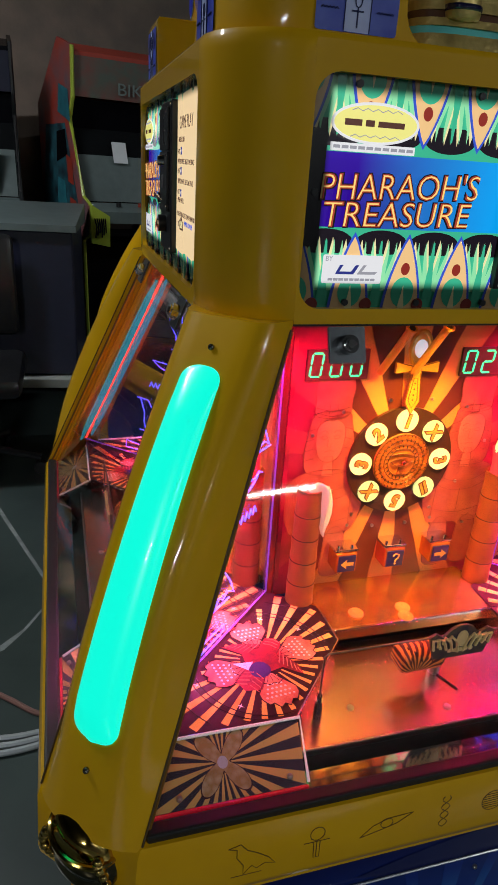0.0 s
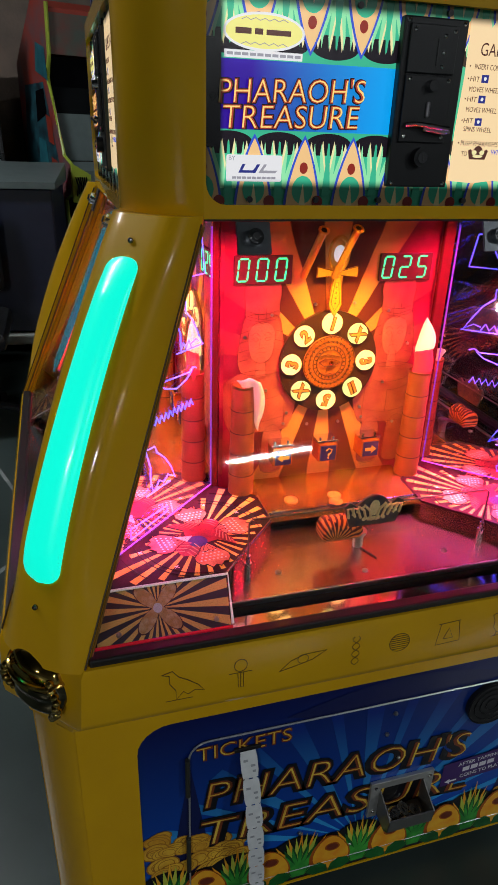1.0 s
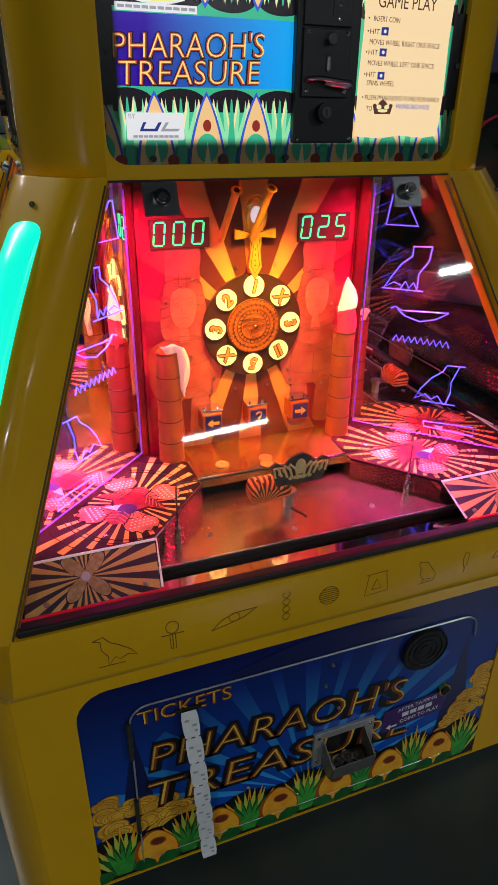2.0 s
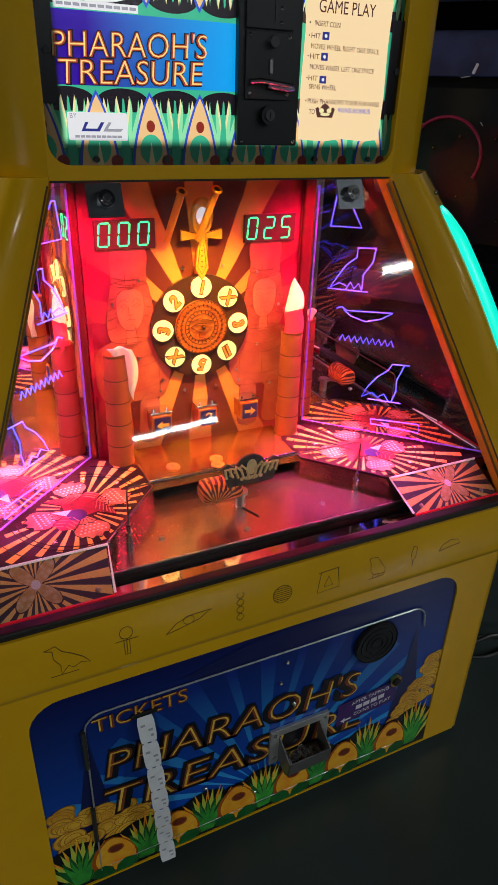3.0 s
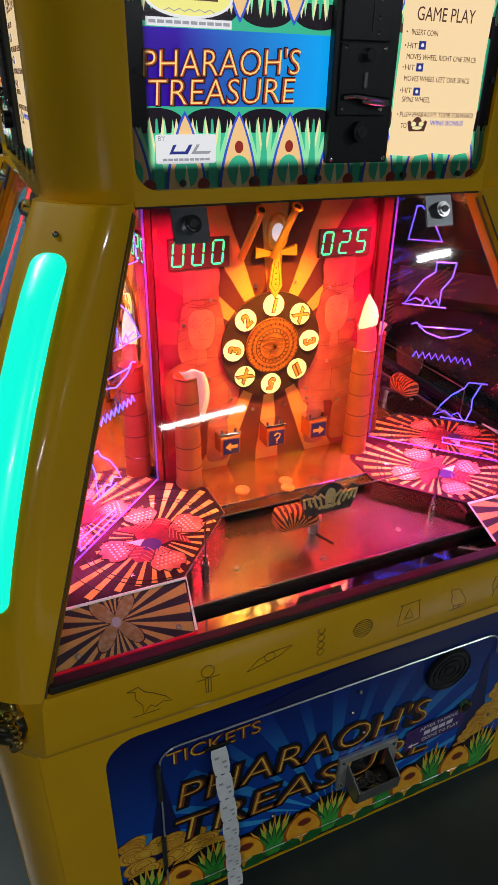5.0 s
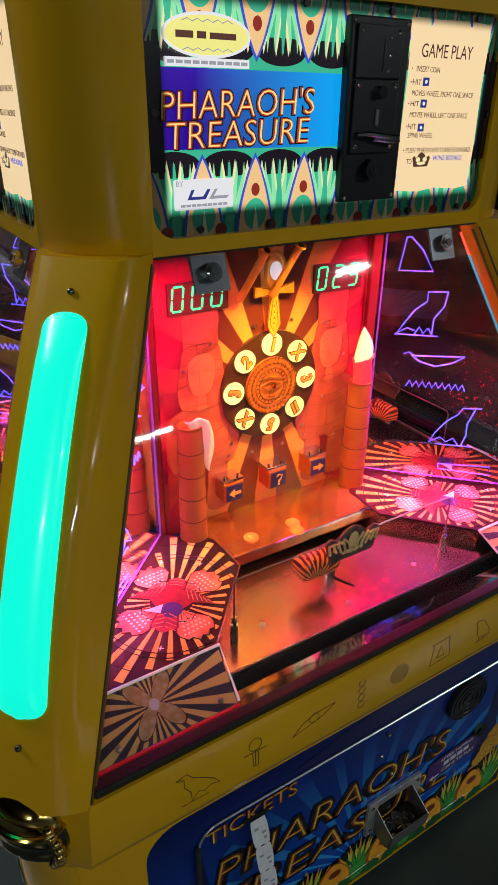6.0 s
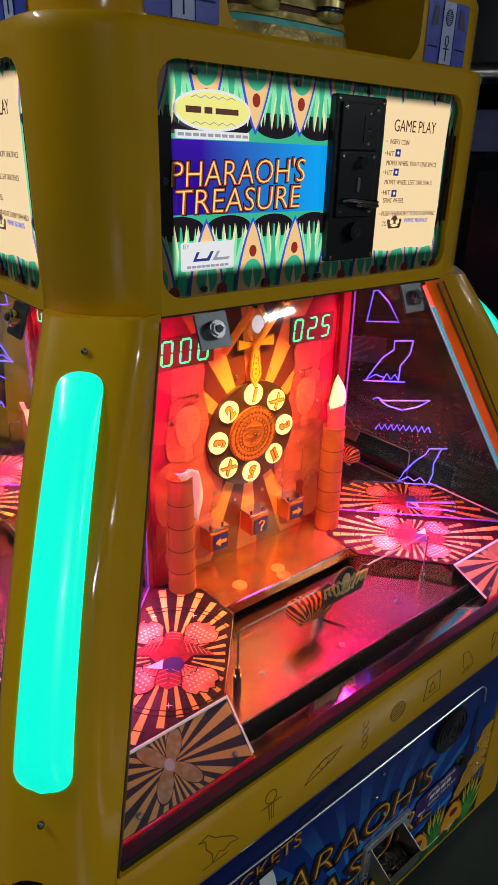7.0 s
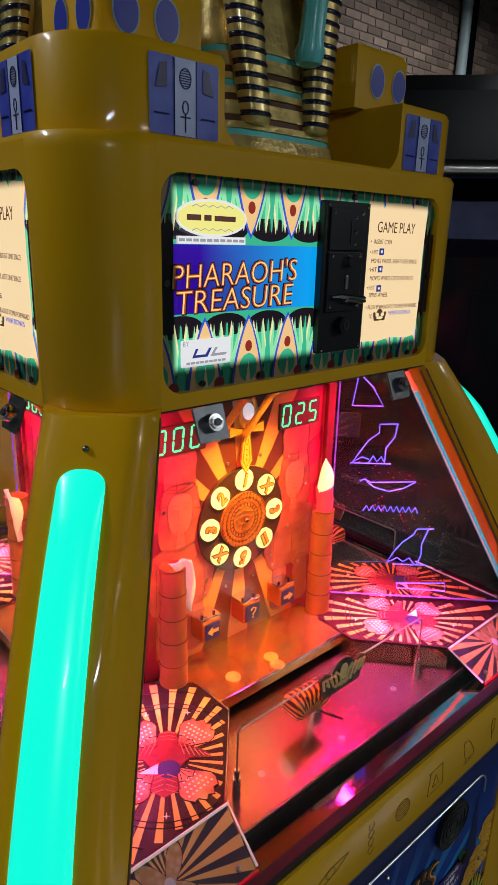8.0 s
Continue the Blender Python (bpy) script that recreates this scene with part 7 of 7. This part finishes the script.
    prism(bm, [(0.115, 1.63), (0.10, 1.83), (0.12, 1.83), (0.135, 1.63)], 0.02, w - 0.02)
    mq = part("marquee", bm, MARQUEE if art else CAB_NAVY, ob)
    bm = bmesh.new()
    prism(bm, [(0.10, 1.84), (0.30, 1.90), (0.74, 1.60), (0.72, 1.58), (0.30, 1.87), (0.10, 1.82)], 0.02, w - 0.02)
    part("roof", bm, ART_RED if art else CAB_BLACK, ob)
    return ob, mq, prof


cab_m = Matrix.Translation((-0.135, 3.22, 0)) @ Matrix.Rotation(radians(16), 4, "Z")
cab, mq, prof = upright_cabinet(cab_m, "tall upright arcade cabinet with red side art and lime trim", RED_SIDE, TRIM_LIME)
bm = bmesh.new()
poly(bm, [(0.000, -0.155, 0.900), (0.105, -0.155, 0.880), (0.105, -0.165, 1.040), (0.000, -0.165, 1.100)], (0, 0.02, 0))
cheek = part("lime_cheek", bm, TRIM_LIME, cab, "lime panel with dark drawn art")
bm = bmesh.new()
for k in range(6):
    tube(bm, [(0.020 + 0.012 * k, -0.167, 0.93 + 0.012 * (k % 3)), (0.028 + 0.010 * k, -0.1685, 0.985 + 0.01 * (k % 2)), (0.016 + 0.012 * k, -0.169, 1.03)], 0.004, 5)
part("cheek_art", bm, CAB_BLACK, cheek)
letters("marquee_word", "BIKERS", 0.085, mat("pale_marquee_print", (0.2, 0.25, 0.24), 0.4), mq, Matrix.Translation((0.27, 0.105, 1.655)) @ Matrix.Rotation(radians(94), 4, "X"), thick=0.001, width=0.3)
bm = bmesh.new()
poly(bm, [(0.24, 0.125, 1.31), (0.325, 0.125, 1.31), (0.325, 0.165, 1.42), (0.24, 0.165, 1.42)], (0, 0.002, 0))
pn = tagged(part("paper_note", bm, PAPER, None), "white paper note taped to the dark screen", "note")
pn.matrix_basis = cab_m @ Matrix.Translation((0, -0.012, 0.0))

dark2, _, _ = upright_cabinet(Matrix.Translation((-1.06, 3.3, 0)) @ Matrix.Rotation(radians(4), 4, "Z"), "dark upright arcade cabinet with a grey control deck", CAB_BLACK, BLACK, art=False)
bm = bmesh.new()
box(bm, 0.06, 0.5, 0.03, 0.05, 1.14, 1.40, 0.004)
part("grey_bezel", bm, GREY_PANEL, dark2)
dark3, _, _ = upright_cabinet(Matrix.Translation((-1.80, 3.3, 0)) @ Matrix.Rotation(radians(-3), 4, "Z"), "dark upright arcade cabinet with a blue marquee", CAB_NAVY, BLACK, art=False)

# low console on a trolley
console = empty("game_console", "dark navy cocktail game table with grey top", "game table", Matrix.Translation((-1.42, 2.6, 0)) @ Matrix.Rotation(radians(-6), 4, "Z"))
bm = bmesh.new()
box(bm, 0.0, 1.22, 0.0, 0.6, 0.34, 1.01, 0.008)
part("body", bm, CAB_NAVY, console)
bm = bmesh.new()
prism(bm, [(-0.03, 1.011), (-0.03, 1.04), (0.62, 1.10), (0.62, 1.011)], -0.02, 1.24)
part("top", bm, GREY_PANEL, console, "grey sloping top")
bm = bmesh.new()
tube(bm, [(0.86, 0.05, 1.04), (0.87, 0.05, 1.16)], 0.006, 8)
stick_ = part("joystick", bm, STEEL, console, smooth=True)
bm = bmesh.new()
ball(bm, Matrix.Translation((0.87, 0.05, 1.17)), 0.017, 14)
part("ball_top", bm, CHROME, stick_, smooth=True)
bm = bmesh.new()
box(bm, 0.4, 0.78, 0.03, 0.3, 1.04, 1.10, 0.02)
part("cover", bm, mat("clear_plastic_wrap", (0.45, 0.5, 0.5), 0.2, bump=0.5, bump_scale=25), console)
trolley = empty("low_trolley", "low wooden trolley with a pale edge under the game table", "trolley", Matrix.Translation((-1.5, 2.55, 0)) @ Matrix.Rotation(radians(-6), 4, "Z"))
bm = bmesh.new()
box(bm, 0, 1.45, 0, 0.75, 0.29, 0.335, 0.004)
part("deck", bm, mat("pale_board_edge", (0.3, 0.31, 0.29), 0.6), trolley)
WOOD = mat("raw_pine", (0.32, 0.22, 0.12), 0.7, dark=(0.2, 0.13, 0.07), scale=25)
for x in (0.02, 0.65, 1.30):
    bm = bmesh.new()
    box(bm, x, x + 0.1, 0.03, 0.12, 0.08, 0.289, 0.004)
    part("block", bm, WOOD, trolley)
    bm = bmesh.new()
    box(bm, x, x + 0.1, 0.0, 0.74, 0.0, 0.079, 0.004)
    part("runner", bm, WOOD, trolley)

# office chair
chair = empty("office_chair", "black office chair on castors", "chair", Matrix.Translation((-0.69, 2.15, 0)))
CH = mat("black_chair_plastic", (0.015, 0.015, 0.017), 0.35)
for k in range(5):
    a = math.tau * k / 5 - 0.15
    bm = bmesh.new()
    tube(bm, [(0.03 * math.cos(a), 0.03 * math.sin(a), 0.13), (0.3 * math.cos(a), 0.3 * math.sin(a), 0.075)], 0.018, 8)
    leg = part("leg", bm, CH, chair, smooth=True)
    bm = bmesh.new()
    for s in (-1, 1):
        cyl(bm, Matrix.Translation((0.3 * math.cos(a) - s * 0.016 * math.sin(a), 0.3 * math.sin(a) + s * 0.016 * math.cos(a), 0.03)) @ Matrix.Rotation(a, 4, "Z") @ Matrix.Rotation(radians(90), 4, "X"), 0.03, 0.02, 18)
    part("castor", bm, BLACK, leg, smooth=True)
bm = bmesh.new()
cyl(bm, Matrix.Translation((0, 0, 0.27)), 0.028, 0.3, 16)
part("column", bm, CH, chair, smooth=True)
bm = bmesh.new()
box(bm, -0.25, 0.25, -0.25, 0.25, 0.41, 0.50, 0.035)
part("seat", bm, mat("black_leatherette", (0.014, 0.014, 0.016), 0.3, bump=0.1, bump_scale=200), chair, smooth=True)
bm = bmesh.new()
box(bm, -0.23, 0.23, 0.24, 0.30, 0.56, 1.0, 0.03)
tube(bm, [(0, 0.2, 0.44), (0, 0.3, 0.46), (0, 0.3, 0.7)], 0.02, 8)
part("backrest", bm, CH, chair, smooth=True)

# big black machines on the other side
BLUE_PRINT = mat("blue_box_print", (0.008, 0.010, 0.06), 0.45, dark=(0.04, 0.05, 0.16), scale=12, amount=1.0)
racer = empty("black_cabinet", "glossy black arcade cabinet with a chrome bar", "arcade cabinet", Matrix.Translation((1.78, 1.02, 0)) @ Matrix.Rotation(radians(-50), 4, "Z"))
bm = bmesh.new()
prism(bm, [(0.0, 0.0), (0.0, 1.50), (-0.10, 1.58), (-0.10, 1.86), (0.12, 1.955), (0.8, 1.955), (0.8, 0.0)], -0.72, 0.72)
part("body", bm, CAB_BLACK, racer)
bm = bmesh.new()
cyl(bm, Matrix.Translation((0.0, -0.13, 1.60)) @ Matrix.Rotation(radians(90), 4, "Y"), 0.032, 1.1, 20)
part("chrome_bar", bm, STEEL, racer, "brushed metal bar", smooth=True)
bm = bmesh.new()
box(bm, -0.6, 0.6, -0.03, -0.004, 1.36, 1.50, 0.004)
part("blue_marquee", bm, BLUE_PRINT, racer)
bm = bmesh.new()
box(bm, -0.6, 0.6, -0.014, -0.004, 0.8, 1.33, 0.004)
part("screen", bm, SCREEN, racer)
bm = bmesh.new()
box(bm, -0.6, 0.6, -0.22, -0.003, 0.55, 0.78, 0.02)
part("console", bm, CAB_BLACK, racer)
bm = bmesh.new()
box(bm, -0.5, -0.1, -0.228, -0.221, 0.60, 0.7, 0.002)
part("label_plate", bm, BLUE_PRINT, racer)
claw = empty("black_cabinet", "black arcade cabinet with a dark red arc and small bolts", "arcade cabinet", Matrix.Translation((1.55, 0.55, 0)) @ Matrix.Rotation(radians(-62), 4, "Z"))
bm = bmesh.new()
prism(bm, [(0.0, 0.0), (0.0, 1.30), (0.22, 1.36), (0.75, 1.36), (0.75, 0.0)], -0.1, 0.6)
part("body", bm, CAB_BLACK, claw)
bm = bmesh.new()
box(bm, 0.0, 0.5, -0.006, -0.001, 0.75, 1.2, 0.003)
part("front_door", bm, CAB_BLACK, claw)
bm = bmesh.new()
tube(bm, [(-0.26 + 0.135 * math.cos(a), -0.020, 1.10 + 0.135 * math.sin(a)) for a in [radians(160 - 9 * k) for k in range(22)]], 0.006, 8)
part("red_arc", bm, mat("dark_red_trim", (0.35, 0.015, 0.06), 0.3), racer, "dark red arc trim", smooth=True)
for x, z in ((-0.209, 1.171), (-0.083, 1.168), (-0.026, 0.89), (-0.189, 0.967), (-0.30, 1.13), (0.06, 1.05), (0.10, 0.85), (-0.35, 1.21)):
    bm = bmesh.new()
    ball(bm, Matrix.Translation((x, -0.016, z)), 0.006, 10)
    part("bolt", bm, GOLD, racer, smooth=True)
# pale slivers added as glints on the black cabinet
for x, z, w, h, tilt in ((-0.193, 1.385, 0.010, 0.034, 20), (-0.222, 1.360, 0.034, 0.003, -8), (-0.14, 1.215, 0.018, 0.003, 50)):
    bm = bmesh.new()
    bmesh.ops.create_cube(bm, size=1, matrix=Matrix.Translation((x, -0.034, z)) @ Matrix.Rotation(radians(tilt), 4, "Y") @ Matrix.Diagonal((w, 0.006, h, 1)))
    bmesh.ops.bevel(bm, geom=bm.edges[:], offset=0.0015, segments=2, affect="EDGES")
    part("bright_bracket", bm, mat("bright_bracket_metal", (0.8, 0.82, 0.85), 0.35, metal=0.4), racer)
rack = empty("perforated_rack", "grey perforated metal rack upright", "rack", Matrix.Translation((2.62, 0.72, 0)) @ Matrix.Rotation(radians(-55), 4, "Z"))
bm = bmesh.new()
box(bm, 0, 0.05, 0, 0.004, 0, 1.5)
box(bm, 0, 0.004, 0, 0.05, 0, 1.5)
part("upright", bm, mat("galvanised_rack", (0.4, 0.42, 0.43), 0.4, metal=0.7), rack)
for k in range(30):
    bm = bmesh.new()
    cyl(bm, Matrix.Translation((0.025, -0.001, 0.05 + 0.048 * k)) @ Matrix.Rotation(radians(90), 4, "X"), 0.012, 0.003, 10)
    part("hole", bm, BLACK, rack)

# pipe on the far wall
bm = bmesh.new()
cyl(bm, Matrix.Translation((6.9, 4.1, 2.5)), 0.06, 5.0, 16)
tagged(part("wall_pipe", bm, mat("grey_pipe_paint", (0.32, 0.4, 0.42), 0.5), None, smooth=True), "grey painted pipe running up the brick wall", "pipe", kind="structure")
bm = bmesh.new()
box(bm, 7.03, 7.17, 4.12, 4.199, 0, 5.0)
tagged(part("cable_duct", bm, CAB_BLACK, None), "black cable duct running up the brick wall", "duct", kind="structure")

# ---- bricks of the far wall ----
BRICK = mat("old_brick", (0.30, 0.20, 0.15), 0.85, dark=(0.17, 0.12, 0.10), scale=9, amount=1.0, bump=0.3, bump_scale=50)
nt = BRICK.node_tree
info = nt.nodes.new("ShaderNodeObjectInfo")
hsv = nt.nodes.new("ShaderNodeHueSaturation")
rng = nt.nodes.new("ShaderNodeMapRange")
rng.inputs["To Min"].default_value, rng.inputs["To Max"].default_value = 0.6, 1.35
bs = nt.nodes["Principled BSDF"]
src = bs.inputs["Base Color"].links[0].from_socket
nt.links.new(info.outputs["Random"], rng.inputs["Value"])
nt.links.new(rng.outputs["Result"], hsv.inputs["Value"])
nt.links.new(src, hsv.inputs["Color"])
nt.links.new(hsv.outputs["Color"], bs.inputs["Base Color"])
north = bpy.data.objects["wall_north"]
bm = bmesh.new()
box(bm, -0.1075, 0.1075, -0.011, 0.0, -0.0325, 0.0325, 0.004)
brick_me = bpy.data.meshes.new("brick")
bm.to_mesh(brick_me)
bm.free()
brick_me.materials.append(BRICK)
random.seed(11)
rest = []
for row in range(44):
    for col in range(38):
        x, z = 1.2 + 0.2275 * col + (0.114 if row % 2 else 0), 1.75 + 0.0775 * row
        jig = (random.uniform(-0.004, 0.004), random.uniform(-0.004, 0.0), random.uniform(-0.003, 0.003))
        if x > 8.7:
            continue
        if 4.6 < x < 7.9 and 2.72 < z < 3.9:
            ob = new("brick", brick_me)
            ob.parent = north
            ob.location = (x + jig[0], 4.2 + jig[1], z + jig[2])
        else:
            rest.append((x + jig[0], z + jig[2]))
bm = bmesh.new()
vs, fs = [], []
for x, z in rest:
    n = len(vs)
    vs += [(x + a, 4.2 + b, z + c) for b in (0.0, -0.011) for a, c in ((-0.107, -0.032), (0.107, -0.032), (0.107, 0.032), (-0.107, 0.032))]
    fs += [(n + 4, n + 5, n + 6, n + 7), (n, n + 1, n + 5, n + 4), (n + 1, n + 2, n + 6, n + 5), (n + 2, n + 3, n + 7, n + 6), (n + 3, n, n + 4, n + 7)]
bm.free()
me = bpy.data.meshes.new("brickwork")
me.from_pydata(vs, [], fs)
me.materials.append(BRICK)
ob = new("brickwork", me)
ob.parent = north
tagged(ob, kind="stuff")
